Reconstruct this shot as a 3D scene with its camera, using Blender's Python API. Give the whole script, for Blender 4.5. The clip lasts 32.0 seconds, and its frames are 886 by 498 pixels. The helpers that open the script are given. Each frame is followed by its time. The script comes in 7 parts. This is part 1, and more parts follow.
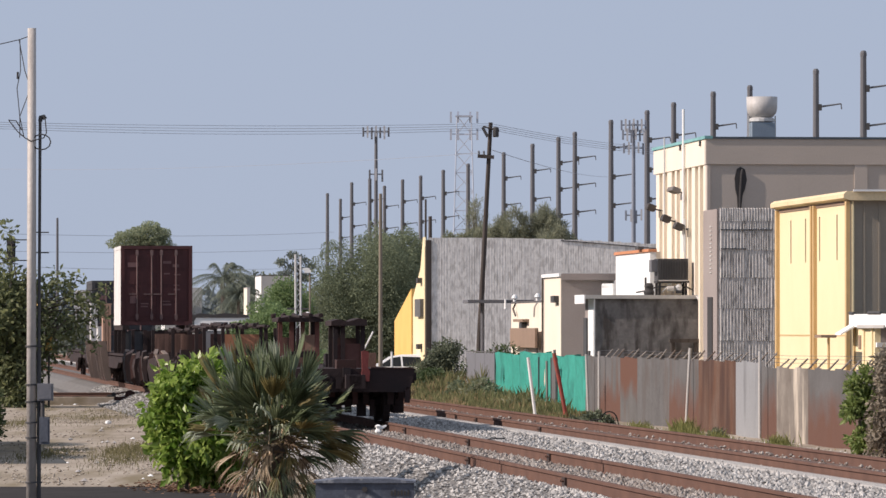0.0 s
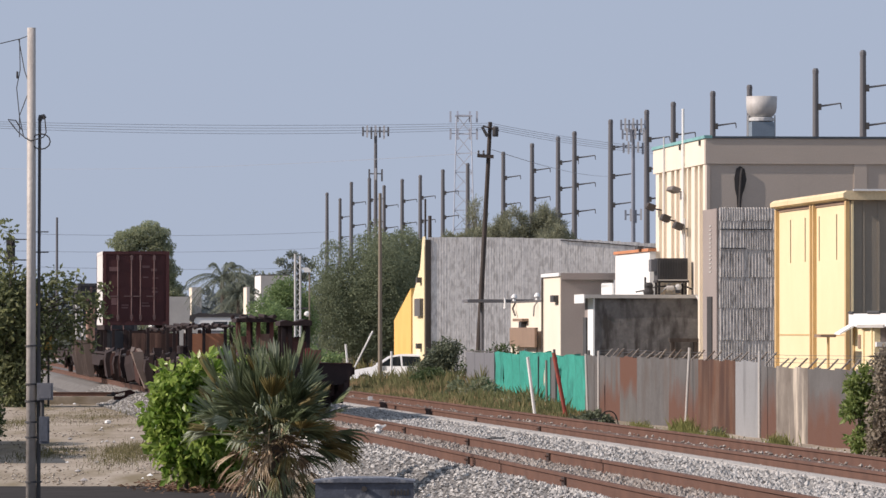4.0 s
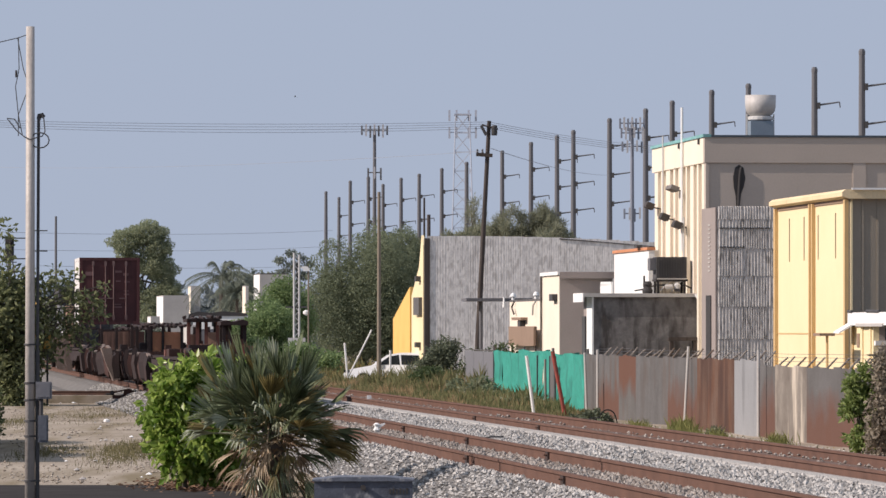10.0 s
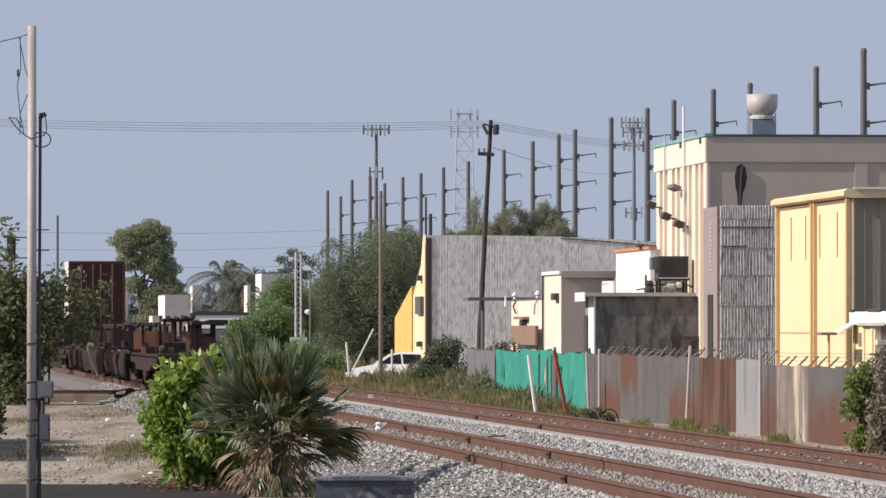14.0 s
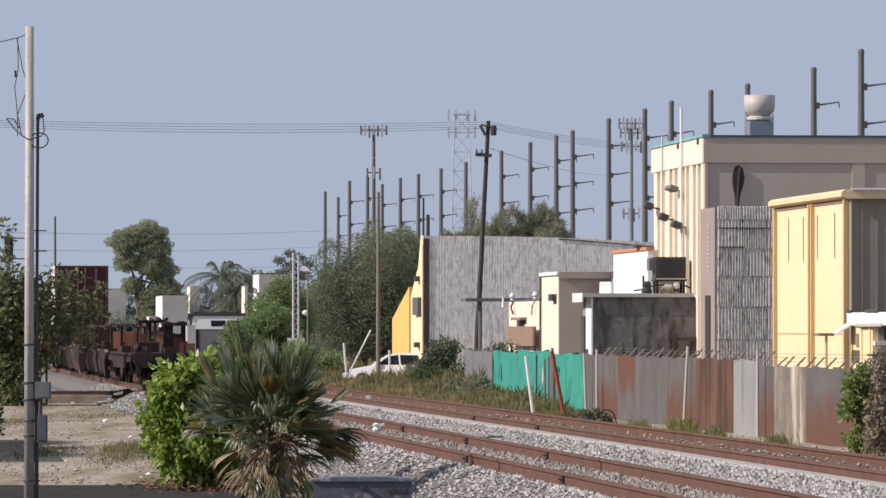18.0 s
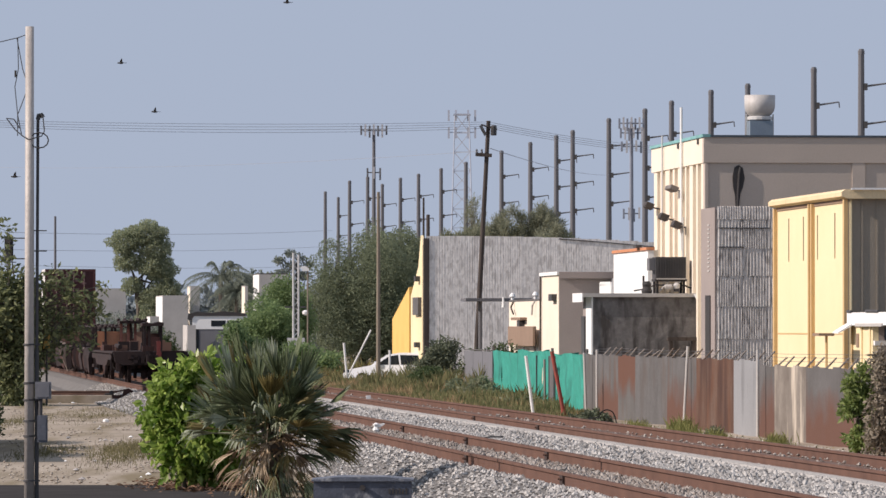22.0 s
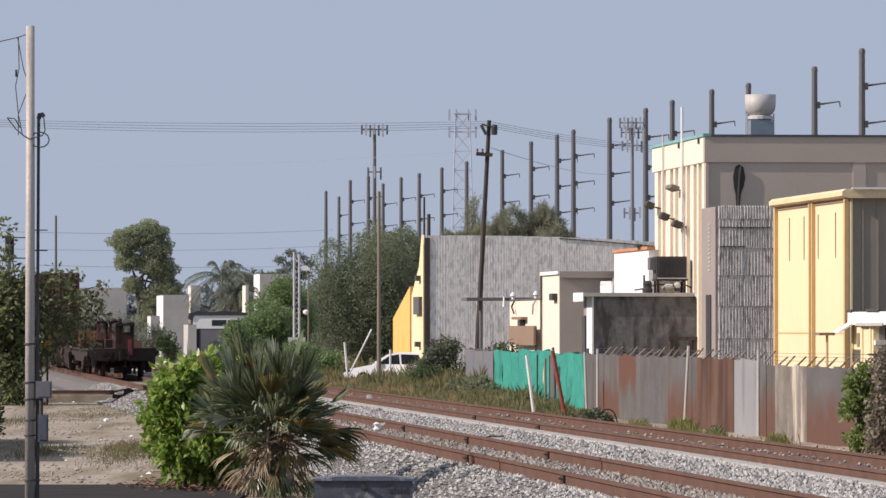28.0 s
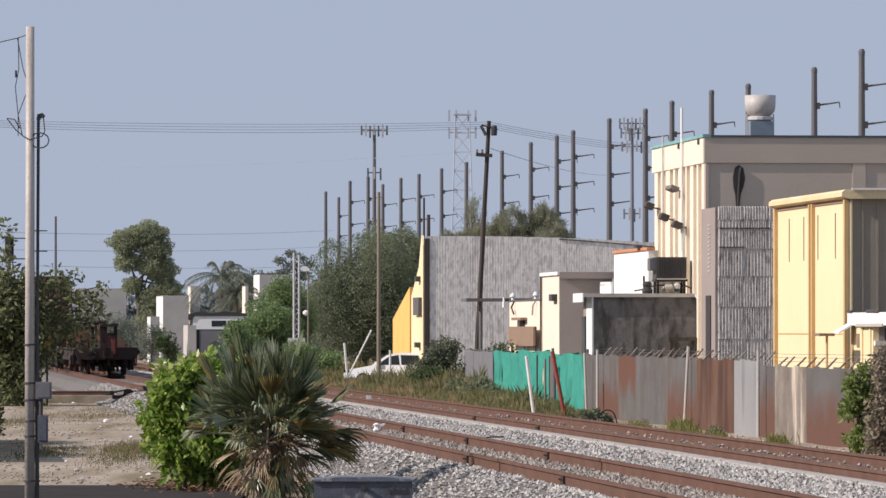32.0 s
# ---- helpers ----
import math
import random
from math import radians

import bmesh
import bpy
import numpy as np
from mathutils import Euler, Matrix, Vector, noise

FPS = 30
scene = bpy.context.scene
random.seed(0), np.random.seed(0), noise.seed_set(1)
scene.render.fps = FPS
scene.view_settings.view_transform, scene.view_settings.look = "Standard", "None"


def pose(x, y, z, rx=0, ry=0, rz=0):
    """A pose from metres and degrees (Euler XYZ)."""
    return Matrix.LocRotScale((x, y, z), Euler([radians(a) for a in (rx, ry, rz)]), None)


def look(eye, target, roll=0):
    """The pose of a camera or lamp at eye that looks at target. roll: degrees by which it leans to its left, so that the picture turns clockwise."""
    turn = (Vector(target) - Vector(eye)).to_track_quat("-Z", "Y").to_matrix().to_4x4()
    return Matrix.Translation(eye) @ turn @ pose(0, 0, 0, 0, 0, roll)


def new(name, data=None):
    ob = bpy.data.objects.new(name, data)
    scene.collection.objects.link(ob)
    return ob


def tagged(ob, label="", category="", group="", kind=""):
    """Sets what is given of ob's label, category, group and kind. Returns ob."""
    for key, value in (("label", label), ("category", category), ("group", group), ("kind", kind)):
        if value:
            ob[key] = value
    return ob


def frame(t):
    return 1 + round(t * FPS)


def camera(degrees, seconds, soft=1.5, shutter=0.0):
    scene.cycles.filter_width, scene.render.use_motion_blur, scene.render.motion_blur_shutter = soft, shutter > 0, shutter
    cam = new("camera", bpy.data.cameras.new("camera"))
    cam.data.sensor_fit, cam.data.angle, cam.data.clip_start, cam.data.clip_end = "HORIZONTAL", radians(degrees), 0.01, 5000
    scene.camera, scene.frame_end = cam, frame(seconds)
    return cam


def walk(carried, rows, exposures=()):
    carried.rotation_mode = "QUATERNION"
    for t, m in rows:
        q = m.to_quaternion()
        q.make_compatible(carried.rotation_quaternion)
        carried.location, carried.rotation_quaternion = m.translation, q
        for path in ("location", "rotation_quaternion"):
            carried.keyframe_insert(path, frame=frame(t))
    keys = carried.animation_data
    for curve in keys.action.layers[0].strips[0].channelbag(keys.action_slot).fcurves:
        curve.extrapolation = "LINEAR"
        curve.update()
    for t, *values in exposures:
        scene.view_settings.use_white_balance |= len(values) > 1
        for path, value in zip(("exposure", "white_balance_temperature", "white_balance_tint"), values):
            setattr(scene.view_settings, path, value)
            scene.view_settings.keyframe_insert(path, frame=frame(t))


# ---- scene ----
# camera: a long lens on a tripod, hardly moving
EYE = (0.0, 0.0, 1.87)
cam = camera(9.0, 32.0, soft=1.5)
AIM = (
    (0, -1.4, 145.0),
    (0.5, -0.8, 146.8),
    (1, -0.6, 146.2),
    (1.5, -0.8, 145.0),
    (2, -0.6, 148.2),
    (2.5, -1.8, 145.0),
    (3, -0.6, 145.0),
    (3.5, -0.6, 144.0),
    (5.5, -1.4, 145.0),
    (6, -0.6, 144.0),
    (6.5, -0.6, 144.6),
    (7, -0.6, 144.0),
    (7.5, 0.4, 143.2),
    (8, -0.0, 142.0),
    (8.5, -0.6, 142.0),
    (9, -0.0, 142.0),
    (9.5, 0.8, 142.0),
    (10, 1.2, 142.0),
    (10.5, 0.8, 142.0),
    (11, 0.8, 142.0),
    (11.5, 0.4, 142.0),
    (12, -0.0, 140.6),
    (12.5, -0.6, 141.2),
    (13, 2.4, 140.6),
    (13.5, -0.2, 141.4),
    (14, -1.8, 140.6),
    (14.5, -0.6, 139.6),
    (16.5, 1.2, 142.0),
    (17, 2.6, 142.0),
    (17.5, 1.2, 142.0),
    (18, 2.6, 142.0),
    (18.5, 2.6, 137.6),
    (19, -1.2, 143.6),
    (19.5, 0.4, 140.6),
    (20, 1.2, 141.8),
    (20.5, 2.2, 142.0),
    (21, 2.6, 140.8),
    (21.5, 1.2, 142.4),
    (22, 2.4, 142.0),
    (22.5, -0.2, 146.8),
    (23, 0.4, 142.0),
    (23.5, -1.8, 142.4),
    (24, -0.8, 141.6),
    (24.5, -1.6, 136.0),
    (25, 0.8, 138.2),
    (25.5, 0.4, 135.8),
    (27.5, 3.6, 145.0),
    (28, 1.2, 141.0),
    (28.5, 0.6, 143.8),
    (29, 0.8, 142.8),
    (29.5, 1.2, 142.0),
    (30, -0.6, 142.0),
    (30.5, -0.2, 142.0),
    (31, 1.2, 142.0),
    (31.5, 0.8, 142.6),
    (32, 1.6, 142.2),
)
walk(cam, [(t, look(EYE, (ax, 9962.0, EYE[2] + az))) for t, ax, az in AIM],
     exposures=((0.0, 0.05, 6500, 10), (7.0, 0.0, 6500, 10), (32.0, 0.0, 6500, 10)))

# sun from the left, a little beyond the subject, and a hazy sky
SUN = Vector((-0.86, -0.19, 0.56)).normalized()
sun = new("sun", bpy.data.lights.new("sun", "SUN"))
sun.data.energy, sun.data.angle, sun.data.color = 5.3, radians(0.5), (1.0, 0.87, 0.79)
sun.matrix_world = look((0, 0, 60), Vector((0, 0, 60)) - SUN)
world = bpy.data.worlds.new("sky")
scene.world = world
world.use_nodes = True
wn, wl = world.node_tree.nodes, world.node_tree.links
sky = wn.new("ShaderNodeTexSky")
sky.sky_type, sky.sun_disc = "NISHITA", False
sky.sun_elevation = math.asin(SUN.z)
sky.sun_rotation = math.atan2(SUN.x, SUN.y)
sky.air_density, sky.dust_density, sky.ozone_density = 1.0, 0.2, 6.0
tone = wn.new("ShaderNodeMix")
tone.data_type, tone.blend_type = "RGBA", "MULTIPLY"
tone.inputs["Factor"].default_value = 1.0
tone.inputs["B"].default_value = (0.80, 0.70, 0.86, 1)
wl.new(sky.outputs["Color"], tone.inputs["A"])
haze = wn.new("ShaderNodeMix")
haze.data_type = "RGBA"
haze.inputs["Factor"].default_value = 0.96
haze.inputs["B"].default_value = (2.84, 3.28, 4.20, 1)
wl.new(tone.outputs["Result"], haze.inputs["A"])
wl.new(haze.outputs["Result"], wn["Background"].inputs["Color"])
wn["Background"].inputs["Strength"].default_value = 0.14

# ---- kit: materials ----
def mat(name, col, col2=None, rough=0.8, metal=0.0, scale=1.5, amount=0.6, fine=18.0, fine_amount=0.25, bump=0.3,
        streak=None, streak_at=0.55, streak_scale=(3.0, 3.0, 0.35), per_piece=0.0, spec=0.3, band=None, whole=False):
    """A surface with stains at one scale, grain at another, optional running streaks and a shift from piece to piece."""
    m = bpy.data.materials.new(name)
    m.use_nodes = True
    n, l = m.node_tree.nodes, m.node_tree.links
    b = n["Principled BSDF"]
    b.inputs["Roughness"].default_value, b.inputs["Metallic"].default_value = rough, metal
    b.inputs["Specular IOR Level"].default_value = spec
    tc = n.new("ShaderNodeTexCoord")
    info, far, shift = n.new("ShaderNodeObjectInfo"), n.new("ShaderNodeMath"), n.new("ShaderNodeVectorMath")
    far.operation, far.inputs[1].default_value = "MULTIPLY", 60.0
    l.new(info.outputs["Random"], far.inputs[0])
    l.new(tc.outputs["Object"], shift.inputs[0])
    l.new(far.outputs[0], shift.inputs[1])
    here = n.new("ShaderNodeNewGeometry").outputs["Position"] if whole else shift.outputs["Vector"]
    def noise_at(s, detail=4.0, vec=None):
        t = n.new("ShaderNodeTexNoise")
        t.inputs["Scale"].default_value, t.inputs["Detail"].default_value = s, detail
        l.new(vec or here, t.inputs["Vector"])
        return t
    def mix(fac, a, bcol, kind="MIX"):
        x = n.new("ShaderNodeMix")
        x.data_type, x.blend_type = "RGBA", kind
        for sock, v in (("Factor", fac), ("A", a), ("B", bcol)):
            if isinstance(v, (int, float)):
                x.inputs[sock].default_value = v
            elif isinstance(v, tuple):
                x.inputs[sock].default_value = (*v, 1) if len(v) == 3 else v
            else:
                l.new(v, x.inputs[sock])
        return x.outputs["Result"]
    def ramp(src, lo, hi, top=1.0):
        r = n.new("ShaderNodeMapRange")
        r.inputs["From Min"].default_value, r.inputs["From Max"].default_value = lo, hi
        r.inputs["To Max"].default_value = top
        l.new(src, r.inputs["Value"])
        return r.outputs["Result"]
    col2 = col2 or tuple(c * 0.6 for c in col)
    big, small = noise_at(scale), noise_at(fine, 6.0)
    c = mix(ramp(big.outputs["Fac"], 0.35, 0.7, amount), col, col2)
    c = mix(ramp(small.outputs["Fac"], 0.3, 0.75, fine_amount), c, tuple(x * 0.45 for x in col))
    if streak:
        mp = n.new("ShaderNodeMapping")
        mp.inputs["Scale"].default_value = streak_scale
        l.new(here, mp.inputs["Vector"])
        s = noise_at(1.0, 5.0, mp.outputs["Vector"])
        c = mix(ramp(s.outputs["Fac"], streak_at - 0.06, streak_at + 0.1), c, streak)
    if band:
        # rust that has crept from one edge, with a ragged limit: colour, height where it begins, where it is full
        sep, rag = n.new("ShaderNodeSeparateXYZ"), n.new("ShaderNodeMath")
        l.new(tc.outputs["Object"], sep.inputs[0])
        rag.operation, rag.inputs[1].default_value = "MULTIPLY_ADD", 1.6
        l.new(noise_at(0.8, 4.0).outputs["Fac"], rag.inputs[0])
        l.new(sep.outputs["Z"], rag.inputs[2])
        c = mix(ramp(rag.outputs[0], band[1] + 0.8, band[2] + 0.8, 0.9), c, band[0])
    if per_piece:
        oi = n.new("ShaderNodeObjectInfo")
        hs = n.new("ShaderNodeHueSaturation")
        l.new(ramp(oi.outputs["Random"], 0, 1, 2 * per_piece), hs.inputs["Value"])
        add = n.new("ShaderNodeMath")
        add.operation = "ADD"
        add.inputs[1].default_value = 1 - per_piece
        l.new(ramp(oi.outputs["Random"], 0, 1, 2 * per_piece), add.inputs[0])
        l.new(add.outputs[0], hs.inputs["Value"])
        l.new(c, hs.inputs["Color"])
        c = hs.outputs["Color"]
    l.new(c, b.inputs["Base Color"])
    if bump:
        bp = n.new("ShaderNodeBump")
        bp.inputs["Strength"].default_value, bp.inputs["Distance"].default_value = bump, 0.02
        l.new(small.outputs["Fac"], bp.inputs["Height"])
        l.new(bp.outputs["Normal"], b.inputs["Normal"])
    return m


def leaf_mat(name, col, col2, rough=0.55, through_light=0.35, blue=0.0):
    """Leaves: colour shifts from leaf to leaf, some light passes through; blue puts haze into the colour."""
    m = bpy.data.materials.new(name)
    m.use_nodes = True
    n, l = m.node_tree.nodes, m.node_tree.links
    b = n["Principled BSDF"]
    geo = n.new("ShaderNodeNewGeometry")
    x = n.new("ShaderNodeMix")
    x.data_type = "RGBA"
    x.inputs["A"].default_value, x.inputs["B"].default_value = [(r, g, b0 * (1 + blue), 1) for r, g, b0 in (col, col2)]
    l.new(geo.outputs["Random Per Island"], x.inputs["Factor"])
    l.new(x.outputs["Result"], b.inputs["Base Color"])
    b.inputs["Roughness"].default_value = rough
    b.inputs["Specular IOR Level"].default_value = 0.35
    tr = n.new("ShaderNodeBsdfTranslucent")
    l.new(x.outputs["Result"], tr.inputs["Color"])
    mx = n.new("ShaderNodeMixShader")
    mx.inputs["Fac"].default_value = through_light
    l.new(b.outputs["BSDF"], mx.inputs[1])
    l.new(tr.outputs["BSDF"], mx.inputs[2])
    l.new(mx.outputs["Shader"], n["Material Output"].inputs["Surface"])
    return m


# ---- kit: shapes ----
class Shape:
    """Collects faces; z up, metres, in the thing's own space."""
    def __init__(self):
        self.v, self.f = [], []

    def add(self, pts, faces):
        k = len(self.v)
        self.v += [tuple(p) for p in pts]
        self.f += [tuple(i + k for i in f) for f in faces]
        return self

    def box(self, x0, x1, y0, y1, z0, z1, turn=None):
        p = [(x, y, z) for z in (z0, z1) for x, y in ((x0, y0), (x1, y0), (x1, y1), (x0, y1))]
        if turn:
            p = [turn @ Vector(q) for q in p]
        return self.add(p, [(3, 2, 1, 0), (4, 5, 6, 7), (0, 1, 5, 4), (1, 2, 6, 5), (2, 3, 7, 6), (3, 0, 4, 7)])

    def tube(self, a, b, r0, r1=None, n=8):
        a, b = Vector(a), Vector(b)
        r1 = r0 if r1 is None else r1
        d = (b - a).normalized()
        u = d.orthogonal().normalized()
        w = d.cross(u)
        ring = [(math.cos(i * math.tau / n), math.sin(i * math.tau / n)) for i in range(n)]
        p = [a + (u * c + w * s) * r0 for c, s in ring] + [b + (u * c + w * s) * r1 for c, s in ring]
        fs = [(i, (i + 1) % n, n + (i + 1) % n, n + i) for i in range(n)]
        return self.add(p, fs + [tuple(range(n - 1, -1, -1)), tuple(range(n, 2 * n))])

    def path(self, pts, r, n=6):
        """One bent tube along the points."""
        pts = [Vector(q) for q in pts]
        u = (pts[1] - pts[0]).orthogonal().normalized()
        p = []
        for i, q in enumerate(pts):
            d = (pts[min(i + 1, len(pts) - 1)] - pts[max(i - 1, 0)]).normalized()
            u = (u - d * u.dot(d)).normalized()
            w = d.cross(u)
            p += [q + (u * math.cos(k * math.tau / n) + w * math.sin(k * math.tau / n)) * r for k in range(n)]
        fs = [(j * n + i, j * n + (i + 1) % n, (j + 1) * n + (i + 1) % n, (j + 1) * n + i) for j in range(len(pts) - 1) for i in range(n)]
        return self.add(p, fs + [tuple(range(n - 1, -1, -1)), tuple(range((len(pts) - 1) * n, len(pts) * n))])

    def prism(self, outline, axis, lo, hi):
        """An outline of two coordinates, drawn out along 'x', 'y' or 'z'."""
        k = len(outline)
        put = {"x": lambda q, t: (t, q[0], q[1]), "y": lambda q, t: (q[0], t, q[1]), "z": lambda q, t: (q[0], q[1], t)}[axis]
        p = [put(q, lo) for q in outline] + [put(q, hi) for q in outline]
        fs = [(i, (i + 1) % k, k + (i + 1) % k, k + i) for i in range(k)]
        return self.add(p, fs + [tuple(range(k - 1, -1, -1)), tuple(range(k, 2 * k))])

    def lathe(self, rings, n=16, centre=(0, 0, 0)):
        """Rings of (radius, height) round the upright."""
        cx, cy, cz = centre
        p = [(cx + r * math.cos(i * math.tau / n), cy + r * math.sin(i * math.tau / n), cz + z) for r, z in rings for i in range(n)]
        fs = [(j * n + i, j * n + (i + 1) % n, (j + 1) * n + (i + 1) % n, (j + 1) * n + i) for j in range(len(rings) - 1) for i in range(n)]
        return self.add(p, fs + [tuple(range(n - 1, -1, -1)), tuple(range((len(rings) - 1) * n, len(rings) * n))])

    def sheet(self, x0, x1, z0, z1, pitch, depth, thick=0.004, y=0.0):
        """A corrugated sheet standing in the x-z plane, with upright waves."""
        k = max(2, int(round((x1 - x0) / pitch * 4)))
        xs = [x0 + (x1 - x0) * i / k for i in range(k + 1)]
        ys = [y + depth * 0.5 * math.sin(i * math.tau / 4) for i in range(k + 1)]
        p = [(x, yy + o, z) for o in (0, thick) for z in (z0, z1) for x, yy in zip(xs, ys)]
        m = k + 1
        fs = []
        for i in range(k):
            fs += [(i, i + 1, m + i + 1, m + i), (2 * m + i + 1, 2 * m + i, 3 * m + i, 3 * m + i + 1),
                   (m + i, m + i + 1, 3 * m + i + 1, 3 * m + i)]
        return self.add(p, fs)

    def mesh(self, name, material, smooth=False):
        me = bpy.data.meshes.new(name)
        me.from_pydata(self.v, [], self.f)
        for x in material if isinstance(material, (list, tuple)) else [material]:
            me.materials.append(x)
        if smooth:
            me.shade_smooth()
        me.update()
        return me


def thing(name, label, category, m=None, group="", kind=""):
    ob = new(name)
    ob.empty_display_size = 0.2
    if m is not None:
        ob.matrix_world = m
    return tagged(ob, label, category, group, kind)


def solid(name, shape, material, label, category, m=None, group="", kind="", smooth=False):
    ob = new(name, shape.mesh(name, material, smooth))
    if m is not None:
        ob.matrix_world = m
    return tagged(ob, label, category, group, kind)


def part(name, shape, material, parent, label="", m=None, smooth=False):
    ob = new(name, shape if isinstance(shape, bpy.types.Mesh) else shape.mesh(name, material, smooth))
    ob.parent = parent
    if m is not None:
        ob.matrix_local = m
    if label:
        ob["label"] = label
    return ob


LEAN, TURN = -0.10179, 5.812


def along(a, d, z=0.0, turn=0.0):
    """A pose in the railway's own frame: a metres to the side of the eye's line, d metres out, y along the rails."""
    return pose(a + LEAN * d, d, z, 0, 0, TURN + turn)


GROUND = -0.63

# ---- materials ----
M_dirt = mat("dry_dirt", (0.42, 0.365, 0.30), (0.29, 0.245, 0.195), 1.0, spec=0.0, streak=(0.215, 0.18, 0.125), streak_at=0.53, streak_scale=(0.8, 0.07, 1.0), scale=0.35, amount=0.9, fine=6, fine_amount=0.4, bump=0.5)
M_gravel = mat("ballast_bed", (0.22, 0.212, 0.205), (0.13, 0.125, 0.12), 1.0, spec=0.0, scale=1.2, amount=0.5, fine=30, fine_amount=0.8, bump=1.0)
M_stone = mat("ballast_stone", (0.44, 0.42, 0.40), (0.27, 0.25, 0.24), 0.9, scale=3.0, amount=0.9, fine=40, fine_amount=0.3, bump=0.3)
M_rail = mat("rusty_rail", (0.155, 0.09, 0.069), (0.09, 0.056, 0.047), 0.85, spec=0.1, scale=2.0, fine=30, bump=0.2)
M_joint = mat("dark_rusty_joint", (0.06, 0.042, 0.038), (0.04, 0.03, 0.028), 0.9)
M_dust = mat("pale_fine_gravel", (0.46, 0.44, 0.415), (0.33, 0.315, 0.295), 1.0, spec=0.0, scale=1.5, fine=35, fine_amount=0.5, bump=0.8)
M_track_dirt = mat("rusty_track_dirt", (0.23, 0.175, 0.15), (0.15, 0.11, 0.095), 1.0, spec=0.0, scale=0.9, amount=0.9, fine=12, fine_amount=0.5, bump=0.8)
M_asphalt = mat("asphalt", (0.065, 0.062, 0.062), rough=1.0, spec=0.0)
M_zinc = mat("galvanised_sheet", (0.14, 0.136, 0.135), (0.10, 0.097, 0.095), 0.75, 0.1, fine=9, fine_amount=0.4, streak=(0.105, 0.09, 0.082), streak_at=0.57, streak_scale=(0.7, 0.7, 0.4), per_piece=0.07, whole=True)
M_zinc_pale = mat("pale_galvanised_sheet", (0.28, 0.25, 0.225), (0.19, 0.165, 0.145), 0.75, 0.1, streak=(0.12, 0.085, 0.065), streak_at=0.53, streak_scale=(1.6, 1.6, 0.3), per_piece=0.05, whole=True)
M_rust = mat("rusted_sheet", (0.125, 0.062, 0.040), (0.15, 0.12, 0.10), 0.85, 0.1, scale=1.0, streak=(0.07, 0.04, 0.032), streak_at=0.54, streak_scale=(1.2, 1.2, 0.3), per_piece=0.08, whole=True)
M_green = mat("green_tarp", (0.05, 0.33, 0.26), (0.035, 0.23, 0.18), 0.7, scale=1.6, bump=0.4, streak=(0.03, 0.17, 0.14), streak_at=0.62, streak_scale=(3.0, 3.0, 0.7), fine=7, fine_amount=0.4)
M_yellow = mat("yellow_wall", (0.80, 0.68, 0.43), (0.75, 0.62, 0.37), 0.75, scale=0.6, amount=0.5, fine_amount=0.1, bump=0.1, streak=(0.72, 0.55, 0.28), streak_at=0.82)
# yellow shed's front: olive-grey, with shade put into the tone
M_olive_shade_sheet = mat("shade_toned_olive_sheet", (0.31, 0.27, 0.215), (0.26, 0.225, 0.18), 0.8, fine_amount=0.15)
M_yellow_trim = mat("ochre_trim", (0.60, 0.42, 0.21), (0.50, 0.34, 0.17), 0.75, fine_amount=0.1)
M_orange = mat("orange_wall", (0.80, 0.50, 0.16), (0.74, 0.42, 0.12), 0.8, scale=0.8, fine_amount=0.1)
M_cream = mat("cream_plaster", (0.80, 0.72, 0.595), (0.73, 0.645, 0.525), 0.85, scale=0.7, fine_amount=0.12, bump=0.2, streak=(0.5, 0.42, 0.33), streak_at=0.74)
# darker than the cream side: shade is put into this front-wall taupe
M_taupe_shade = mat("shade_toned_taupe_plaster", (0.48, 0.415, 0.36), (0.42, 0.365, 0.315), 0.85, scale=0.5, fine_amount=0.12, bump=0.2, streak=(0.34, 0.29, 0.25), streak_at=0.76)
# deeper copy of the taupe: front walls' shade is put into the colour
M_taupe_dark_shade = mat("dark_shade_taupe_plaster", (0.32, 0.275, 0.255), (0.27, 0.23, 0.215), 0.85, scale=0.8, fine_amount=0.12)
M_white = mat("white_paint", (0.82, 0.82, 0.80), (0.74, 0.74, 0.72), 0.7, scale=0.8, fine_amount=0.08, bump=0.1)
M_stained = mat("mould_stained_plaster", (0.235, 0.224, 0.218), (0.13, 0.123, 0.12), 0.9, scale=2.6, amount=1.0, fine=11, fine_amount=0.6, bump=0.6, streak=(0.065, 0.059, 0.056), streak_at=0.52, streak_scale=(3.2, 3.2, 0.9))
M_grey_wall = mat("weathered_grey_sheet", (0.72, 0.68, 0.64), (0.56, 0.53, 0.50), 0.9, 0.0, scale=3.0, amount=0.8, fine=14, fine_amount=0.5, bump=0.8, streak=(0.24, 0.225, 0.21), streak_at=0.56, streak_scale=(17, 17, 3.0), per_piece=0.05)
M_shed_sheet = mat("mottled_grey_sheet", (0.90, 0.865, 0.82), (0.76, 0.725, 0.69), 0.9, 0.0, scale=2.2, amount=0.8, fine=8, fine_amount=0.35, bump=0.6, streak=(0.55, 0.52, 0.49), streak_at=0.54, streak_scale=(8, 8, 2.6), per_piece=0.04)
M_cornice = mat("weathered_cornice", (0.78, 0.63, 0.40), (0.68, 0.52, 0.31), 0.85, scale=0.9, streak=(0.45, 0.33, 0.2), streak_at=0.72)
M_zinc_streak = mat("streaked_tan_sheet", (0.25, 0.222, 0.192), (0.15, 0.128, 0.11), 0.8, 0.05, scale=1.2, amount=1.0, streak=(0.50, 0.44, 0.365), streak_at=0.54, streak_scale=(1.3, 1.3, 0.4), fine=9, fine_amount=0.4, whole=True)
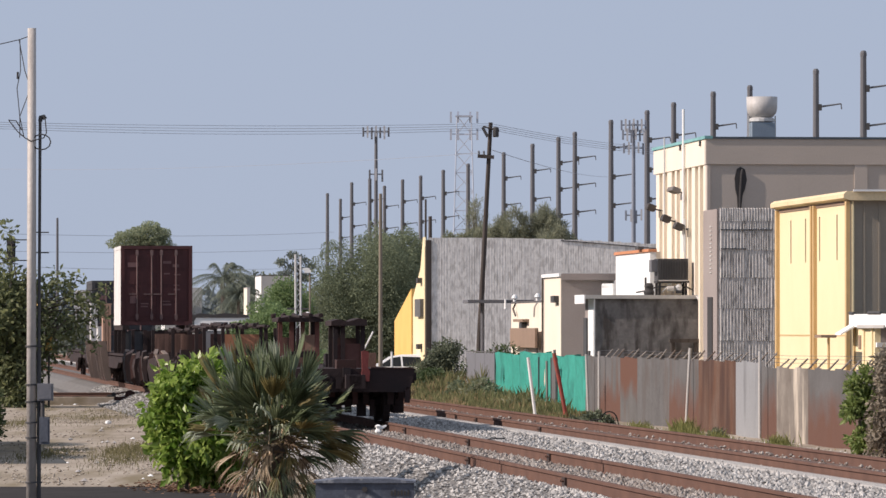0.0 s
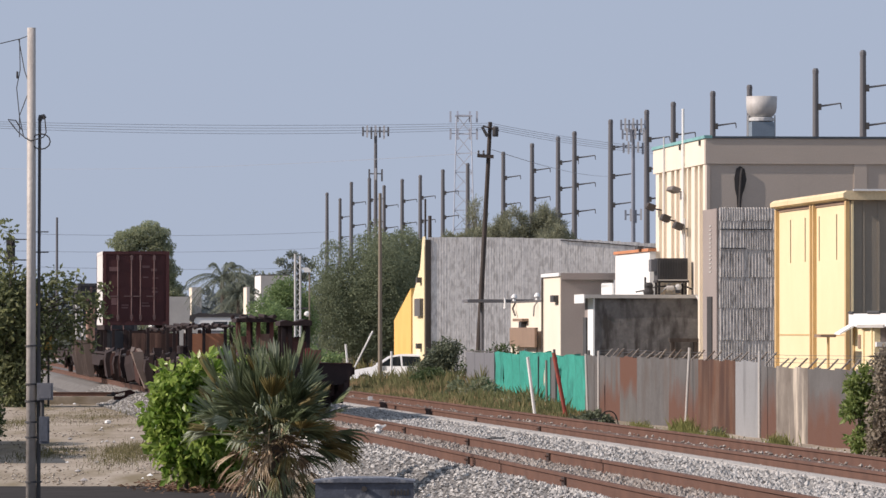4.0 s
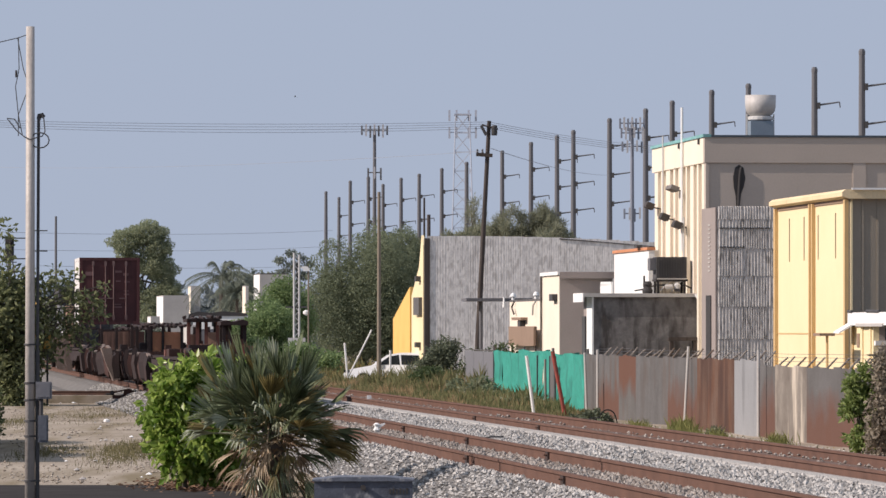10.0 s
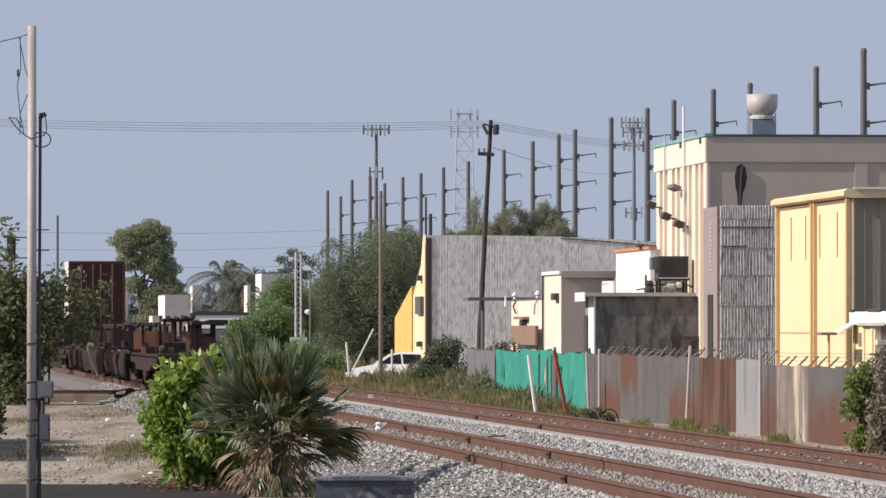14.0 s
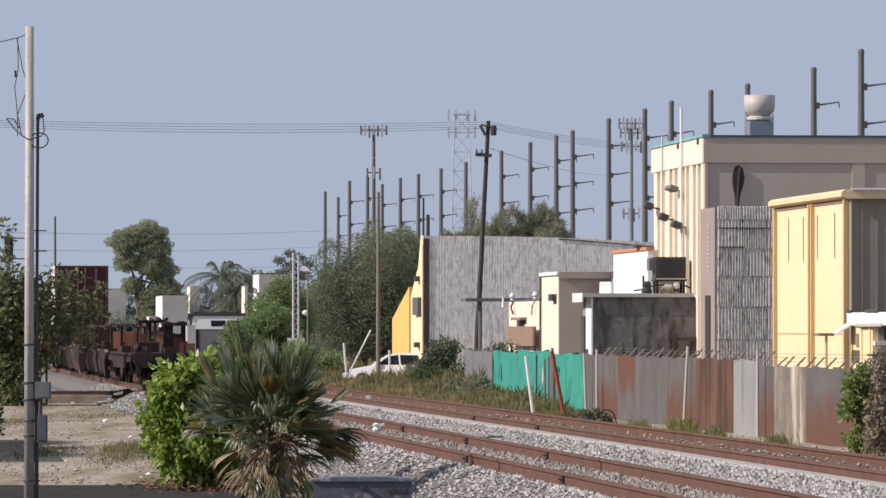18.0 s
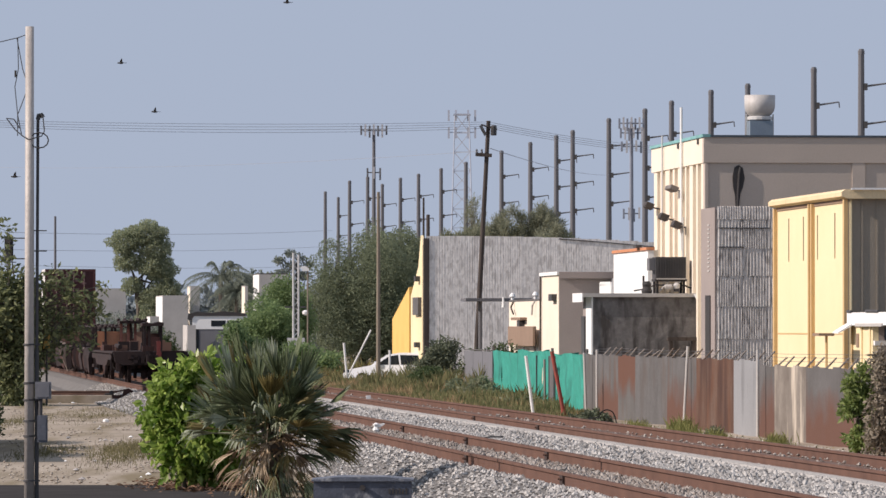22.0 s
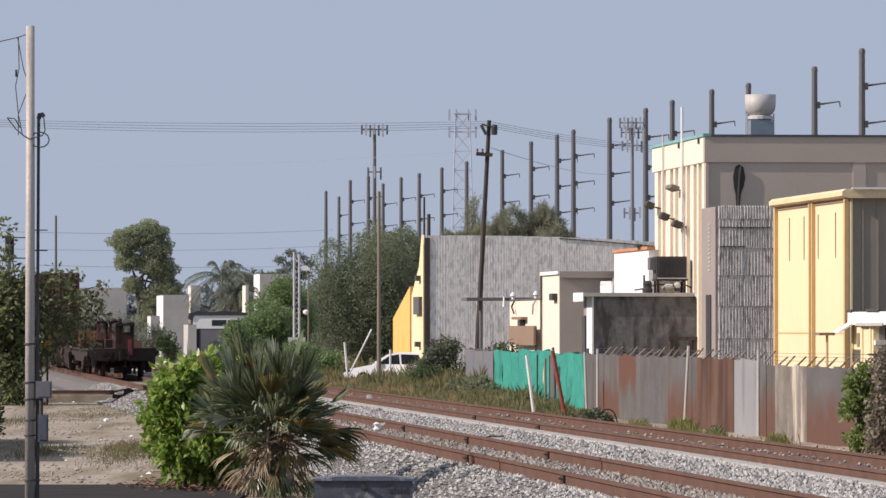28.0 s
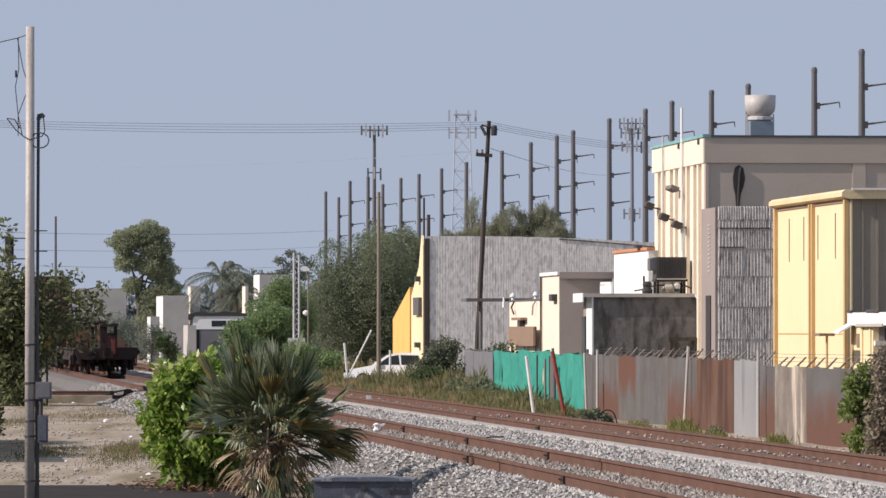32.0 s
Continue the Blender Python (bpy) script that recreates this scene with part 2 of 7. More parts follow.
M_teal = mat("teal_edge", (0.22, 0.45, 0.45), rough=0.7)
# shaded copy of the teal edge: the shade is in the colour
M_edge_shade = mat("shade_toned_roof_edge", (0.075, 0.095, 0.115), (0.05, 0.06, 0.075), 0.8)
M_dark = mat("dark_steel", (0.09, 0.088, 0.09), rough=0.7, metal=0.2)
M_black = mat("sooty_black", (0.048, 0.046, 0.047), (0.065, 0.058, 0.055), 0.85)
M_steel = mat("galvanised_steel", (0.58, 0.58, 0.57), (0.48, 0.48, 0.47), 0.6, 0.1, scale=2)
M_concrete_pole = mat("grey_concrete", (0.15, 0.15, 0.16), (0.125, 0.125, 0.135), 0.9, scale=0.4)
M_wood = mat("weathered_pole_wood", (0.085, 0.07, 0.062), (0.055, 0.046, 0.042), 0.9, scale=1.2, streak=(0.05, 0.04, 0.035), streak_scale=(9, 9, 0.4))
M_wood_pale = mat("pale_pole_wood", (0.26, 0.22, 0.17), (0.18, 0.15, 0.12), 0.9, scale=1.2)
M_wire = mat("cable", (0.10, 0.10, 0.11), rough=0.7)
# overhead lines: distance haze is put into this lighter grey
M_line = mat("haze_toned_aluminium_line", (0.27, 0.29, 0.33), (0.23, 0.25, 0.29), 0.7)
M_orange_trim = mat("terracotta_edge", (0.62, 0.27, 0.14), rough=0.8)
M_tan = mat("tan_board", (0.29, 0.205, 0.15), (0.24, 0.165, 0.12), 0.85)
M_louvre = mat("brown_louvre", (0.10, 0.06, 0.04), (0.07, 0.045, 0.03), 0.85)
M_glass = mat("dark_glass", (0.02, 0.025, 0.03), rough=0.08, bump=0, spec=0.6)
M_rubber = mat("rubber", (0.015, 0.015, 0.016), rough=0.9)
M_drum = mat("pale_drum_metal", (0.52, 0.50, 0.48), (0.40, 0.385, 0.37), 0.6, 0.1, scale=2, streak=(0.36, 0.33, 0.3), streak_at=0.66)
M_blue_grey = mat("blue_grey_sheet", (0.24, 0.30, 0.36), (0.18, 0.22, 0.27), 0.6, 0.2)
M_concrete_pale = mat("pale_concrete", (0.52, 0.50, 0.47), (0.40, 0.38, 0.36), 0.9, scale=0.9)
M_zinc_clean = mat("clean_galvanised_sheet", (0.31, 0.315, 0.325), (0.26, 0.265, 0.27), 0.6, 0.2, fine_amount=0.2, scale=0.7, streak=(0.17, 0.17, 0.175), streak_at=0.6, streak_scale=(1.2, 1.2, 0.3), whole=True)
M_zinc_plain = mat("plain_grey_sheet", (0.20, 0.20, 0.215), (0.17, 0.17, 0.18), 0.65, 0.2, fine_amount=0.1)
M_rust_low = mat("sheet_rusted_below", (0.14, 0.135, 0.134), (0.10, 0.096, 0.093), 0.8, 0.1, scale=0.7, amount=1.0, streak=(0.12, 0.085, 0.07), streak_at=0.6, streak_scale=(1.2, 1.2, 0.3), band=((0.125, 0.062, 0.044), 1.15, 0.45), whole=True)
M_rust_high = mat("sheet_rusted_above", (0.14, 0.136, 0.132), (0.10, 0.096, 0.093), 0.8, 0.1, scale=0.8, amount=1.0, streak=(0.12, 0.085, 0.07), streak_at=0.6, streak_scale=(1.2, 1.2, 0.3), band=((0.13, 0.062, 0.042), 0.6, 1.2), whole=True)


# ---- ground ----
def lie(a, d):
    """The ground's height, lowered along the near fence's foot to fit the camera's view."""
    side = max(0.0, min(1.0, (a - 17.2) / 1.2, (22.8 - a) / 0.8))
    return GROUND - 0.13 * side * max(0.0, min(1.0, (182 - d) / 22))


def ground_sheet():
    s = Shape()
    xs = [-3000, -800, -200] + [-60 + 4 * i for i in range(13)] + [-11 + 0.6 * i for i in range(50)] + [20 + 4 * i for i in range(11)] + [200, 800, 3000]
    ys = [-300, -50, 0, 40] + [60 + 4 * i for i in range(60)] + [320, 400, 600, 1200, 4500]
    def z(x, y):
        k = noise.noise(Vector((x * 0.09, y * 0.05, 0))) * 0.018 if 55 < y < 320 and -70 < x < 70 else 0
        return lie(x - LEAN * y, y) + k
    s.add([(x, y, z(x, y)) for y in ys for x in xs],
          [(j * len(xs) + i, j * len(xs) + i + 1, (j + 1) * len(xs) + i + 1, (j + 1) * len(xs) + i)
           for j in range(len(ys) - 1) for i in range(len(xs) - 1)])
    return solid("ground", s, M_dirt, "dry sandy dirt ground with sparse weeds", "ground", kind="structure", smooth=True)


ground_sheet()

TRACKS = (9.86, 14.15)
BED = [(7.55, GROUND - 0.1), (7.57, GROUND + 0.02), (7.95, GROUND + 0.05), (8.4, -0.3), (8.75, -0.185), (11.3, -0.185), (12.0, -0.22), (12.9, -0.185), (15.5, -0.185), (16.2, -0.28), (17.6, GROUND - 0.1)]


def bed_height(a):
    for (a0, z0), (a1, z1) in zip(BED, BED[1:]):
        if a0 <= a <= a1:
            return z0 + (z1 - z0) * (a - a0) / (a1 - a0)
    return GROUND


bed = Shape()
bed.prism(BED, "y", 20, 900)
def siding():
    """The stub of a siding that leaves the line."""
    d = 191.6
    s = Shape().prism([(-15.2, GROUND - 0.05), (-14.2, -0.37), (-10.7, -0.37), (-10.3, GROUND - 0.05)], "y", d - 1.6, d + 2.2)
    solid("siding_bed", s, M_dirt, "low dirt bed under a siding rail", "ballast", kind="structure")
    t = thing("siding_rail", "rusty stub of siding rail with a switch rod", "railway track", pose(0, 0, 0), kind="structure")
    part("rail", Shape().prism([(d - 0.06, -0.37), (d - 0.06, -0.34), (d - 0.02, -0.32), (d - 0.035, -0.25), (d + 0.035, -0.25), (d + 0.02, -0.32), (d + 0.06, -0.34), (d + 0.06, -0.37)], "x", -13.9, -10.55), M_rail, t)
    part("rail", Shape().box(-13.4, -10.9, d + 1.3, d + 1.4, -0.368, -0.24), M_rail, t)
    for k in range(6):
        part("tie", Shape().box(-13.7 + k * 0.55, -13.5 + k * 0.55, d - 0.5, d + 1.9, -0.45, -0.355), M_wood, t)
    part("switch_rod", Shape().tube((-11.4, d - 0.9, -0.33), (-10.6, d - 0.8, -0.33), 0.035), M_black, t)


siding()
solid("ballast_bed", bed, M_gravel, "grey crushed-stone ballast bed under two railway tracks", "ballast", along(0, 0), kind="structure")


def railway_track(a):
    t = thing("railway_track", "rusty steel railway track on grey ballast", "railway track", along(a, 0), "railway tracks", "structure")
    profile = [(-0.075, -0.22), (0.075, -0.22), (0.075, -0.19), (0.012, -0.165), (0.012, -0.05), (0.038, -0.04), (0.037, -0.004),
               (0.028, 0), (-0.028, 0), (-0.037, -0.004), (-0.038, -0.04), (-0.012, -0.05), (-0.012, -0.165), (-0.075, -0.19)]
    for x in (-0.753, 0.753):
        part("rail", Shape().prism([(x + p, z) for p, z in profile], "y", 20, 900), M_rail, t)
    return t


tracks = [railway_track(a) for a in TRACKS]
fill = [(-0.66, -0.2), (-0.66, -0.17), (-0.3, -0.14), (0.3, -0.14), (0.66, -0.17), (0.66, -0.2)]
solid("track_fill", Shape().prism(fill, "y", 40, 400), M_track_dirt, "rust-brown dirt packed between the rails", "ground", along(TRACKS[1], 0), kind="structure")


solid("gravel_strip", Shape().prism([(12.9, -0.2), (12.96, -0.145), (13.12, -0.13), (13.26, -0.14), (13.3, -0.2)], "y", 60, 400), M_dust, "pale dusty fine gravel along the rail", "gravel", along(0, 0), kind="structure")


def joint_bars(track, x, places):
    """Fish plates bolted over the rail joints."""
    for y in places:
        bar = part("joint_bar", Shape().box(x - 0.045, x + 0.045, y - 0.16, y + 0.16, -0.18, -0.042), M_joint, track, "dark rusty joint bar")
        for k in (-0.1, 0.1):
            part("bolt", Shape().tube((x - 0.075, y + k, -0.09), (x + 0.075, y + k, -0.09), 0.018, n=6), M_rail, bar)


joint_bars(tracks[0], -0.753, (74.124, 86.024))
joint_bars(tracks[0], 0.753, (112.099, 100.199, 88.299))
joint_bars(tracks[1], -0.753, (113.128, 125.028))
part("rail_tag", Shape().box(-0.06, 0.06, -0.02, 0.02, 0, 0.1), M_white, tracks[1], "small white marker on the rail", pose(-0.753, 151.694, 0))
# the shade lying on the lane is put into the asphalt's dark colour
solid("road", Shape().box(-60, -3.817, 30, 89.265, -0.05, 0.03), M_asphalt, "asphalt lane edge, dark grey for the shade on it", "road", pose(0, 0, GROUND, 0, 0, -0.6), kind="structure")

# ---- buildings along the line ----
def yellow_shed():
    d, dep, h = 146.585, 11.69, 5.899
    b = thing("yellow_shed", "pale yellow painted shed with ochre pilasters and narrow slits", "building", along(25.5, d, GROUND))
    w = 9.0
    slits = [1.972, 4.714, 7.001, 9.454]
    z0, z1 = 4.367, 5.566
    edges = [0.2]
    for y in slits:
        edges += [y - 0.09, y + 0.09]
    edges.append(dep)
    for y0, y1 in zip(edges[::2], edges[1::2]):
        part("wall_panel", Shape().box(0, 0.2, y0, y1, 0, h), M_yellow, b)
    for y in slits:
        part("wall_panel", Shape().box(0, 0.2, y - 0.09, y + 0.09, 0, z0), M_yellow, b)
        part("wall_panel", Shape().box(0, 0.2, y - 0.09, y + 0.09, z1, h), M_yellow, b)
    for y in slits:
        part("slit_louvre", Shape().box(0.12, 0.16, y - 0.088, y + 0.088, z0 + 0.004, z1 - 0.004), M_louvre, b, "brown louvre in a narrow slit")
    part("wall_joint", Shape().box(-0.012, -0.002, 0.3, dep - 0.3, 2.363, 2.401), M_yellow_trim, b)
    # the front's shade is carried by its duller sheet colour
    front = part("front_wall", Shape().box(0.0, w, 0, 0.197, 0, h), M_olive_shade_sheet, b, "olive-grey ribbed sheet front wall, shade put into its tone")
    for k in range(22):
        part("rib", Shape().box(0.35 + k * 0.4, 0.4 + k * 0.4, -0.022, -0.002, 0.02, h - 0.02), M_olive_shade_sheet, front)
    part("back_wall", Shape().box(0.2, w, dep - 0.2, dep, 0, h), M_yellow, b)
    for y0, y1 in ((0.0, 0.22), (5.139, 5.299), (5.579, 5.739), (dep - 0.3, dep - 0.05)):
        part("pilaster", Shape().box(-0.1, -0.002, y0, y1, 0, h - 0.02), M_yellow_trim, b, "ochre painted pilaster")
    part("corner_trim", Shape().box(0.05, 0.1, -0.05, -0.003, 0, h - 0.02), M_yellow, b)
    cornice = Shape().prism([(-0.2, h + 0.06), (-0.2, h + 0.17), (-0.1, h + 0.24), (w, h + 0.24), (w, h)] + [(-0.02, h)], "y", -0.2, dep + 0.1)
    part("cornice", cornice, M_cornice, b, "weathered tan overhanging roof edge")
    # the cornice's shadow on the wall, painted as a brown strip
    part("eave_shadow_strip", Shape().box(-0.03, -0.002, 0.3, dep - 0.35, h - 0.09, h - 0.002), M_tan, b, "brown strip standing for the shadow under the eave")
    part("roof_flashing", Shape().box(0.05, w, -0.27, -0.21, h + 0.23, h + 0.28), M_white, b, "white metal flashing")
    return b


def porch():
    p = thing("porch_hut", "small pale yellow hut with a white fascia and sloping awning", "hut", along(25.0, 141.585, GROUND))
    x, y0, y1, z = 0.4, 0.8, 3.9, 2.59
    part("side_wall", Shape().box(x, x + 0.15, y0, y1, 0, z), M_yellow, p)
    # the hut front's shade is put into its taupe
    part("front_wall", Shape().box(x + 0.15, 4, y0 + 0.003, y0 + 0.15, 0, z), M_taupe_dark_shade, p, "taupe wall, shade put into its tone")
    part("back_wall", Shape().box(x + 0.15, 4, y1 - 0.15, y1 - 0.003, 0, z), M_yellow, p)
    part("fascia", Shape().box(x - 0.1, x - 0.03, -2.0, y1 + 0.1, z + 0.01, z + 0.34), M_white, p, "white fascia board")
    part("roof", Shape().prism([(x - 0.03, z + 0.1), (x - 0.03, z + 0.24), (4, z + 0.3), (4, z + 0.16)], "y", -2.0, y1 + 0.1), M_zinc, p)
    part("lower_fascia", Shape().box(x - 0.14, x - 0.102, -1.2, 2.6, z - 0.02, z + 0.06), M_concrete_pale, p)
    for a, b in ((3.3, 3.9), (-0.6, 1.2)):
        part("gutter", Shape().tube((x - 0.1, a, z + 0.36), (x - 0.1, b, z + 0.37), 0.04, n=7), M_dark, p, "dark gutter length")
    part("awning", Shape().prism([(-0.06, z - 0.2), (-0.06, z - 0.16), (x - 0.1, z + 0.06), (x - 0.1, z + 0.0)], "y", 3.2, 4.1), M_white, p, "white sloping awning")
    for y in (1.0, 2.2, 3.6):
        part("pilaster", Shape().box(x - 0.04, x - 0.003, y, y + 0.16, 0, z - 0.003), M_yellow_trim if y > 3 else M_yellow, p)
    part("vent_window", Shape().box(x - 0.02, x - 0.003, 2.75, 3.1, z - 0.55, z - 0.2), M_tan, p, "brown slatted vent")
    part("sill", Shape().box(x + 0.02, 4, y0 - 0.2, y0, z - 0.5, z - 0.38), M_white, p, "white window sill")
    part("window", Shape().box(x + 0.3, 3.6, y0 - 0.02, y0 + 0.001, z - 0.37, z - 0.06), M_glass, p)
    q = thing("small_awning", "small dark-edged awning on a thin post", "awning", along(24.6, 144.581, GROUND))
    part("slab", Shape().box(-0.28, 0.12, -0.5, 0.5, 2.326, 2.398), M_tan, q)
    part("post", Shape().tube((0, 0, 0), (0, 0, 2.34), 0.035), M_yellow_trim, q)
    return p


def cream_warehouse():
    d, dep, h = 181.739, 12.186, 8.703
    w, band = 14.0, 0.82
    b = thing("cream_warehouse", "tall cream flat-roofed warehouse with ribbed side and soot-marked front", "building", along(27, d, GROUND))
    left = part("left_wall", Shape().box(0.2, 0.45, 0.31, dep, 0, h - band), M_cream, b)
    k = 0
    y = 0.32
    widths = (0.5, 0.35, 0.75, 0.3, 0.9, 0.45, 1.1, 0.35, 0.8)
    while y < dep - 0.5:
        wd = widths[k % len(widths)]
        part("rib", Shape().box(0.0, 0.197, y, y + wd, 0, h - band), M_cream, left)
        y += wd + 0.75
        k += 1
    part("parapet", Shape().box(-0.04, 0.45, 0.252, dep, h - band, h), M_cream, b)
    # front and parapet take the taupe that carries their shade
    part("parapet", Shape().box(-0.04, w, -0.06, 0.25, h - band, h), M_taupe_shade, b, "taupe plaster parapet band, shade put into its tone")
    part("front_wall", Shape().box(0.0, w, 0.0, 0.3, 0, h - band), M_taupe_shade, b, "taupe plaster front wall, shade put into its tone")
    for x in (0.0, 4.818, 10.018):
        part("pilaster", Shape().box(x, x + 0.42 if x > 1 else x + 0.1, -0.045, -0.002, 0, h - band), M_taupe_shade, b)
    part("back_wall", Shape().box(0.25, w, dep - 0.2, dep, 0, h), M_cream, b)
    part("roof", Shape().box(0.25, w, 0.3, dep - 0.2, h - 0.5, h - 0.3), M_zinc, b)
    part("roof_edge", Shape().box(-0.09, 0.17, -0.1, dep + 0.05, h + 0.002, h + 0.1), M_teal, b, "teal metal roof edge")
    # front run of the edge, coloured dark for its shade
    part("roof_edge", Shape().box(0.17, w, -0.1, 0.2, h + 0.002, h + 0.07), M_edge_shade, b, "metal roof edge, shade put in as dark blue-grey")
    z = h - band - 0.05
    part("flue", Shape().path([(1.06, -0.04, z - 1.7), (1.08, -0.05, z - 0.9), (1.12, -0.05, z - 0.3), (1.16, -0.04, z - 0.1)], 0.045, 8), M_black, b, "soot-black flue pipe")
    part("soot_crust", Shape().prism([(1.0, z - 1.4), (1.1, z - 1.45), (1.16, z - 0.95), (1.24, z - 0.75), (1.3, z - 0.45), (1.24, z - 0.12), (1.1, z - 0.02), (0.97, z - 0.1), (0.9, z - 0.4), (0.92, z - 0.75), (0.98, z - 1.0)], "y", -0.02, -0.003), M_black, b, "thick black soot on the wall")
    for y in (1.0, 5.5):
        part("bracket", Shape().box(-0.1, -0.045, y, y + 0.14, h - 0.2, h - 0.03), M_dark, b)
    for k, (y, z0, z1) in enumerate(((4.6, h - 3.6, 9.841), (9.1, h - 2.6, h + 0.35), (4.2, 4.5, 6.2))):
        part("conduit", Shape().tube((-0.1, y, z0), (-0.1, y, z1), 0.045 if k == 0 else 0.03), M_white if k == 0 else M_steel, b)
    return b


M_lamp = mat("grey_lamp_housing", (0.20, 0.18, 0.165), (0.14, 0.125, 0.115), 0.7)
M_lamp_dark = mat("dark_lamp_housing", (0.075, 0.066, 0.062), (0.05, 0.045, 0.042), 0.7)


def flood_light(x, y, z, size):
    f = thing("flood_light", "grey wall-mounted flood light on a short arm", "lamp", along(27, 181.739, GROUND) @ pose(x, y, z), "wall flood lights")
    part("arm", Shape().tube((0, 0, 0), (0.55, 0, -0.12), 0.025), M_dark, f)
    part("housing", Shape().box(-0.2, 0.06, -size, size, -0.09 if size < 0.5 else -0.07, 0.12 if size < 0.5 else 0.08, pose(0, 0, 0, 0, 22, 0)), M_lamp_dark if size < 0.5 else M_lamp, f)
    part("lens", Shape().box(-0.215, -0.203, -size + 0.05, size - 0.05, -0.06, 0.07, pose(0, 0, 0, 0, 22, 0)), M_lamp_dark if size < 0.5 else M_lamp, f)


def roof_fan():
    f = thing("roof_ventilator", "pale grey flared metal roof ventilator on a square base", "ventilator", along(27, 181.739, 7.853) @ pose(2.097, 1.9, 0))
    part("curb", Shape().box(-0.38, 0.38, -0.38, 0.38, 0, 0.82), M_blue_grey, f, "blue-grey sheet metal base")
    part("collar", Shape().lathe([(0.3, 0.82), (0.42, 0.86), (0.42, 0.95), (0.3, 1.0)]), M_steel, f)
    part("bowl", Shape().lathe([(0.3, 0.98), (0.38, 1.02), (0.47, 1.14), (0.5, 1.28), (0.51, 1.66), (0.47, 1.66), (0.45, 1.45), (0.2, 1.4)], 24), M_drum, f, "pale metal drum", smooth=True)
    for sx in (-1, 1):
        part("strut", Shape().box(sx * 0.44 - 0.02, sx * 0.44 + 0.02, -0.02, 0.02, 0.1, 1.05), M_steel, f)


def grey_annexe():
    d, dep, h = 174.235, 2.957, 6.278
    b = thing("corrugated_annexe", "weathered grey corrugated metal annexe with a dark side door", "building", along(26.2, d, GROUND))
    w = 3.2
    part("core", Shape().box(0.06, w, 0.06, dep, 0, h), M_grey_wall, b)
    z = 0.0
    rows = (1.15, 1.05, 1.0, 0.95, 0.85, 0.9, 0.75)
    for k, dz in enumerate(rows):
        z1 = min(z + dz, h)
        if z1 <= z:
            break
        for i in range(4):
            x = 0.04 + i * 0.79
            part("sheet", Shape().sheet(x, x + 0.79, z, z1 + 0.03, 0.075 + 0.014 * ((k + i) % 3), 0.026 + 0.006 * ((k * 2 + i) % 3), 0.006, 0.02 - 0.014 * k + 0.005 * (i % 2)), M_grey_wall, b)
        z = z1
    part("side_sheet", Shape().box(0, 0.055, 0.06, dep, 0, h), M_taupe_dark_shade, b, "dark taupe plastered side wall")
    # solid black panel in place of the doorway's dark opening
    part("side_door", Shape().box(-0.03, -0.003, 0.9, 1.9, 0.3, 3.556), M_black, b, "black panel standing for a dark doorway")
    for k in range(12):
        part("vent_slot", Shape().box(-0.02, -0.003, 1.1, 1.5, h - 0.55 - k * 0.13, h - 0.51 - k * 0.13), M_concrete_pale, b)
    # shadow under the sheet laps, put in as dark strips
    part("flashing_strip", Shape().box(0.1, 1.7, -0.075, -0.05, h - 0.66, h - 0.63), M_dark, b, "dark strip standing for the shadow under a lap")
    part("flashing_strip", Shape().box(0.1, 0.9, -0.07, -0.045, h - 1.25, h - 1.22), M_dark, b, "dark strip standing for the shadow under a lap")
    return b


def grey_warehouse():
    d, h = 232.144, 6.298
    b = thing("grey_warehouse", "long grey corrugated warehouse with a yellow end wall", "building", along(23, d, GROUND))
    w, dep = 12.0, 5.047
    part("core", Shape().box(0.3, w, 0.08, 2.6, 0, h - 0.5), M_grey_wall, b)
    n = 15
    rs = random.Random(12)
    def top(x):
        return h + 0.05 - 0.004 * (x - 1.5) ** 2
    for i in range(n):
        x0, x1 = 0.02 + i * 0.8, 0.02 + (i + 1) * 0.8
        part("wall_sheet", Shape().sheet(x0 - 0.02, x1, 0, top(x0 + 0.4), rs.uniform(0.09, 0.13), rs.uniform(0.002, 0.005), 0.006, rs.uniform(-0.002, 0.002)), M_shed_sheet, b)
    roof = [(0.3 + i, top(0.3 + i) - 0.02) for i in range(12)] + [(11.3 - i, top(11.3 - i) - 0.3) for i in range(12)]
    part("roof", Shape().prism(roof, "y", 0.1, 2.6), M_zinc, b, "shallow curved grey metal roof")
    part("roof_flashing", Shape().path([(5.5 + i * 0.6, -0.02, top(5.5 + i * 0.6) - 0.05 - 0.02 * i) for i in range(10)], 0.02), M_dark, b)
    part("end_wall", Shape().prism([(0.6, 0), (0.6, h - 0.3), (1.3, h + 0.1), (2.4, h - 1.2), (dep + 0.6, h - 2.4), (dep + 0.6, 0)], "x", -0.1, 0.0), M_yellow, b, "pale yellow plaster end wall")
    part("corner_post", Shape().box(-0.1, 0.12, -0.03, 0.3, 0, h - 0.05), M_wood, b, "dark brown corner post")
    part("buttress", Shape().prism([(dep + 0.7, 0), (dep + 0.7, 4.291), (13.436, 2.944), (13.436, 0)], "x", -0.16, 0.1), M_orange, b, "orange painted lean-to wall")
    part("meter_cabinet", Shape().box(-0.25, -0.102, 1.0, 3.4, 3.092, 3.825), M_zinc, b, "grey meter cabinet")
    for z in (4.606, 1.861):
        part("wall_lamp", Shape().box(-0.3, -0.102, 1.6, 2.3, z - 0.12, z + 0.1), M_dark, b, "dark wall lamp")
    return b


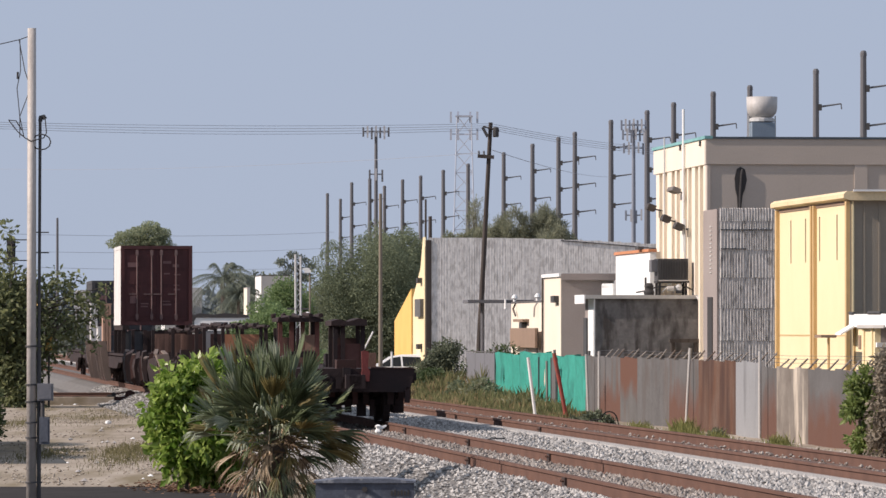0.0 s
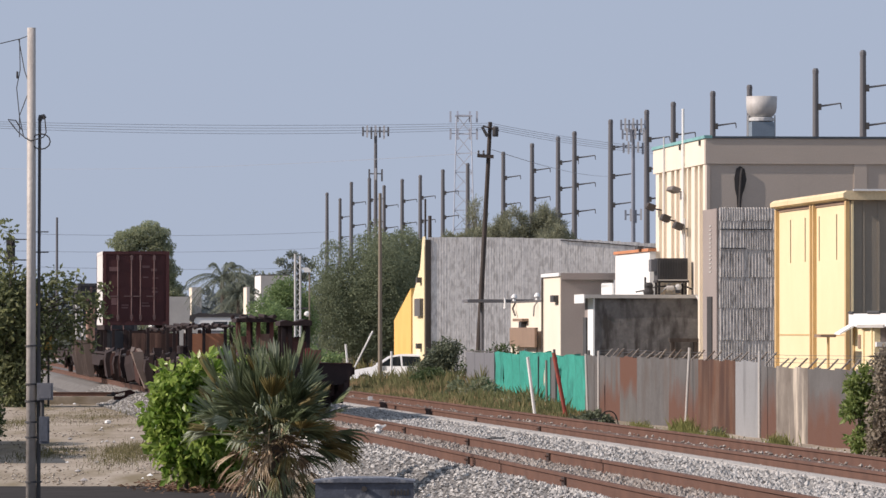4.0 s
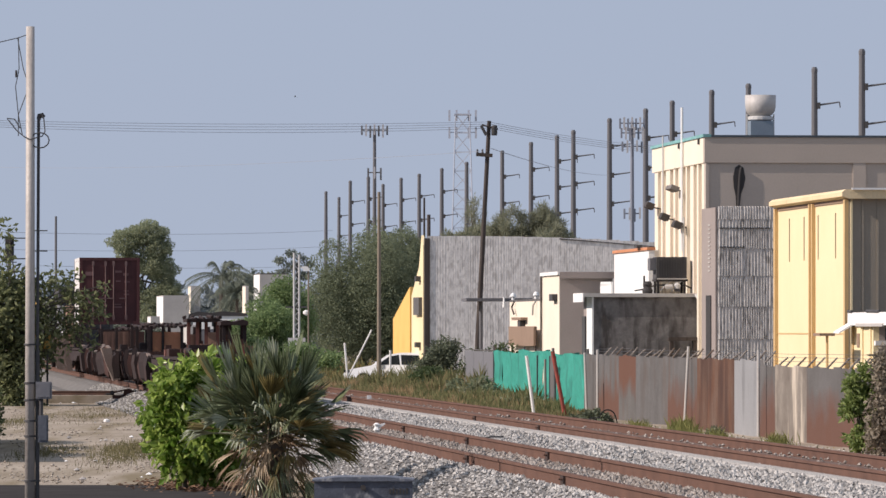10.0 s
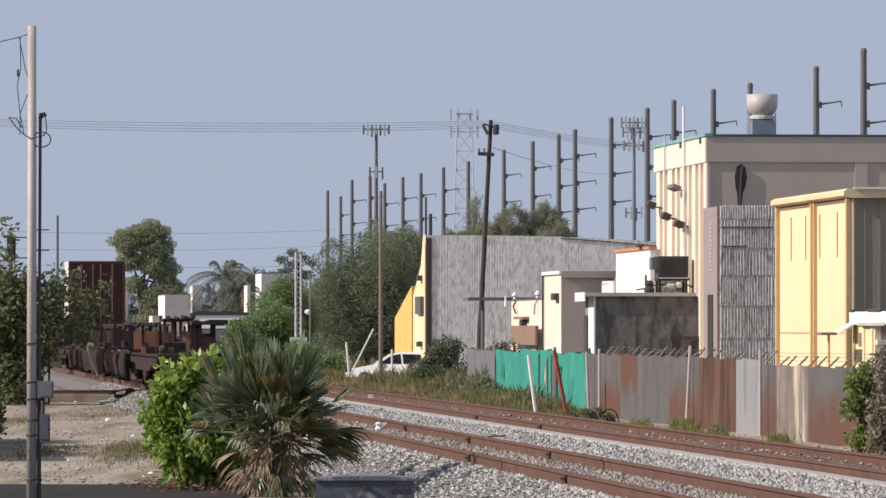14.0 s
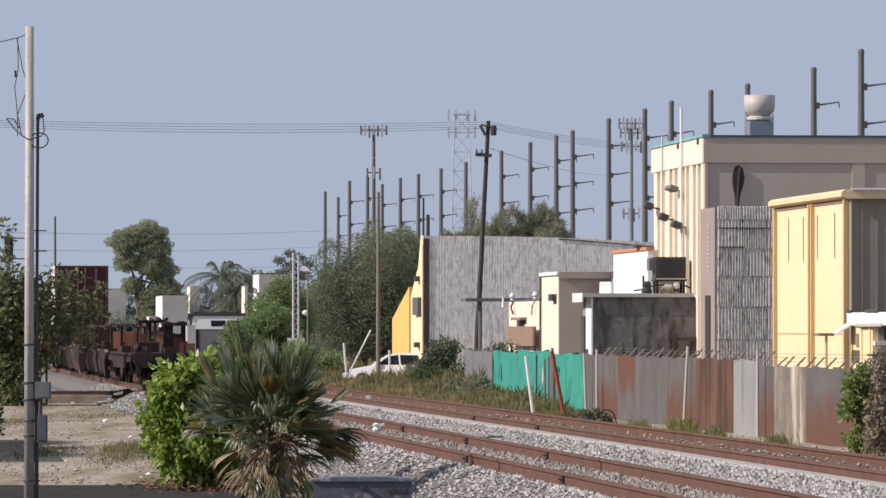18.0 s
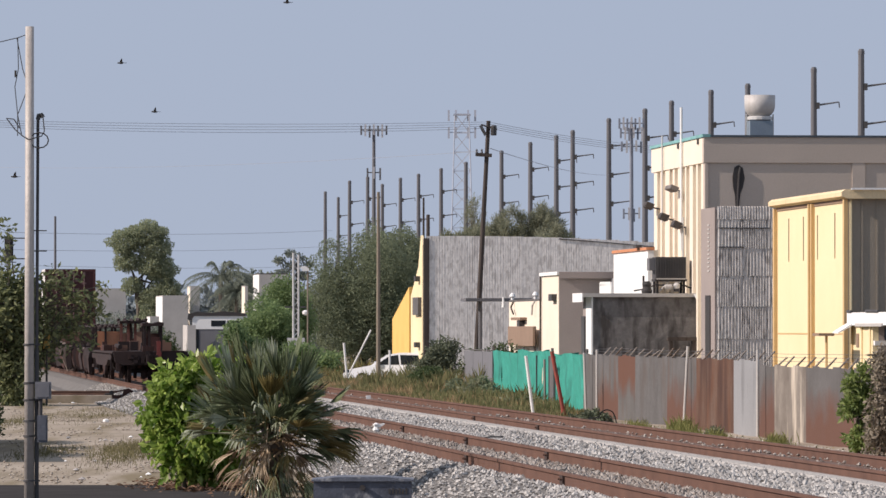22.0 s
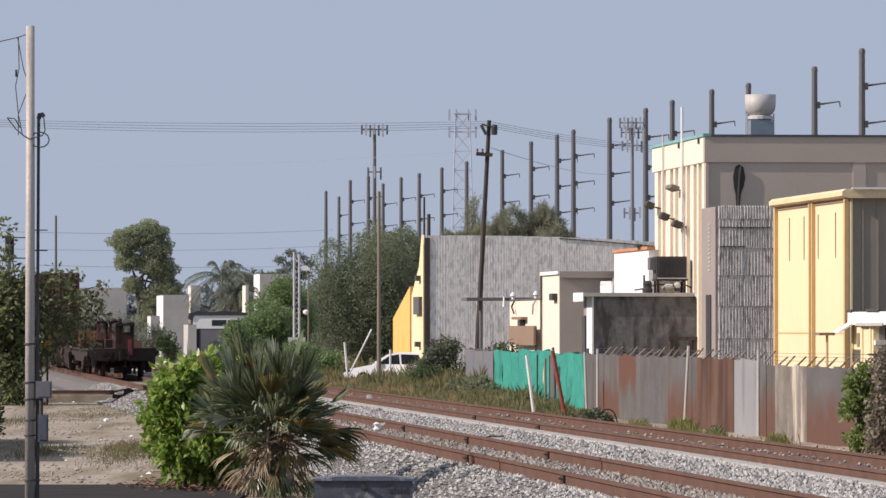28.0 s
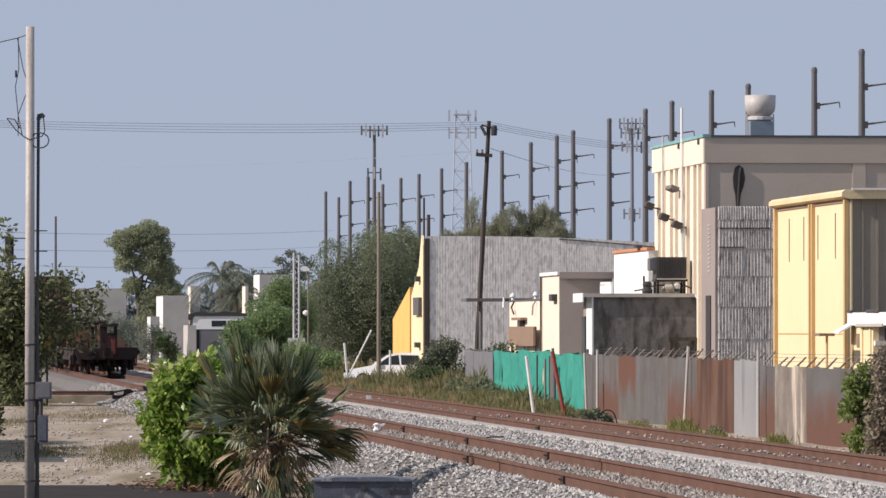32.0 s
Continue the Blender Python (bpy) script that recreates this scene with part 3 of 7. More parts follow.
def stained_block():
    d, h, w = 183.674, 3.551, 3.429
    b = thing("stained_block", "mould-stained grey plaster block with white corner and flat roof", "building", along(23.6, d, GROUND))
    part("front_wall", Shape().box(0.0, w, 0, 0.2, 0, h), M_stained, b)
    part("side_wall", Shape().box(-0.02, -0.002, -0.02, 1.4, 0, h), M_white, b, "white painted side wall")
    part("side_wall", Shape().box(0, 0.2, 0.2, 2.3, 0, h), M_taupe_dark_shade, b)
    part("corner_strip", Shape().box(-0.02, 0.03, -0.03, -0.002, 0, h), M_white, b)
    part("roof_slab", Shape().box(-0.3, w + 0.08, -0.12, 2.5, h, h + 0.12), M_concrete_pale, b, "pale concrete roof slab")
    part("fascia", Shape().box(-0.34, -0.3, -0.12, 2.4, h - 0.16, h + 0.13), M_white, b, "white fascia board")
    part("door_frame", Shape().box(-0.06, -0.022, 1.5, 2.3, 0.4, 2.929), M_dark, b, "dark side door frame")
    part("drain_spout", Shape().tube((w - 0.05, -0.15, h + 0.1), (w + 0.12, -0.2, h - 0.22), 0.05), M_white, b, "white drain spout")
    part("bench_rail", Shape().box(w - 1.0, w - 0.02, -0.5, -0.3, 2.12, 2.24), M_wood, b)
    for x in (w - 0.95, w - 0.2):
        part("bench_post", Shape().box(x, x + 0.12, -0.48, -0.32, 0, 2.118), M_wood, b)
    return b


def cream_block():
    d, dep, h = 195.813, 4.932, 4.387
    b = thing("cream_block", "cream plastered block with a taupe front and flat roof", "building", along(24, d, GROUND))
    part("left_wall", Shape().box(0, 0.2, 0, dep, 0, h), M_cream, b)
    # darker than the cream sides: the front's shade is in the colour
    part("front_wall", Shape().box(0.02, 1.87, -0.003, 0.2, 0, h - 0.05), M_taupe_dark_shade, b, "taupe front wall, shade put into its tone")
    part("roof_slab", Shape().box(-0.08, 1.9, -0.15, dep + 0.1, h + 0.002, h + 0.12), M_white, b)
    part("fascia", Shape().box(-0.01, 1.9, -0.22, -0.16, h - 0.12, h + 0.11), M_taupe_dark_shade, b)
    part("wall_lamp", Shape().box(-0.18, -0.003, 0.5, 1.5, 3.49, 3.728), M_dark, b, "dark wall lamp")
    part("down_pipe", Shape().tube((-0.06, dep - 0.1, 0), (-0.06, dep - 0.1, h), 0.035), M_wood, b)
    c = thing("low_cream_annexe", "low cream plastered annexe with a thin flat awning", "building", along(24, 200.746, GROUND))
    dep, h = 10.276, 3.514
    part("left_wall", Shape().box(0, 0.2, 0.02, dep, 0, h), M_cream, c)
    part("front_wall", Shape().box(0.2, 4, 0.02, 0.2, 0, h), M_cream, c)
    part("far_wall", Shape().box(0.2, 4, dep - 0.2, dep, 0, h), M_cream, c)
    part("roof", Shape().box(0, 4, 0.02, dep, h + 0.002, h + 0.08), M_zinc, c)
    part("pipe", Shape().path([(-0.05, 1.6, h), (-0.12, 1.8, h - 0.15), (-0.12, 2.0, h - 0.5)], 0.035), M_concrete_pale, c)
    part("pipe", Shape().path([(-0.05, 8.4, h), (-0.12, 8.6, h - 0.2), (-0.1, 8.0, h - 0.45)], 0.035), M_wood, c)
    part("hood", Shape().box(-0.25, -0.003, 4.5, 7.5, h - 0.68, h - 0.58), M_tan, c)
    part("wall_lamp", Shape().box(-0.2, -0.003, 5.2, 6.0, h - 0.98, h - 0.7), M_dark, c, "dark wall lamp")
    part("board", Shape().box(-0.28, -0.2, 0.3, 8.2, 1.9, 2.603), M_tan, c, "tan board panel")
    for y in (0.5, 7.9):
        part("board_post", Shape().box(-0.2, -0.14, y, y + 0.1, 0, 2.603), M_wood, c)
    for y in (2.9, 10.2):
        part("roof_vent", Shape().lathe([(0.06, 0), (0.06, 0.1), (0.12, 0.13), (0.08, 0.22), (0.03, 0.27)], 10, (0.12, y, h + 0.08)), M_white, c)
    e = thing("flat_awning", "thin grey flat awning on a post", "awning", along(24, 211.022, GROUND))
    part("slab", Shape().box(-1.589, 0.9, 0.3, 2.2, 3.549, 3.668), M_concrete_pole, e)
    part("post", Shape().tube((-0.95, 1.2, 0), (-0.95, 1.2, 3.549), 0.07), M_concrete_pole, e)
    part("end_cap", Shape().tube((-0.18, 0.28, 3.322), (-0.18, 0.28, 3.711), 0.06, 0.03), M_white, e)
    return b


def white_block():
    d, dep, h = 186.5, 8.66, 5.12
    b = thing("white_block", "white plastered block with a terracotta roof edge", "building", along(25.82, d, GROUND))
    part("left_wall", Shape().box(0, 0.2, 0, dep, 0, h), M_white, b)
    part("front_wall", Shape().box(0.2, 0.34, 0, 0.2, 0, h), M_cream, b)
    part("far_wall", Shape().box(0.2, 0.34, dep - 0.2, dep, 0, h), M_white, b)
    part("roof", Shape().box(0.2, 0.34, 0.2, dep, h - 0.3, h - 0.2), M_zinc, b)
    part("roof_edge", Shape().box(-0.06, 0.22, -0.05, dep + 0.05, h + 0.002, h + 0.1), M_orange_trim, b, "terracotta roof edge")
    part("lamp_arm", Shape().box(-0.2, -0.003, 1.5, 2.2, h + 0.1, h + 0.2), M_dark, b)
    s = thing("scallop_panel", "white scalloped parapet panel on the roof", "panel", along(24.72, 190.4, GROUND, -60))
    part("panel", Shape().box(0, 0.62, 0, 0.08, 0, 4.026), M_white, s)
    for i in range(4):
        part("scallop", Shape().tube((0.08 + i * 0.15, 0, 4.026), (0.08 + i * 0.15, 0.08, 4.026), 0.08, n=12), M_white, s)
    return b


def air_conditioner():
    top = 3.041
    m = along(23.6, 183.674, top)
    x0 = 2.19
    u = thing("rooftop_cooler", "dark grey rooftop cooling unit on a steel stand", "air conditioner", m @ pose(x0, 0.6, 0.06))
    part("casing", Shape().box(0, 1.0, 0, 0.9, 0.42, 1.14), M_dark, u, "dark grey ribbed casing")
    for i in range(11):
        part("fin", Shape().box(0.06 + i * 0.085, 0.08 + i * 0.085, -0.03, -0.002, 0.46, 1.08), M_dark, u)
    part("side_cover", Shape().box(-0.2, -0.003, 0.1, 0.7, 0.7, 1.1), M_concrete_pole, u)
    part("base_frame", Shape().box(-0.02, 1.04, 0.02, 0.88, 0.34, 0.415), M_black, u)
    for x, y in ((0.02, 0.05), (0.9, 0.05), (0.02, 0.75), (0.9, 0.75)):
        part("leg", Shape().box(x, x + 0.08, y, y + 0.08, -0.06, 0.34), M_black, u)
    for x in (0.12, 0.5):
        part("brace", Shape().tube((x, 0.04, 0.02), (x + 0.32, 0.04, 0.34), 0.018, n=5), M_steel, u)
    part("drip_tray", Shape().box(0.02, 0.98, -0.06, 0.02, 0.4, 0.44), M_concrete_pale, u, "pale drip tray")
    part("motor", Shape().tube((0.3, -0.05, 0.16), (0.52, -0.05, 0.16), 0.08, n=10), M_concrete_pale, u, "pale pump motor")
    part("pump", Shape().lathe([(0.1, 0), (0.12, 0.12), (0.05, 0.2)], 12, (0.68, 0.0, 0.1)), M_steel, u)
    part("pump_foot", Shape().box(0.6, 0.76, -0.1, 0.1, 0, 0.1), M_dark, u)
    part("pipe", Shape().path([(-0.7, 0.2, 0.03), (-0.3, 0.2, 0.1), (0.0, 0.2, 0.22), (1.0, 0.2, 0.2), (1.25, 0.2, 0.08), (1.5, 0.2, 0.02)], 0.025), M_black, u)
    c = thing("roof_compressor", "small black compressor on the roof slab", "compressor", m @ pose(x0 - 0.3, 0.6, 0))
    part("body", Shape().lathe([(0.16, 0), (0.18, 0.1), (0.12, 0.22), (0.16, 0.3), (0.1, 0.4)], 12), M_black, c)
    part("stack", Shape().box(-0.14, -0.08, -0.03, 0.03, 0.2, 0.58), M_dark, c)


yellow_shed()
porch()
cream_warehouse()
flood_light(-0.25, 5.3, 7.142, 0.7)
flood_light(-0.25, 10.9, 6.682, 0.3)
flood_light(-0.25, 7.3, 6.226, 0.35)
flood_light(-0.25, 4.3, 5.91, 0.35)
roof_fan()
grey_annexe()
grey_warehouse()
stained_block()
cream_block()
white_block()
air_conditioner()


# ---- fence ----
FENCE_A = 21.7
BANDS = ((126.418, "L"), (130.62, "L"), (135.703, "S"), (138.131, "L"), (142.408, "W"),
         (144.89, "R"), (148.472, "R"), (153.643, "L"), (155.522, "Z"), (159.775, "Z"),
         (163.893, "U"), (168.23, "L"), (169.949, "Z"))


def metal_fence():
    f = thing("metal_fence", "patched corrugated metal fence, partly rusted, with barbed-wire arms", "fence", along(FENCE_A, 0, GROUND))
    random.seed(4)
    w, d = 0.912, 100.0
    kinds = {"Z": M_zinc, "R": M_rust, "P": M_zinc_pale, "S": M_zinc_streak, "W": M_zinc_clean, "L": M_rust_low, "U": M_rust_high}
    meshes = {}
    k = 0
    while d < 171.841:
        code = next((c for lim, c in BANDS if d + w / 2 < lim), "Z")
        key = (code[k % len(code)], k % 3, d < 137.0)
        if key not in meshes:
            meshes[key] = Shape().sheet(-w / 2, w / 2, -0.25, (1.61 if key[2] else 1.72) + 0.02 * key[1], 0.076, 0.013).mesh("sheet", kinds[key[0]])
        part("sheet", meshes[key], None, f, m=pose(0, d + w / 2, 0, 0, 0, -90))
        d += w
        k += 1
    arm = Shape().tube((0, 0, 0), (0.26, -0.1, 0.26), 0.024, 0.02, 6).mesh("barb_arm", M_zinc_pale)
    y = 104.0
    while y < 168.887:
        part("barb_arm", arm, None, f, m=pose(0.05, y + random.uniform(-0.2, 0.2), 1.58 if y < 137 else 1.69, random.uniform(-8, 8), random.uniform(-8, 8), 0))
        y += 1.45
    for x, z in ((0.13, 1.75), (0.21, 1.84), (0.28, 1.92)):
        part("barbed_wire", Shape().path([(x, 100 + i * 7.1, z + 0.02 * math.sin(i * 2.3)) for i in range(11)], 0.006, 4), M_wire, f)
    for y, top, lean in ((149.256, 2.05, 3), (136.858, 2.0, 0), (167.069, 1.9, 0), (169.583, 1.8, -2)):
        part("post", Shape().tube((0, 0, -0.1), (0, 0, top), 0.037), M_concrete_pale, f, "pale fence post", pose(-0.2, y, 0, 0, lean, 0))
    return f


def tarp_fence():
    f = thing("tarp_fence", "fence covered with bright green tarpaulin sheets", "fence", along(FENCE_A, 0, GROUND))
    d0, d1 = 171.568, 196.881
    n = 9
    for i in range(n):
        y0, y1 = d0 + (d1 - d0) * i / n, d0 + (d1 - d0) * (i + 1) / n
        s = Shape()
        m = 16
        pts, fs = [], []
        for j in range(m + 1):
            y = y0 + (y1 - y0) * j / m
            off = 0.10 * math.sin(y * 1.7) + 0.05 * math.sin(y * 5.1 + 1) + (0.07 if j in (0, m) else 0)
            top = 1.73 + 0.04 * math.sin(y * 0.9 + 2) + 0.02 * math.sin(y * 3.3) + (0.06 if i in (3, 4, 5) else 0)
            for k in range(5):
                pts.append((off * (0.4 + 0.2 * k) + 0.03 * math.sin(k * 2 + j), y, -0.05 + (top + 0.05) * k / 4))
        for j in range(m):
            for k in range(4):
                a = j * 5 + k
                fs.append((a, a + 1, a + 6, a + 5))
        k0 = len(pts)
        pts += [(x + 0.01, y, z) for x, y, z in pts]
        fs += [tuple(k0 + q for q in reversed(t)) for t in fs]
        s.add(pts, fs)
        part("tarp_sheet", s, M_green, f, smooth=True)
    # dark gaps between the sheets, added as strips in front of the tarp
    for y in (181.974, 178.635, 177.157):
        part("seam_batten", Shape().box(-0.24, -0.2, y - 0.05, y + 0.05, 0, 1.66), M_dark, f, "dark strip standing for a gap between tarps")
    part("patch_sheet", Shape().box(-0.24, -0.22, 177.377, 178.411, 0, 1.66), M_zinc, f, "grey patch sheet")
    for y in (d0 + 0.3, d0 + 9, d0 + 17, d0 + 26):
        part("post", Shape().tube((0.12, y, 0), (0.12, y, 1.9), 0.045), M_zinc, f)
    g = thing("panel_fence", "plain grey sheet metal fence panels", "fence", along(FENCE_A, 0, GROUND))
    d = d1
    while d < 206.274:
        part("panel", Shape().box(0, 0.03, d + 0.02, d + 3.1, -0.1, 1.72), M_zinc_plain, g)
        part("post", Shape().box(0.004, 0.06, d + 3.1, d + 3.16, -0.1, 1.7), M_dark, g)
        d += 3.16
    part("rail_pipe", Shape().tube((0.02, d1, 1.76), (0.02, d, 1.76), 0.02), M_zinc, g)


metal_fence()
tarp_fence()

# ---- plants ----
def leaf_mesh(name, material, lumps, n, size, seed, long=1.0, hang=0.0, shell=0.55):
    """Many small folded leaves in lumps (x, y, z, rx, ry, rz); hang: how far they droop."""
    rng = np.random.default_rng(seed)
    L = np.array(lumps, float)
    wts = (L[:, 3] * L[:, 4] * L[:, 5]) ** 0.66
    k = rng.choice(len(L), n, p=wts / wts.sum())
    d = rng.normal(size=(n, 3))
    d /= np.linalg.norm(d, axis=1)[:, None]
    wob = 1 + 0.22 * np.sin(d[:, 0] * 5 + k) * np.cos(d[:, 2] * 6 + 2 * k)
    r = (shell + (1 - shell) * rng.random(n) ** 0.7) * wob
    c = L[k, :3] + d * L[k, 3:] * r[:, None]
    u = rng.normal(size=(n, 3)) + d * 0.6
    u[:, 2] -= hang
    u /= np.linalg.norm(u, axis=1)[:, None]
    w = np.cross(u, rng.normal(size=(n, 3)))
    w /= np.linalg.norm(w, axis=1)[:, None]
    up = np.cross(u, w)
    s = size * (0.6 + 0.8 * rng.random(n))[:, None]
    p = np.stack([c, c + u * s * 0.5 * long + w * s * 0.3 + up * s * 0.08, c + u * s * long, c + u * s * 0.5 * long - w * s * 0.3 + up * s * 0.08], 1)
    me = bpy.data.meshes.new(name)
    idx = np.arange(4 * n).reshape(n, 4)
    me.from_pydata(p.reshape(-1, 3).tolist(), [], idx.tolist())
    me.materials.append(material)
    me.update()
    return me


def limbs(trunk_h, lumps, r, seed=0):
    """A tapered, slightly crooked trunk and a limb into each lump."""
    rng = random.Random(seed)
    t = Shape()
    pts = [Vector((0, 0, 0))]
    for i in range(1, 5):
        pts.append(Vector((rng.uniform(-1, 1) * r * 0.8, rng.uniform(-1, 1) * r * 0.8, trunk_h * i / 4)))
    for i in range(4):
        t.tube(pts[i], pts[i + 1], r * (1.15 - 0.13 * i), r * (1.15 - 0.13 * (i + 1)), 8)
    made = [t]
    for x, y, z, rx, ry, rz in lumps:
        b = Shape()
        start = pts[rng.choice((2, 3, 4))]
        mid = start.lerp(Vector((x, y, z)), 0.5) + Vector((rng.uniform(-0.2, 0.2), rng.uniform(-0.2, 0.2), rng.uniform(0, 0.3)))
        b.tube(start, mid, r * 0.5, r * 0.33, 6).tube(mid, (x, y, z), r * 0.33, r * 0.12, 6)
        made.append(b)
    return made


M_leaf_dark = leaf_mat("dark_leaves", (0.06, 0.08, 0.032), (0.13, 0.15, 0.06), 0.7)
M_leaf_shade = leaf_mat("shade_tree_leaves", (0.07, 0.09, 0.04), (0.29, 0.31, 0.125), 0.6, 0.55, blue=0.18)
M_leaf_mid = leaf_mat("mid_leaves", (0.05, 0.082, 0.032), (0.10, 0.135, 0.055))
M_leaf_bright = leaf_mat("bright_leaves", (0.10, 0.19, 0.025), (0.40, 0.50, 0.13), 0.26, 0.42)
M_leaf_olive = leaf_mat("olive_leaves", (0.19, 0.21, 0.11), (0.30, 0.30, 0.17), 0.8, 0.4, blue=0.18)
M_leaf_hedge = leaf_mat("hedge_leaves", (0.15, 0.18, 0.095), (0.215, 0.245, 0.13), 0.9, 0.35, blue=0.18)
M_leaf_shrub = leaf_mat("shrub_leaves", (0.13, 0.20, 0.07), (0.26, 0.34, 0.13), 0.7, 0.5, blue=0.18)
M_leaf_tall = leaf_mat("tall_tree_leaves", (0.24, 0.28, 0.155), (0.36, 0.385, 0.21), 0.9, 0.45, blue=0.18)
# distance haze is put into these two leaf colours
M_leaf_far = leaf_mat("haze_toned_leaves", (0.14, 0.17, 0.12), (0.22, 0.245, 0.17), 0.8, 0.2, blue=0.18)
M_leaf_feather = leaf_mat("haze_toned_palm_leaves", (0.115, 0.14, 0.095), (0.20, 0.22, 0.14), 0.7, 0.3, blue=0.18)
M_needle = leaf_mat("casuarina_needles", (0.20, 0.215, 0.15), (0.30, 0.305, 0.21), 0.9, 0.35)
M_leaf_shadow = leaf_mat("dull_green_bush_leaves", (0.09, 0.11, 0.06), (0.175, 0.195, 0.11), 0.85, 0.25, blue=0.18)
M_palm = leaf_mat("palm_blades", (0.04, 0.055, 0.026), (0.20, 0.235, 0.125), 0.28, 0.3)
# M_palm_light and M_palm_pale: sunlight and highlights are put into the blade colour
M_palm_light = leaf_mat("sun_toned_palm_blades", (0.065, 0.09, 0.045), (0.27, 0.31, 0.18), 0.3, 0.35)
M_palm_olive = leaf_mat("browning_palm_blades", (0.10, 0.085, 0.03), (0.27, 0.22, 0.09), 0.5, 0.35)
M_palm_pale = leaf_mat("highlight_palm_blades", (0.22, 0.25, 0.16), (0.42, 0.45, 0.33), 0.45, 0.25)
M_palm_brown = leaf_mat("dead_palm_blades", (0.09, 0.06, 0.035), (0.26, 0.18, 0.11), 0.7, 0.25)
M_palm_dry = leaf_mat("dry_palm_blades", (0.22, 0.155, 0.085), (0.66, 0.53, 0.37), 0.6, 0.35)
M_grass = leaf_mat("weed_blades", (0.105, 0.115, 0.05), (0.215, 0.20, 0.095), 0.9, 0.4)
M_grass_dry = leaf_mat("dry_weed_blades", (0.24, 0.165, 0.085), (0.38, 0.29, 0.165), 0.9, 0.4)
M_grass_yard = leaf_mat("yard_weed_blades", (0.10, 0.095, 0.045), (0.21, 0.185, 0.095), 0.9, 0.3)
M_grass_green = leaf_mat("fresh_grass", (0.14, 0.16, 0.05), (0.30, 0.29, 0.11), 0.8, 0.4)
M_litter = leaf_mat("fallen_leaves", (0.10, 0.055, 0.035), (0.26, 0.16, 0.10), 0.9, 0.1)
M_leaf_fence = leaf_mat("fence_bush_leaves", (0.12, 0.175, 0.05), (0.30, 0.36, 0.12), 0.6, 0.4)
M_leaf_creeper = leaf_mat("withered_creeper", (0.15, 0.125, 0.10), (0.38, 0.33, 0.25), 0.8, 0.3)
M_bark = mat("bark", (0.13, 0.11, 0.09), (0.08, 0.07, 0.06), 0.95, scale=3)


def tree(name, label, x, y, lumps, n, size, leaf, trunk_h, r, seed, long=1.0, hang=0.0, category="tree", z=GROUND, shell=0.55):
    t = thing(name, label, category, pose(x, y, z))
    made = limbs(trunk_h, lumps, r, seed)
    part("trunk", made[0], M_bark, t)
    for b in made[1:]:
        part("limb", b, M_bark, t)
    part("crown", leaf_mesh("crown", leaf, lumps, n, size, seed, long, hang, shell), None, t)
    return t


def grow(cx, cz, w, h, k, deep, seed, lo=0.0):
    """k lumps that fill a crown about w wide and h high round (cx, cz)."""
    rng = random.Random(seed)
    out = []
    for i in range(k):
        a = rng.uniform(0, math.tau)
        q = math.sqrt(rng.random())
        x, z = math.cos(a) * q * w * 0.38, math.sin(a) * q * h * 0.38
        s = rng.uniform(0.16, 0.28)
        out.append((cx + x, rng.uniform(-deep, deep), max(lo, cz + z), w * s, deep * 0.6 + w * 0.1, h * s * 0.9))
    return out


# broad-leaved bush and fan palm beside the lane
def near_bush():
    x, y = -3.948, 86.626
    lumps = [(0, 0, 1.2, 0.62, 0.5, 0.8), (-0.26, 0, 0.95, 0.4, 0.4, 0.5), (0.25, 0.1, 1.75, 0.45, 0.4, 0.42), (0.75, 0.3, 1.6, 0.55, 0.45, 0.42),
             (-0.15, -0.1, 1.55, 0.4, 0.4, 0.45), (0.25, -0.2, 0.72, 0.38, 0.4, 0.42), (0.3, 0.1, 0.4, 0.3, 0.35, 0.32), (-0.02, -0.1, 0.58, 0.4, 0.4, 0.42), (0.72, 0.3, 0.95, 0.4, 0.4, 0.5), (0.6, 0.2, 0.5, 0.35, 0.35, 0.35), (1.1, 0.4, 1.75, 0.35, 0.3, 0.3)]
    tree("broadleaf_bush", "bright green broad-leaved bush beside a fan palm", x, y, lumps, 7600, 0.14, M_leaf_bright, 0.5, 0.04, 3, 1.05, 0.3, "bush", shell=0.25)


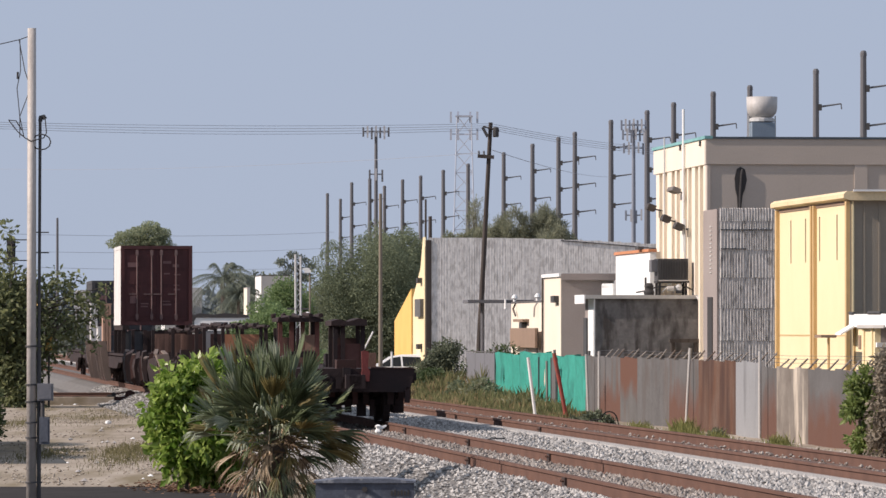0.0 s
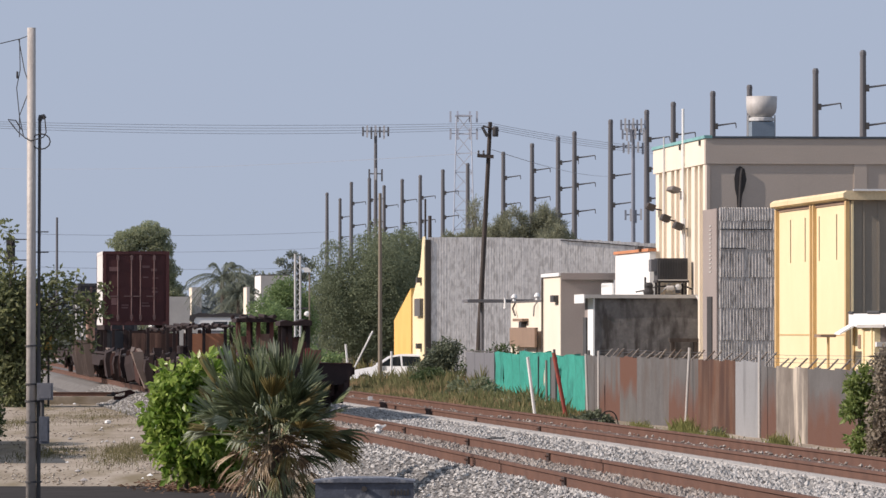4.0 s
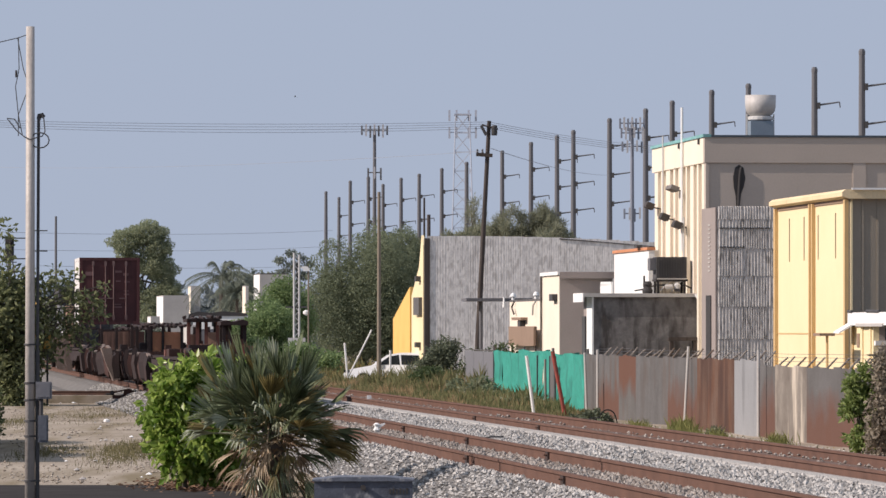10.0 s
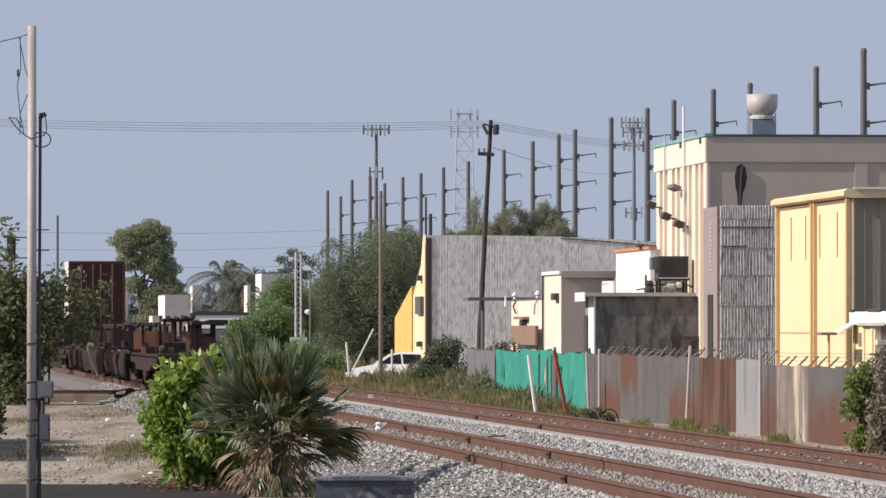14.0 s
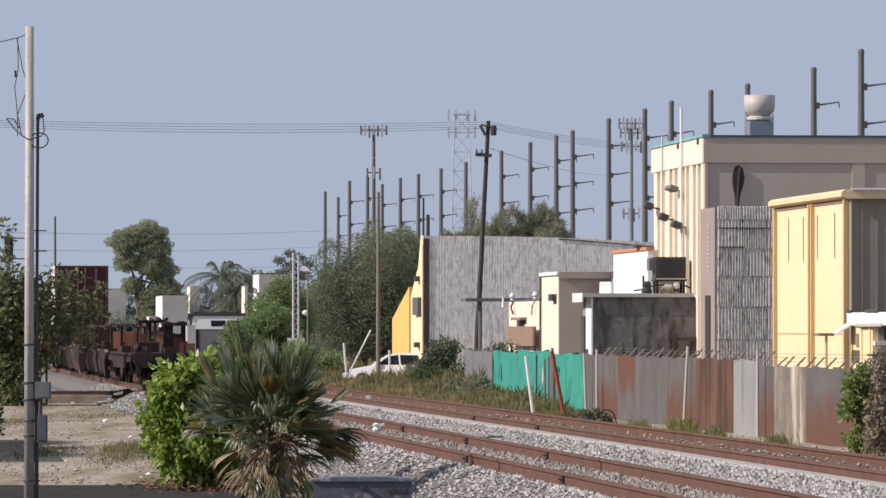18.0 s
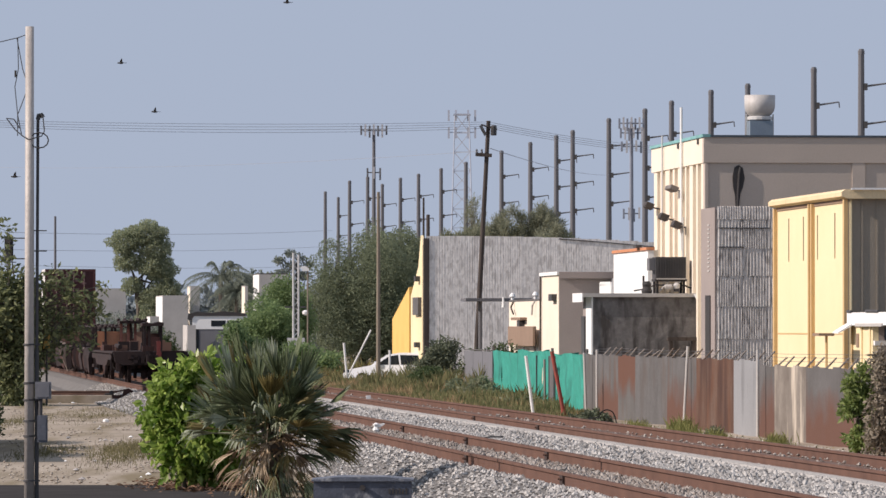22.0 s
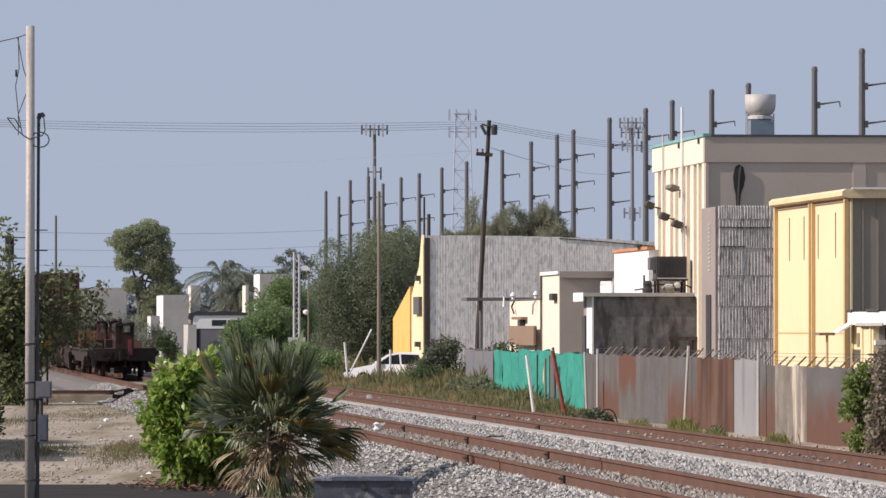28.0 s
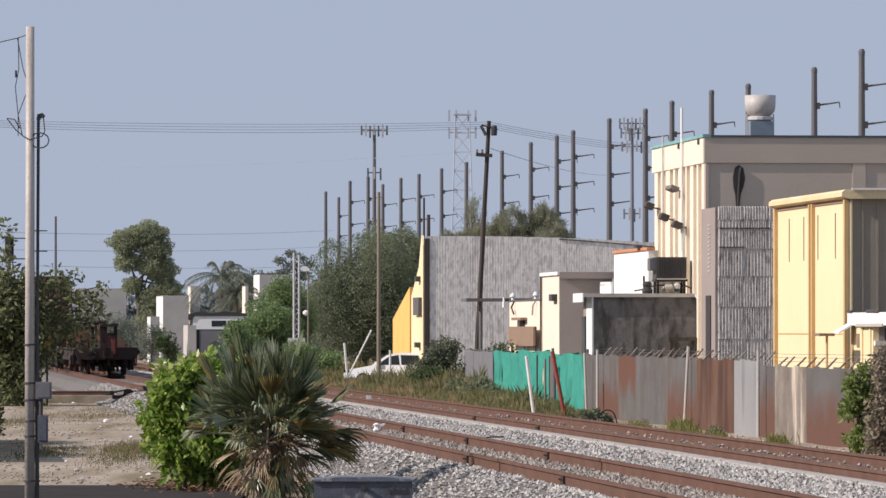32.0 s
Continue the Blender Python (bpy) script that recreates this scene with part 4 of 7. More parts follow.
def fan_palm():
    rng = random.Random(11)
    p = thing("fan_palm", "shaggy fan palm with drooping dry fronds", "palm", pose(-2.54, 83.714, GROUND))
    part("trunk", Shape().tube((0, 0, 0), (0.03, 0, 0.6), 0.21, 0.18, 10).tube((0.03, 0, 0.6), (0, 0, 1.25), 0.18, 0.13, 10), M_bark, p)
    def frond(az, el, stalk, blade, material, droop, n=24, spread=60, label="", low=0.95, wide=0.14, half=0.019, cup=0.2, roll=None):
        """A stalk and its fan: n folded blades that part from the hub, cupped and bent down towards their tips."""
        base = Vector((0.1 * math.cos(az) + rng.uniform(-wide, wide), 0.1 * math.sin(az) + rng.uniform(-wide, wide), low + rng.uniform(-0.15, 0.2)))
        d = Vector((math.cos(az) * math.cos(el), math.sin(az) * math.cos(el), math.sin(el)))
        side = Vector((-math.sin(az), math.cos(az), 0))
        nrm = side.cross(d).normalized()
        roll = rng.uniform(-0.9, 0.9) if roll is None else roll
        side, nrm = side * math.cos(roll) + nrm * math.sin(roll), nrm * math.cos(roll) - side * math.sin(roll)
        mid = base + d * stalk * 0.55
        hub = base + d * stalk - Vector((0, 0, droop * stalk * 0.2))
        f = part("frond", Shape().tube(base, mid, 0.017, 0.013, 5).tube(mid, hub, 0.013, 0.009, 5), material, p, label)
        s = Shape()
        for i in range(n):
            a = radians((i / (n - 1) - 0.5) * 2 * spread)
            b = (d * math.cos(a) + side * math.sin(a) + nrm * (cup * (1 - math.cos(a)) + rng.uniform(-0.06, 0.06))).normalized()
            l = blade * (0.72 + 0.28 * math.cos(a)) * rng.uniform(0.9, 1.08)
            w = b.cross(nrm).normalized() * half
            root, m1 = hub + b * 0.03, hub + b * l * 0.45
            fall = droop * l * rng.uniform(0.6, 1.4)
            m2 = hub + b * l * 0.78 - Vector((0, 0, fall * 0.3))
            tip = hub + b * l * 0.99 - Vector((0, 0, fall))
            fold = nrm * half * 0.7
            s.add([root, m1 - w + fold, m1, m1 + w + fold, m2 - w * 0.7 + fold * 0.7, m2, m2 + w * 0.7 + fold * 0.7, tip],
                  [(0, 1, 2), (0, 2, 3), (1, 4, 5, 2), (2, 5, 6, 3), (4, 7, 5), (5, 7, 6)])
        part("fan", s, material, f)
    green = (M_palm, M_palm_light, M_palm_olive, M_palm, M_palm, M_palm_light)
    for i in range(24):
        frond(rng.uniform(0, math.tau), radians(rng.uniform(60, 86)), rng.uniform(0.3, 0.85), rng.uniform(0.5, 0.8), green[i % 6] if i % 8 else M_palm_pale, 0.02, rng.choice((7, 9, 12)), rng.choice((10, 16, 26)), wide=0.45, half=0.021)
    for i in range(40):
        frond(i * 2.4 + rng.uniform(-0.4, 0.4), radians(rng.uniform(30, 62)), rng.uniform(0.4, 0.8), rng.uniform(0.48, 0.66), green[(i * 5) % 6], 0.05, 15, rng.choice((16, 26, 40)), wide=0.34, half=0.02)
    for i in range(42):
        frond(i * 2.4 + rng.uniform(-0.4, 0.4), radians(rng.uniform(-2, 32)), rng.uniform(0.3, 0.75), rng.uniform(0.42, 0.6), green[(i * 5) % 4], 0.12, 14, rng.choice((16, 26, 38)), low=1.0, wide=0.34, half=0.019)
    for i in range(14):
        frond(rng.uniform(-0.7, 0.4), radians(rng.uniform(-22, 6)), rng.uniform(0.5, 0.8), rng.uniform(0.42, 0.58), M_palm if i % 3 else M_palm_olive, 0.25, 13, rng.choice((18, 30)), wide=0.25)
    # pale fronds whose sunlight is in their colour
    for az, el, stalk in ((3.45, 0.2, 0.85), (3.3, 0.12, 0.8), (4.3, 0.15, 0.6), (4.6, 0.35, 0.7), (4.9, 0.1, 0.5)):
        frond(az, el, stalk, 0.5, M_palm_pale, 0.35, 9, 22, "frond coloured pale for sunlight", wide=0.1, half=0.026)
    for i in range(88):
        az = rng.uniform(0, math.tau) if i % 3 else rng.uniform(4.2, 6.6)
        up = rng.uniform(0.3, 1.05)
        el = radians(rng.uniform(-78, -30) if up < 0.7 else rng.uniform(-65, 20))
        kinds = (M_palm_dry, M_palm_olive, M_palm_brown, M_palm, M_palm_brown, M_palm_dry, M_palm_light)
        frond(az, el, rng.uniform(0.1, 0.45), rng.uniform(0.26, 0.44), kinds[i % 7], 0.3, 7, rng.choice((12, 24, 40)), "dry brown hanging frond" if i % 7 not in (3, 6) else "", low=up, wide=0.3, half=0.014)
    for az, el, stalk, up in ((3.75, 0.12, 0.82, 1.1), (3.95, 0.0, 0.75, 1.0)):
        frond(az, el, stalk, 0.36, M_palm_pale, 0.1, 12, 30, "frond coloured pale for sunlight", up, 0.05, 0.026, roll=1.0)
    for k in range(16):
        frond(rng.uniform(3.4, 6.0), radians(rng.uniform(52, 84)), rng.uniform(0.45, 0.8), rng.uniform(0.45, 0.7), (M_palm_pale, M_palm, M_palm_light, M_palm_olive)[k % 4], 0.04, 5, 9, wide=0.5, half=0.024)



near_bush()
fan_palm()

# shrubs mostly unseen, added at the left to shade the yard too
for q, dx, n in (122.988, -0.1, 8000), (117.2, -0.05, 8001), (110.689, -0.2, 8002):
    tree("yard_shrub", "low dark shrub, mostly out of view, also added for its shadow", -808.0 * q / 9962 + dx, q, [(-0.05, 0, 0.6, 0.4, 2.6, 0.5), (-0.1, 0.5, 1.1, 0.35, 2.4, 0.35), (-0.45, 0, 1.1, 0.5, 2.8, 0.5)], n, 0.09, M_leaf_dark, 0.4, 0.03, 61 + n, 1.2, 0.2, "bush", shell=0.1)

# out of view; added for the shadow it casts across the yard
solid("low_wall", Shape().box(-0.2, 0.0, 106.5, 127.5, -0.05, 0.92), M_concrete_pale, "unseen low wall added to cast a shadow on the yard", "wall", along(2.3, 0, GROUND), kind="structure")

# tree by the signal mast, reaching over the line
tree("shade_tree", "dark leafy tree overhanging the siding", -13.778, 184.481,
     [(1.333 * x, 1.333 * y, max(0.3, 1.333 * z - 0.833), 1.333 * rx, 1.6 * ry, 1.333 * rz) for x, y, z, rx, ry, rz in grow(-0.35, 2.3, 2.6, 4.2, 34, 0.7, 17, 0.5) + [(0.75, 0.2, 2.9, 0.35, 0.4, 0.35), (-0.35, 0, 5.0, 0.25, 0.2, 0.3), (-0.45, 0, 4.5, 0.3, 0.2, 0.3), (0.9, 0, 2.1, 0.3, 0.3, 0.4), (0.2, 0, 3.4, 0.4, 0.4, 0.35),
      (1.25, -0.1, 3.25, 0.4, 0.4, 0.22), (1.65, 0, 3.3, 0.36, 0.3, 0.17), (1.95, 0, 3.5, 0.22, 0.2, 0.12), (1.4, 0, 2.75, 0.42, 0.3, 0.3), (1.55, 0, 3.05, 0.42, 0.3, 0.32), (1.28, 0, 2.5, 0.42, 0.3, 0.45), (1.0, 0, 2.5, 0.5, 0.4, 0.4), (0.9, 0, 3.55, 0.4, 0.4, 0.32), (0.5, 0, 3.6, 0.4, 0.4, 0.3), (1.25, 0, 3.5, 0.3, 0.3, 0.25), (0.1, 0, 3.75, 0.4, 0.4, 0.3), (2.1, 0, 3.6, 0.2, 0.2, 0.08), (2.0, 0, 2.9, 0.16, 0.2, 0.2), (1.75, 0, 2.2, 0.14, 0.2, 0.3), (1.35, 0, 3.85, 0.25, 0.2, 0.1), (0.9, 0, 3.95, 0.3, 0.2, 0.12), (0.4, 0, 2.0, 0.5, 0.4, 0.6), (-0.3, 0, 1.6, 0.5, 0.4, 0.6)]],
     13000, 0.16, M_leaf_shade, 2.9, 0.08, 5, 1.3, 0.2, shell=0.2)

# distant trees and hedges
def at(px_x, s):
    return (px_x - 784) / s


tree("hedge_tree", "dense dark green tree behind the parked car", -4.55, 332.067, grow(0, 4.05, 6.7, 8.9, 34, 1.6, 2), 105000, 0.115, M_leaf_hedge, 3.0, 0.2, 21)
tree("hedge_tree", "dense dark green tree behind the parked car", -2.7, 337.695, grow(0, 4.15, 5.2, 8.9, 24, 1.4, 8), 62000, 0.115, M_leaf_hedge, 3.0, 0.2, 22)
tree("rounded_shrub", "tall green shrub beside a grey mast", -8.875, 316.254, grow(0, 2.7, 3.4, 5.3, 20, 1.0, 14), 24000, 0.14, M_leaf_shrub, 1.6, 0.1, 28, category="bush", shell=0.3)
tree("rounded_shrub", "rounded green shrub below a grey mast", -9.273, 301.879, grow(0, 2.2, 3.6, 4.2, 14, 1.0, 4), 18000, 0.14, M_leaf_shrub, 1.2, 0.1, 23, category="bush")
tree("tall_tree", "tall leafy tree with a bare trunk", -24.3, 452.818,
     [(-1.1, 0, 9.5, 1.5, 1.2, 1.2), (0.6, 0, 10.2, 1.7, 1.3, 1.1), (1.4, 0, 9.0, 1.3, 1.2, 1.1), (1.9, 0, 7.2, 1.2, 1.0, 1.2), (1.0, 0, 7.6, 1.3, 1.2, 1.1), (-0.9, 0, 7.9, 1.2, 1.0, 0.8),
      (2.3, 0, 5.6, 1.1, 1.0, 1.0), (1.1, 0, 5.0, 1.3, 1.0, 1.2), (0.9, 0, 3.2, 1.4, 1.0, 1.2), (-0.6, 0, 6.0, 0.9, 0.8, 0.7)],
     46000, 0.15, M_leaf_tall, 6.5, 0.2, 24, shell=0.35)
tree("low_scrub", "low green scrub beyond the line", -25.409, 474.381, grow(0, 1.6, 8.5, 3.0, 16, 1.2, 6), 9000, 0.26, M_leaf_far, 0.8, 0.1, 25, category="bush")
tree("round_tree", "round tree behind white buildings, haze put into its colour", -15.3, 452.818, grow(0, 4.4, 5.4, 5.6, 26, 1.2, 7), 20000, 0.24, M_leaf_far, 2.6, 0.18, 26)
tree("sparse_tree", "sparse tree with dark tufted clumps", -12.909, 474.381,
     [(-2.4, 0, 6.3, 0.55, 0.5, 0.5), (-1.6, 0, 7.0, 0.5, 0.4, 0.35), (-0.8, 0, 8.3, 0.55, 0.5, 0.35), (0.2, 0, 8.9, 0.55, 0.5, 0.3), (1.0, 0, 8.5, 0.5, 0.4, 0.35), (0.3, 0, 7.8, 0.7, 0.5, 0.4),
      (1.7, 0, 7.9, 0.55, 0.4, 0.35), (-0.5, 0, 7.2, 0.8, 0.6, 0.4), (1.2, 0, 7.0, 0.8, 0.6, 0.45), (-1.6, 0, 5.9, 0.7, 0.5, 0.5), (0, 0, 6.2, 1.3, 0.7, 0.7)],
     3600, 0.2, M_leaf_far, 4.5, 0.12, 27, shell=0.2)
for k, (x, s, w, h) in enumerate(((800, 20.5, 4.6, 11.2), (850, 20, 6.0, 11.6), (842, 19, 1.5, 15.6), (888, 20.5, 4.2, 12.4), (928, 21, 5.0, 13.8), (963, 21, 4.2, 13.0), (988, 21.5, 2.6, 11.4))):
    rr = random.Random(k * 9 + 2)
    lumps = []
    for i in range(34):
        q = rr.uniform(-1, 1)
        lumps.append((q * w * 0.6, rr.uniform(-1, 1), 7.0 + (h - 7.5) * rr.random() ** 0.5 * (1 - 0.3 * abs(q)), 0.55, 0.6, rr.uniform(0.4, 1.0)))
    tree("casuarina", "feathery grey-green casuarina behind the warehouse", (x - 784) / s, 9962 / s, lumps, 2200 if k == 2 else 13000 if k > 2 else 24000, 0.075, M_needle if k > 1 else M_leaf_olive, h * 0.7, 0.14, 30 + k, 5.0, -0.9, shell=0.05)


def feather_palm(x, y, h, seed, size):
    rng = random.Random(seed)
    p = thing("feather_palm", "feather-leaved palm beyond the line, haze put into its colour", "palm", pose(x, y, GROUND), "distant palms")
    part("trunk", Shape().tube((0, 0, 0), (0.1, 0, h), 0.17, 0.12), M_bark, p)
    for i in range(40):
        az, el = rng.uniform(0, math.tau), rng.uniform(-0.3, 1.35)
        pts = []
        for k in range(9):
            q = k / 8
            pts.append(Vector((0.1 + math.cos(az) * math.cos(el) * size * q, math.sin(az) * math.cos(el) * size * q, h + math.sin(el) * size * q - size * 0.62 * q * q)))
        s = Shape()
        for a, b in zip(pts, pts[1:]):
            d = (b - a).normalized()
            w = d.cross(Vector((0, 0, 1))).normalized()
            for sg in (-1, 1):
                for o in (0.0, 0.25, 0.5, 0.75):
                    c = a.lerp(b, o)
                    tip = c + w * sg * rng.uniform(0.2, 0.42) + d * rng.uniform(0.1, 0.3) - Vector((0, 0, rng.uniform(0.15, 0.45)))
                    s.add([c, c + d * 0.05, tip], [(0, 1, 2)])
            s.tube(a, b, 0.02, 0.015, 4)
        part("frond", s, M_leaf_feather, p)


for k, (x, s, w, h, leaf, n) in enumerate(((300, 27.5, 1.4, 2.6, "M", 2600), (436, 35, 2.1, 3.4, "H", 6500), (225, 23, 4.2, 3.6, "F", 6000), (270, 23.5, 2.0, 2.9, "F", 3000), (155, 24, 3.6, 3.8, "F", 5000), (372, 22.5, 3.6, 6.0, "F", 8000), (590, 40, 1.8, 1.5, "H", 3500), (545, 38, 2.6, 2.0, "H", 5000))):
    tree("scrub_bush", "leafy scrub bush beyond the line", (x - 784) / s, 9962 / s, grow(0, h * 0.5, w * 1.25, h * 1.15, 12, 0.5, 110 + k, 0.15), n, 0.14, {"M": M_leaf_mid, "H": M_leaf_shrub, "F": M_leaf_far}[leaf], h * 0.35, 0.05, 120 + k, 1.0, 0.1, "bush", shell=0.3)
feather_palm(-16.05, 406.612, 6.3, 1, 3.1)
feather_palm(-14.6, 398.48, 4.9, 2, 2.4)


def far_line(name, label, x0, x1, d, h, seed, leaf, n):
    rng = random.Random(seed)
    k = 40
    lumps = [(x0 + (x1 - x0) * (i + rng.random()) / k, rng.uniform(-8, 8), h * rng.uniform(0.25, 0.6), (x1 - x0) / k * 1.3, 6, h * rng.uniform(0.3, 0.45)) for i in range(k)]
    ob = new(name, leaf_mesh(name, leaf, lumps, n, h * 0.16, seed, 1.0, 0.0, 0.2))
    ob.matrix_world = pose(0, d, GROUND)
    return tagged(ob, label, "trees", kind="stuff")


# the far woods' haze is painted as a blue-grey leaf colour
M_leaf_blue = leaf_mat("haze_blue_leaves", (0.17, 0.205, 0.225), (0.20, 0.23, 0.245), 1.0, 0.1)
far_line("far_woods", "line of distant trees, blue haze put into their colour", -140, 90, 1400, 14, 3, M_leaf_blue, 16000)
far_line("near_woods", "green scrub line beyond the railway, haze put into its colour", -55, 25, 560, 4.6, 5, M_leaf_far, 14000)

# weeds along the fence, bushes and tufts
def blades(n, place, h, seed, width=0.02):
    """Grass blades; place(rng) gives (a, d, height factor)."""
    rng = np.random.default_rng(seed)
    pts, fs = [], []
    for i in range(n):
        a, d, q = place(rng)
        x, y = a + LEAN * d, d
        z = max(lie(a, d), bed_height(a) if a < 17.3 else -9) - 0.02
        az, hh, b = rng.uniform(0, math.tau), h * q * rng.uniform(0.5, 1.2), rng.uniform(0.1, 0.5)
        dx, dy = math.cos(az), math.sin(az)
        k = len(pts)
        pts += [(x - dy * width, y + dx * width, z), (x + dy * width, y - dx * width, z),
                (x + dx * hh * b * 0.4 + dy * width * 0.7, y + dy * hh * b * 0.4, z + hh * 0.6), (x + dx * hh * b, y + dy * hh * b, z + hh)]
        fs += [(k, k + 1, k + 2), (k, k + 2, k + 3)]
    return Shape().add(pts, fs)


def verge(rng):
    d = rng.uniform(118, 290)
    if d < 165 and rng.random() < 0.985:
        d = rng.uniform(168, 290)
    a = rng.uniform(16.9, 21.6)
    if d < 165:
        a = rng.uniform(20.4, 21.6)
        return (a, d, 0.02 + 0.3 * rng.random() * max(0.0, math.sin(d * 0.47) - 0.5))
    rise = min(1.0, (d - 160) / 40)
    return (a, d, 0.2 + rise * 1.25 * (0.2 + 0.8 * ((a - 16.9) / 4.7) ** 1.5) * (0.75 + 0.35 * math.sin(d * 0.31 + a) + 0.3 * math.sin(d * 0.83 - 2 * a)))


solid("verge_weeds", blades(30000, verge, 0.7, 1, 0.03), M_grass, "olive-green weeds along the fence", "weeds", kind="stuff")
def dry_verge(rng):
    a, d, q = verge(rng)
    if d > 165 and rng.random() < 0.6:
        a = 16.9 + (a - 16.9) * 0.45
        q = q * 0.6
    return (a, d, q)


solid("dry_verge_grass", blades(24000, dry_verge, 0.6, 2, 0.025), M_grass_dry, "straw-coloured dry grass along the track", "grass", kind="stuff")


def yard(rng):
    cx, cy, r = [(-6.425, 115.837, 0.42), (-6.088, 109.473, 0.4), (-6.536, 118.595, 0.4), (-8, 113.205, 0.35), (-9.9, 166.033, 1.0), (-11.424, 150.939, 0.5)][rng.integers(6)]
    x, y = rng.normal(cx, r * 0.8), rng.normal(cy, r * 9.0)
    return (x - LEAN * y, y, 0.15 + 0.85 * rng.random() ** 2)


solid("yard_grass", blades(13000, yard, 0.16, 3, 0.007), M_grass_yard, "dry grass tufts on the dirt yard", "grass", kind="stuff")
for k, (px_a, px_x, w, h, leaf, n) in enumerate(((20.6, 1268, 0.4, 0.22, M_leaf_olive, 200), (22.4, 805, 2.5, 2.0, M_leaf_shadow, 7000), (22.6, 868, 1.7, 1.9, M_leaf_mid, 2600),
                                                 (20.9, 760, 1.3, 1.0, M_leaf_mid, 1500), (19.2, 1042, 0.9, 0.42, M_leaf_shadow, 1300), (20.9, 853, 1.0, 0.8, M_leaf_olive, 1200), (20.9, 872, 1.1, 0.62, M_leaf_hedge, 900), (20.7, 918, 0.9, 0.36, M_leaf_olive, 600), (21.0, 832, 1.4, 0.9, M_leaf_hedge, 1500), (21.7, 785, 1.9, 0.95, M_leaf_mid, 2200))):
    d = px_a * 9962 / (px_x + 230)
    lumps = grow(0, h * 0.5, w * 1.3, h * 1.1, 7, 0.3, 60 + k, 0.1)
    tree("weed_bush", "leafy green weed bush along the fence", px_a + LEAN * d, d, lumps, n, 0.10 if k else 0.08, leaf, h * 0.4, 0.02, 70 + k, 1.3, 0.2, "bush", z=lie(px_a, d), shell=0.2)
x0 = 117.133
tree("fence_bush", "bushy green sapling against the fence", 20.6 + LEAN * x0, x0, [(0.05, 0, 0.35, 0.3, 0.3, 0.36), (0.0, 0, 1.15, 0.3, 0.3, 0.3), (-0.12, 0, 1.5, 0.2, 0.25, 0.25), (0.12, 0, 1.75, 0.14, 0.2, 0.16), (0.3, 0, 0.8, 0.25, 0.3, 0.5), (-0.2, 0, 0.95, 0.2, 0.2, 0.2), (0.3, 0, 1.4, 0.2, 0.2, 0.25)], 2700, 0.1, M_leaf_fence, 0.8, 0.03, 90, 1.3, 0.2, "bush", z=lie(20.6, x0), shell=0.25)


def fence_tufts(rng):
    d0, r, q = ((142.314, 2.4, 1.0), (143.009, 2.0, 0.9), (127.798, 1.0, 0.7), (136.994, 1.0, 0.6), (150.797, 2.5, 0.6))[rng.integers(5)]
    a = 20.6 if d0 < 165 else 19.3
    off = rng.normal(0, 0.5)
    return (a + rng.normal(0, 0.14), d0 + off * r, q * rng.uniform(0.3, 1.1) * max(0.25, 1.1 - abs(off)))


solid("fence_tufts", blades(4200, fence_tufts, 0.44, 9, 0.007), M_grass_green, "fresh green grass tufts at the fence foot", "grass", kind="stuff")


def litter(rng):
    return rng.normal(-3.562, 0.55), rng.normal(88.946, 1.6)


def leaf_litter():
    rng = np.random.default_rng(5)
    s = Shape()
    for i in range(2600):
        x, y = litter(rng)
        a, r = rng.uniform(0, math.tau), rng.uniform(0.03, 0.07)
        c, q, z = math.cos(a) * r, math.sin(a) * r, GROUND + 0.01 + rng.uniform(0, 0.07)
        s.add([(x - c, y - q, z), (x + q * 0.5, y - c * 0.5, z + r * rng.uniform(-0.2, 0.6)), (x + c, y + q, z), (x - q * 0.5, y + c * 0.5, z + r * rng.uniform(-0.2, 0.6))], [(0, 1, 2, 3)])
    solid("leaf_litter", s, M_litter, "reddish-brown fallen leaves under the palm", "leaf litter", kind="stuff")


leaf_litter()
tree("wall_creeper", "dark brown and green creeper over the fence", 20.9 - 0.10179 * 116.5, 116.5, [(0.05, 0, 1.0, 0.28, 0.3, 0.9), (0.12, 0, 1.9, 0.3, 0.3, 0.42), (0.35, 0, 1.3, 0.3, 0.3, 0.8), (-0.05, 0, 0.4, 0.25, 0.3, 0.4)], 3000, 0.09, M_leaf_creeper, 0.8, 0.04, 91, 1.2, 0.3, "creeper", z=lie(20.9, 116.5), shell=0.2)

# ---- train ----
M_car_black = mat("grimy_black_steel", (0.028, 0.021, 0.022), (0.056, 0.032, 0.028), 0.95, 0.0, scale=1.2)
M_car_rust = mat("brown_rusted_steel", (0.065, 0.032, 0.027), (0.032, 0.02, 0.019), 0.95, 0.0, scale=0.9)
M_car_brown = mat("brown_rusted_panel", (0.21, 0.12, 0.09), (0.12, 0.072, 0.058), 0.9, scale=0.8, streak=(0.06, 0.035, 0.03), streak_at=0.55)
M_car_orange = mat("orange_rusted_panel", (0.54, 0.25, 0.14), (0.43, 0.19, 0.11), 0.85, scale=0.8, streak=(0.16, 0.075, 0.05), streak_at=0.7)
M_car_pink = mat("faded_pinkish_panel", (0.42, 0.27, 0.2), (0.3, 0.18, 0.13), 0.85, scale=1.0)
M_car_frame = mat("red_brown_frame", (0.18, 0.078, 0.062), (0.095, 0.048, 0.042), 0.9, scale=1.5)
M_car_red = mat("faded_red_panel", (0.20, 0.05, 0.045), (0.12, 0.035, 0.033), 0.85)
M_car_pale = mat("pale_dusty_plate", (0.22, 0.17, 0.145), (0.13, 0.10, 0.085), 0.85, scale=1.2, streak=(0.16, 0.12, 0.1), streak_at=0.6)
